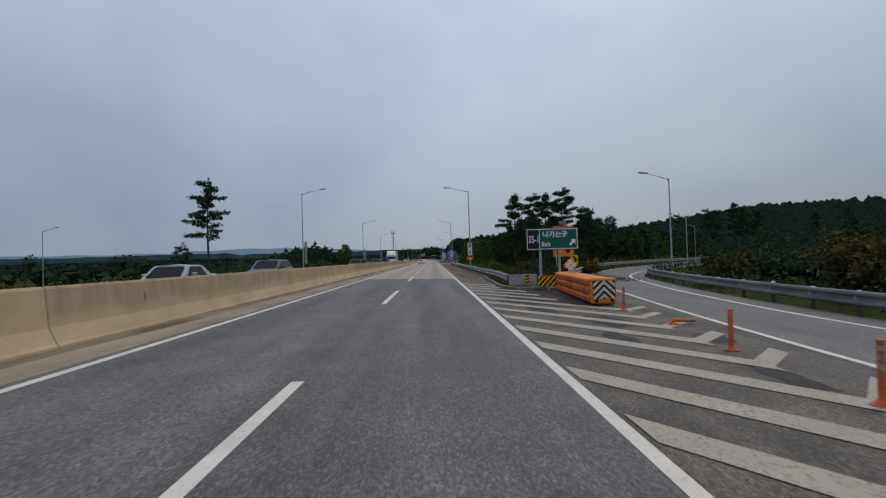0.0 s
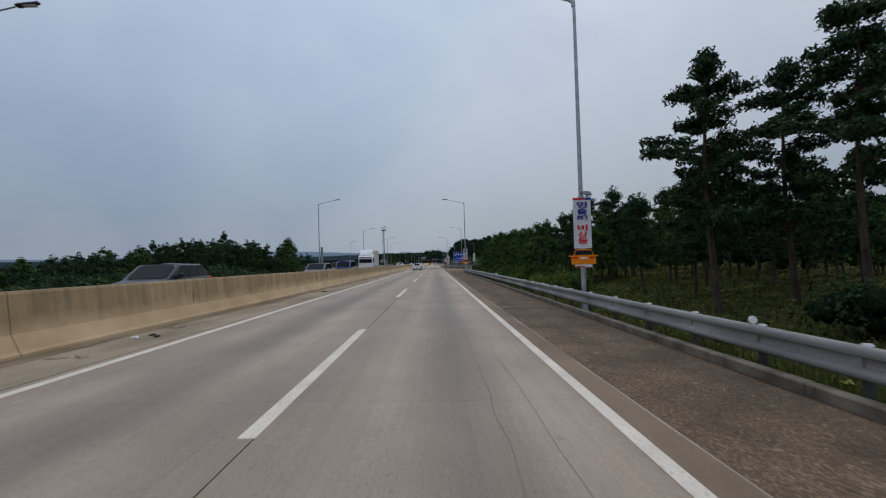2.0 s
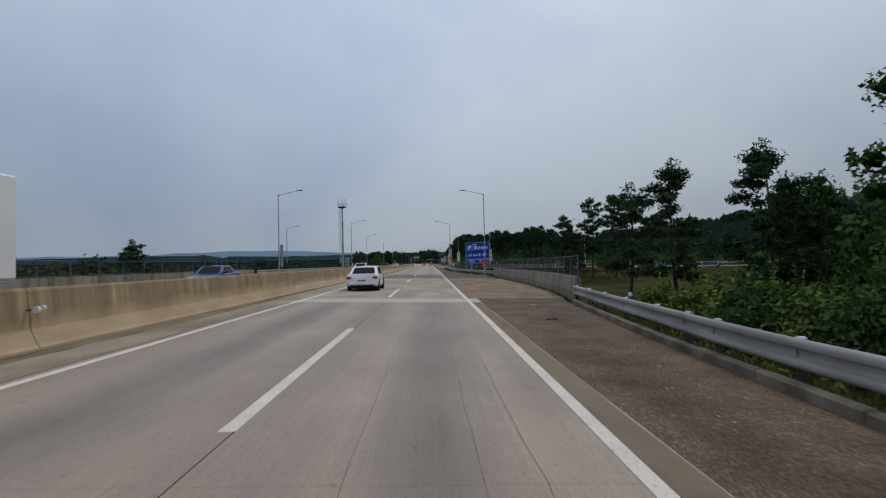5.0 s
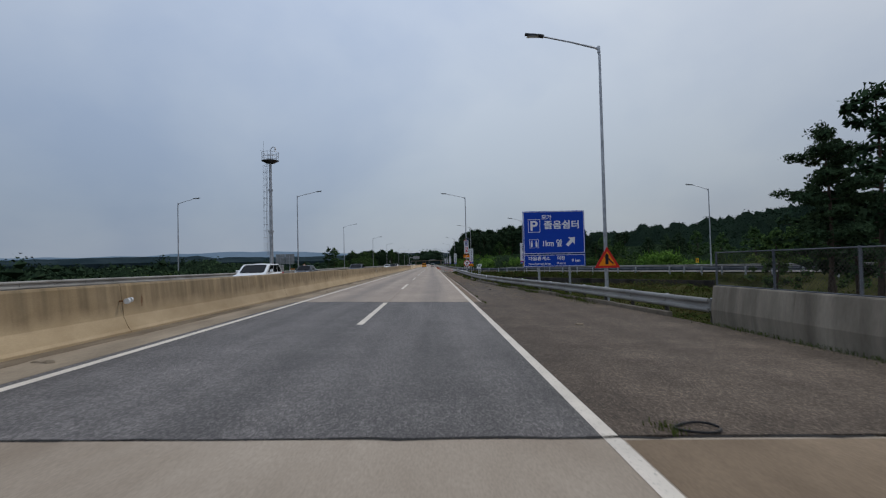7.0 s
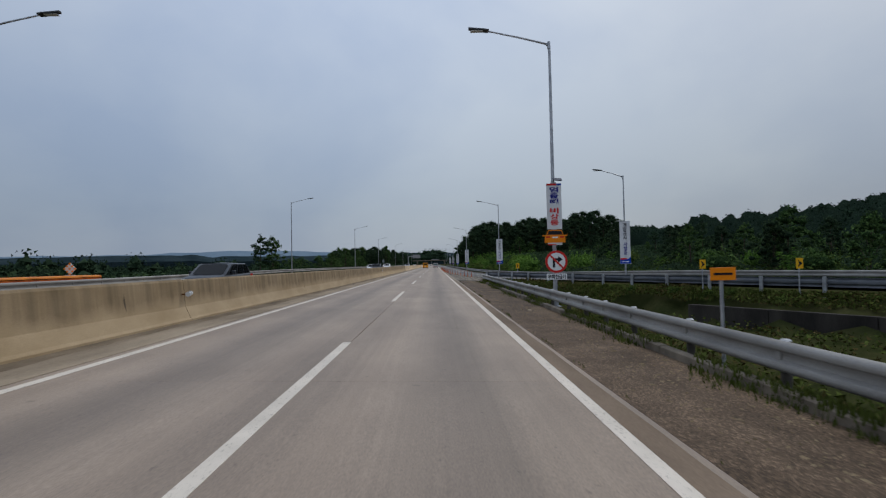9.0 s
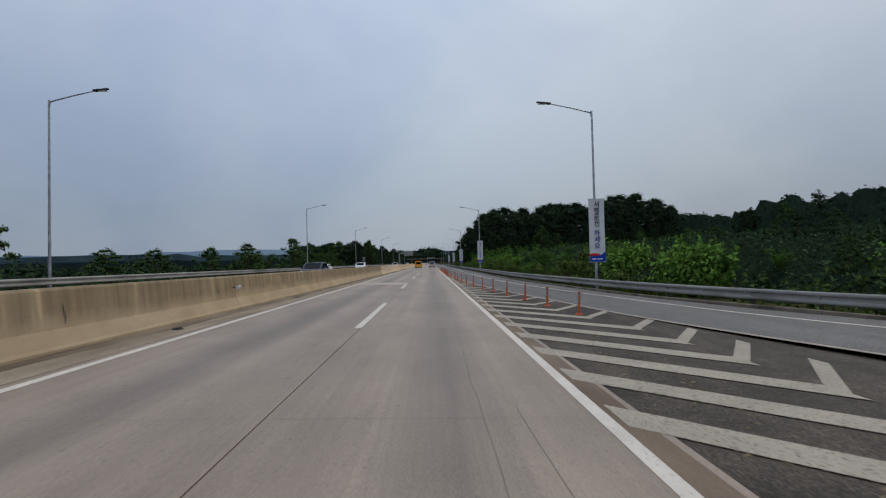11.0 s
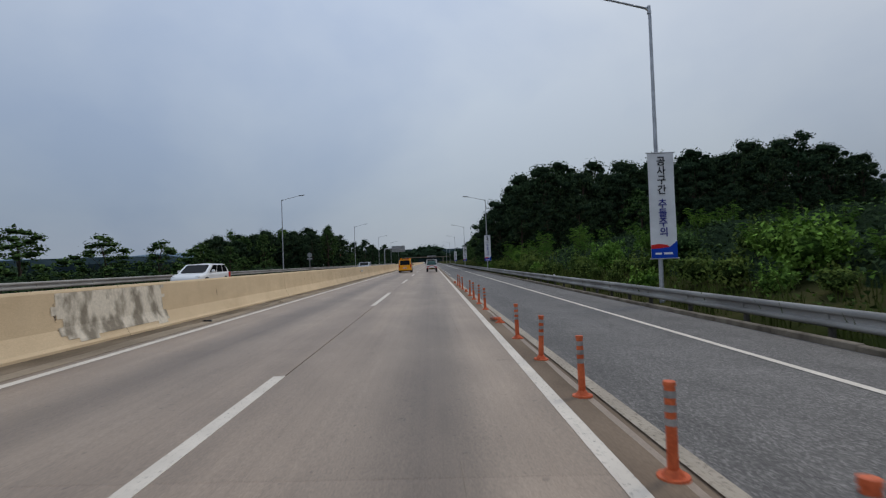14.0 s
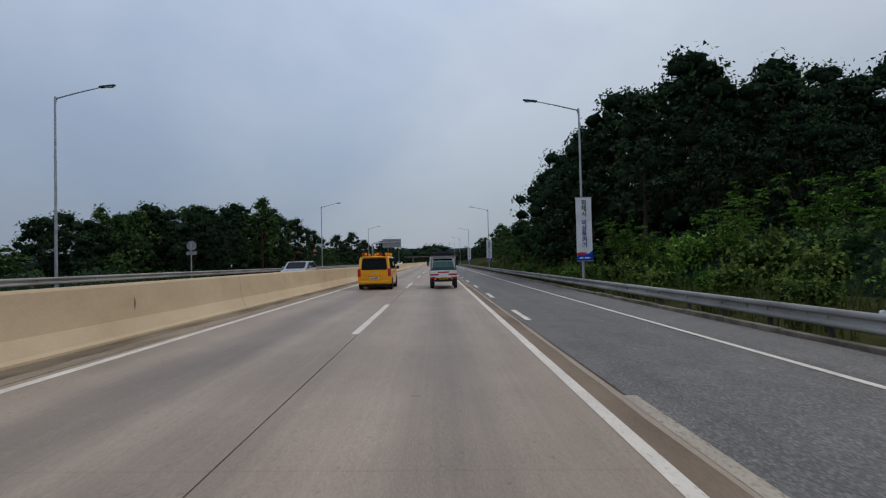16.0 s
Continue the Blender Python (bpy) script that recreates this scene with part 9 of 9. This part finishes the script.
# ---- grass and weeds ----
def grass(name, spots, label, mat, low, high, width=0.012):
    rng = np.random.default_rng(len(spots))
    v, f = [], []
    for x, y, z in spots:
        h = rng.uniform(low, high)
        a = rng.uniform(0, 6.28)
        dx, dy = math.cos(a) * width, math.sin(a) * width
        lx, ly = rng.uniform(-0.4, 0.4, 2) * h
        n = len(v)
        v += [(x - dx, y - dy, z - 0.03), (x + dx, y + dy, z - 0.03), (x + dx * 0.7 + lx * 0.4, y + dy * 0.7 + ly * 0.4, z + h * 0.6), (x - dx * 0.7 + lx * 0.4, y - dy * 0.7 + ly * 0.4, z + h * 0.6), (x + lx, y + ly, z + h)]
        f += [(n, n + 1, n + 2, n + 3), (n + 3, n + 2, n + 4)]
    tagged(new(name, rawmesh(name, v, f, mat)), label, "grass", kind="stuff")


def band(y0, y1, n, inner, wide, clump=0.5):
    out = []
    for i in range(n):
        y = rf.uniform(y0, y1)
        x = inner(y) + wide * rf.random() ** 1.4
        if noise.noise(Vector((x * 0.9, y * 0.6, 2))) > clump * (rf.random() - 0.6):
            out.append((x, y, max(ground_z(x, y), gz(x) - 0.2 if x < inner(y) + 0.5 else -9)))
    return out


kerb_in = lambda y: interp(KERB_X, y) + 0.2
grass("verge_grass", band(40, 157, 16000, kerb_in, 3.0) + band(203, 289, 12000, kerb_in, 3.2), "short green grass behind the kerb", M_GRASS, 0.06, 0.24)
grass("dry_verge_grass", band(48, 157, 6000, kerb_in, 2.4) + band(203, 289, 5000, kerb_in, 3.4) + band(50, 96, 6000, lambda y: 9.0, 9.0), "dry straw-coloured grass in the verge", M_DRY, 0.06, 0.26)
entry_in = lambda y: interp([(p[1], p[0]) for p in ENTRY_RAIL_R], y) + 0.1
grass("tall_verge_grass", band(312, 470, 15000, entry_in, 4.0) + band(470, 560, 3000, entry_in, 4.0), "tall weeds behind the guard rail", M_GRASS, 0.25, 0.85, 0.018)
M_VERGE = leaves("sunlit_verge_grass", (0.085, 0.105, 0.024), (0.205, 0.215, 0.058))
grass("kerb_grass", band(47, 156, 15000, lambda y: interp(KERB_X, y) + 0.17, 1.0, 0.35), "yellow-green tufts between kerb and guard rail", M_VERGE, 0.05, 0.20, 0.014)
nose = [(x, y, ground_z(x, y)) for x, y in ((rf.uniform(6.5, 15), rf.uniform(32, 70)) for _ in range(22000)) if near_line(EXIT_MID, x, y) > 4.6 and x > interp(KERB_X, y) + 0.3]
grass("gore_grass", nose, "rough grass behind the gore nose", M_GRASS, 0.08, 0.3, 0.016)
grass("dry_gore_grass", nose[::4], "dry grass behind the gore nose", M_DRY, 0.1, 0.35, 0.012)
grass("meadow_grass", band(66, 118, 9000, lambda y: 9.5, 16.0) + [(x, y, ground_z(x, y)) for x, y in ((rf.uniform(8, 16), rf.uniform(36, 66)) for _ in range(9000))], "meadow grass under the pines", M_GRASS, 0.12, 0.4, 0.02)
slope_spots = []
for i in range(26000):
    y = rf.uniform(230, 290)
    x = interp([(230, 34), (243, 28), (252.5, 22.5), (262.5, 17.5), (272, 13), (280, 9.5), (290, 6.8)], y) + 0.3 - rf.uniform(0.0, 8)
    if x > kerb_in(y) + 0.3 and (y > 268 or x > interp(WALL_X, y) + 0.6):
        slope_spots.append((x, y, ground_z(x, y)))
grass("slope_grass", slope_spots, "rough grass on the slope below the slip road", M_GRASS, 0.10, 0.32, 0.018)
joint_spots = []
for x0, y0, n in ((4.25, 191.75, 60), (9.0, 191.6, 120), (5.2, 102, 40), (8.2, 192, 90)):
    for i in range(n):
        x, y = x0 + rf.gauss(0, 0.10), y0 + rf.gauss(0, 0.8 if n > 90 else 0.12)
        joint_spots.append((x, y, gz(x)))
for i in range(5200):
    y = rf.uniform(204, 289)
    if noise.noise(Vector((y * 0.5, 0, 6))) > 0.0 + 0.3 * rf.random():
        x = 4.11 + abs(rf.gauss(0, 0.05))
        joint_spots.append((x, y, gz(x) - 0.02))
for i in range(2600):
    y = rf.uniform(160, 201.5)
    x = interp([(158.6, 8.2), (166, 9.15), (175, 9.6), (185, 9.75), (201.4, 9.75)], y) - abs(rf.gauss(0, 0.22))
    joint_spots.append((x, y, gz(x)))
grass("joint_weeds", joint_spots, "weeds in the pavement joints and along the parapet", M_GRASS, 0.02, 0.08, 0.008)



def undergrowth(name, spots, size, mat, label, seed):
    """Low leafy ground cover, uneven in height."""
    rng = np.random.default_rng(seed)
    pts = []
    for x, y, top in spots:
        n = 0.5 + 0.5 * noise.noise(Vector((x * 0.22, y * 0.22, seed)))
        pts.append((x, y, ground_z(x, y) + 0.02 + top * n * n * rng.uniform(0.05, 1.0) * 1.8))
    v, f = leaf_tris(np.array(pts), size, rng, (0, 0, 0.9), 1.4, 0.5)
    tagged(new(name, rawmesh(name, v.tolist(), f.tolist(), mat)), label, "undergrowth", kind="stuff")


entry_r = [(p[1], p[0]) for p in ENTRY_RAIL_R]
spots = []
for i in range(26000):
    y = rf.uniform(312, 520)
    x = interp(entry_r, y) + 0.9 + 26 * rf.random() ** 1.7
    spots.append((x, y, 1.5 if x > interp(entry_r, y) + 2.5 else 0.6))
undergrowth("verge_undergrowth", spots, 0.11, M_WEED, "weedy green undergrowth behind the guard rail", 3)
spots = []
for i in range(9000):
    y = rf.uniform(335, 470)
    spots.append((interp(entry_r, y) + 2 + 14 * rf.random(), y, 1.9))
undergrowth("fresh_undergrowth", spots, 0.10, M_LIME, "fresh green weeds behind the guard rail", 8)
spots = []
for i in range(24000):
    y = rf.uniform(222, 325)
    x = interp(entry_r, y) + 1.2 + 34 * rf.random() ** 1.4
    spots.append((x, y, 1.6))
undergrowth("slip_undergrowth", spots, 0.18, M_WEED, "green undergrowth beyond the slip road", 4)
wall_line = [(236, 29), (243.4, 24.3), (263.2, 14.3), (280, 8.5)]
spots = [(x + rf.gauss(0, 0.2), y + rf.gauss(0, 0.2), 0.34 if x > interp(wall_line, y) else 0.12) for x, y, _ in slope_spots for _ in (0, 1)] 
spots += [(x, y, 0.75) for x, y in ((rf.uniform(7.2, 30), rf.uniform(206, 268)) for _ in range(26000)) if kerb_in(y) + 0.9 < x < interp(WALL_X, y) - 0.4]
undergrowth("slope_undergrowth", spots, 0.10, M_GRASS, "rough grass and weeds on the ditch slope", 5)
undergrowth("brown_slope_weeds", spots[::2], 0.11, M_BROWN, "withered weeds on the ditch slope", 15)
spots = []
for i in range(36000):
    y = rf.uniform(36, 165)
    x = (8.2 if y < 150 else 11) + 34 * rf.random() ** 1.3
    if near_line(EXIT_MID, x, y) > 5.2:
        spots.append((x, y, 0.3 if x < 26 else 1.2))
undergrowth("wood_floor", spots, 0.11, M_MEADOW, "low green growth under the pines", 6)
undergrowth("withered_floor", spots[::5], 0.16, M_BROWN, "withered weeds behind the guard rail", 16)
spots = []
for i in range(12000):
    y = rf.uniform(6, 70)
    spots.append((interp(rail_r, y) + 0.8 + 22 * rf.random() ** 1.3, y, 1.3))
undergrowth("ramp_undergrowth", spots, 0.13, M_DARKLEAF, "dark undergrowth outside the exit curve", 7)
spots = []
for i in range(30000):
    y = rf.uniform(10, 580)
    spots.append((interp(OPP_RAIL_X, y) - 2.2 - 22 * rf.random() ** 1.6, y, 1.0))
undergrowth("left_undergrowth", spots, 0.21, M_WEED, "green shrubs beyond the opposite lanes", 9)

# ---- small things on the road ----
# weeds creeping over the kerb, straw and grit on the shoulder
foot = []
for i in range(16000):
    y = rf.uniform(206, 289)
    x = interp(KERB_X, y) + 0.15 - abs(rf.gauss(0, 0.28)) * (0.5 + max(0.0, noise.noise(Vector((y * 0.16, 1, 9)))) * 2.2)
    if noise.noise(Vector((x * 0.7, y * 0.22, 5))) > -0.12:
        foot.append((x, y, gz(x) - 0.02 + (0.13 if x > interp(KERB_X, y) - 0.02 else 0)))
grass("kerb_weeds", foot, "weeds creeping over the kerb onto the shoulder", M_GRASS, 0.03, 0.17, 0.012)
rg = np.random.default_rng(12)
v, f = [], []
for i in range(5200):
    y = float(rg.uniform(46, 158) if i % 3 == 0 else rg.uniform(204, 300))
    x = 4.2 + (interp(KERB_X, min(y, 289)) - 4.3) * float(rg.beta(2.4, 1.6))
    if noise.noise(Vector((x * 0.8, y * 0.12, 3))) < -0.15:
        continue
    q, a = float(rg.uniform(0.008, 0.026)), float(rg.uniform(0, 6.28))
    long = 3.0 if i % 4 == 0 else 1.2
    ca, sa, z, n = math.cos(a), math.sin(a), gz(x) - 0.006, len(v)
    v += [(x + ca * q * long, y + sa * q * long, z), (x - sa * q, y + ca * q, z), (x - ca * q * long, y - sa * q * long, z), (x + sa * q, y - ca * q, z), (x, y, z + q * 0.7)]
    f += [(n, n + 1, n + 4), (n + 1, n + 2, n + 4), (n + 2, n + 3, n + 4), (n + 3, n, n + 4)]
tagged(new("shoulder_grit", rawmesh("shoulder_grit", v, f, M_GRIT)), "pale grit and straw scattered on the shoulder", "gravel", kind="stuff")
t = thing("cable_loop", "black cable loop lying on the shoulder", "cable", 4.52, 191.75)
part("loop", Shape().pipe([(0.22 * math.cos(a), 0.16 * math.sin(a) + 0.03 * math.sin(2 * a), 0.02) for a in [6.0 * k / 22 for k in range(23)]], 0.014, 6), M_BLACK, t)
rd = random.Random(21)
for i in range(34):
    y = rd.uniform(20, 410)
    x = interp(BARRIER_X, y) + rd.uniform(0.15, 1.1) if i % 3 else rd.uniform(4.6, 6.0)
    if i % 3 == 0 and y > 285:
        continue
    ob = thing("litter", rd.choice(("scrap of dark rubber on the shoulder", "crumpled pale scrap on the shoulder")), "litter", x, y, gz(x), rd.uniform(0, 360), "roadside litter")
    s = Shape()
    n = 7
    ring = [(rd.uniform(0.05, 0.14) * math.cos(2 * math.pi * k / n), rd.uniform(0.08, 0.26) * math.sin(2 * math.pi * k / n)) for k in range(n)]
    s.loft([[(a, b, 0.004) for a, b in ring], [(a * 0.7, b * 0.8, rd.uniform(0.02, 0.05)) for a, b in ring]])
    part("scrap", s, M_BLACK if "dark" in ob["label"] else M_DUST, ob)

for x, y, count, wide, deep in ((-4.75, 51.1, 12, 0.38, 0.22), (-4.6, 52.3, 5, 0.14, 0.45), (-4.85, 53.2, 7, 0.40, 0.16), (-4.62, 56.9, 5, 0.22, 0.10), (4.28, 48.9, 1, 0.02, 0.02), (-4.9, 67.5, 3, 0.3, 0.3)):
    ob = thing("rubbish_heap", "strewn heap of dark and pale scraps on the shoulder", "litter", x, y, gz(x), 0, "roadside litter")
    for i in range(count):
        cx, cy, n = rd.gauss(0, wide * 0.6), rd.gauss(0, deep * 0.6), 7
        ring = [(cx + rd.uniform(0.05, 0.13) * math.cos(2 * math.pi * k / n), cy + rd.uniform(0.04, 0.10) * math.sin(2 * math.pi * k / n)) for k in range(n)]
        z = 0.003 * i - SLOPE * cx
        part("scrap", Shape().loft([[(a, b, 0.003 + z) for a, b in ring], [(cx + (a - cx) * 0.6, cy + (b - cy) * 0.7, z + rd.uniform(0.015, 0.05)) for a, b in ring]]), M_BANNER if i % 4 == 1 else M_DIRT if i % 4 == 3 else M_BLACK, ob)

# ---- far buildings ----
def shed(x, y, w, d, h, roof_mat, label):
    t = thing("shed", label, "building", x, y, ground_z(x, y))
    part("wall", Shape().box(-w / 2, w / 2, -d / 2, d / 2, -1.0, h, 0.03), M_REDROOF, t)
    part("roof", Shape().add([(-w / 2 - 0.4, -d / 2 - 0.4, h), (w / 2 + 0.4, -d / 2 - 0.4, h), (w / 2 + 0.4, d / 2 + 0.4, h), (-w / 2 - 0.4, d / 2 + 0.4, h), (-w / 2 - 0.4, 0, h + 1.6), (w / 2 + 0.4, 0, h + 1.6)], ((0, 1, 5, 4), (2, 3, 4, 5), (0, 4, 3), (1, 2, 5), (0, 3, 2, 1))), roof_mat, t)
    for k in range(int(w / 2.6)):
        xx = -w / 2 + 1.3 + 2.6 * k
        part("window", Shape().box(xx - 0.5, xx + 0.5, -d / 2 - 0.02, -d / 2 + 0.04, h * 0.45, h * 0.75), M_GLASS, t)


shed(-36.5, 556, 11, 8, 7.2, M_REDROOF, "red-walled building half hidden among trees")
t = tagged(new("overpass"), "concrete overpass far ahead across the road", "bridge", kind="structure")
part("deck", Shape().box(-40, 60, 896, 904, 5.6, 6.6, 0.05), M_KERB, t)
for x in (-20, 14.5):
    part("pier", Shape().box(x - 0.6, x + 0.6, 897, 903, -2, 5.6, 0.05), M_KERB, t)

for src, used, _ in KINDS.values():
    if not used:
        for o in (*src.children_recursive, src):
            bpy.data.objects.remove(o)
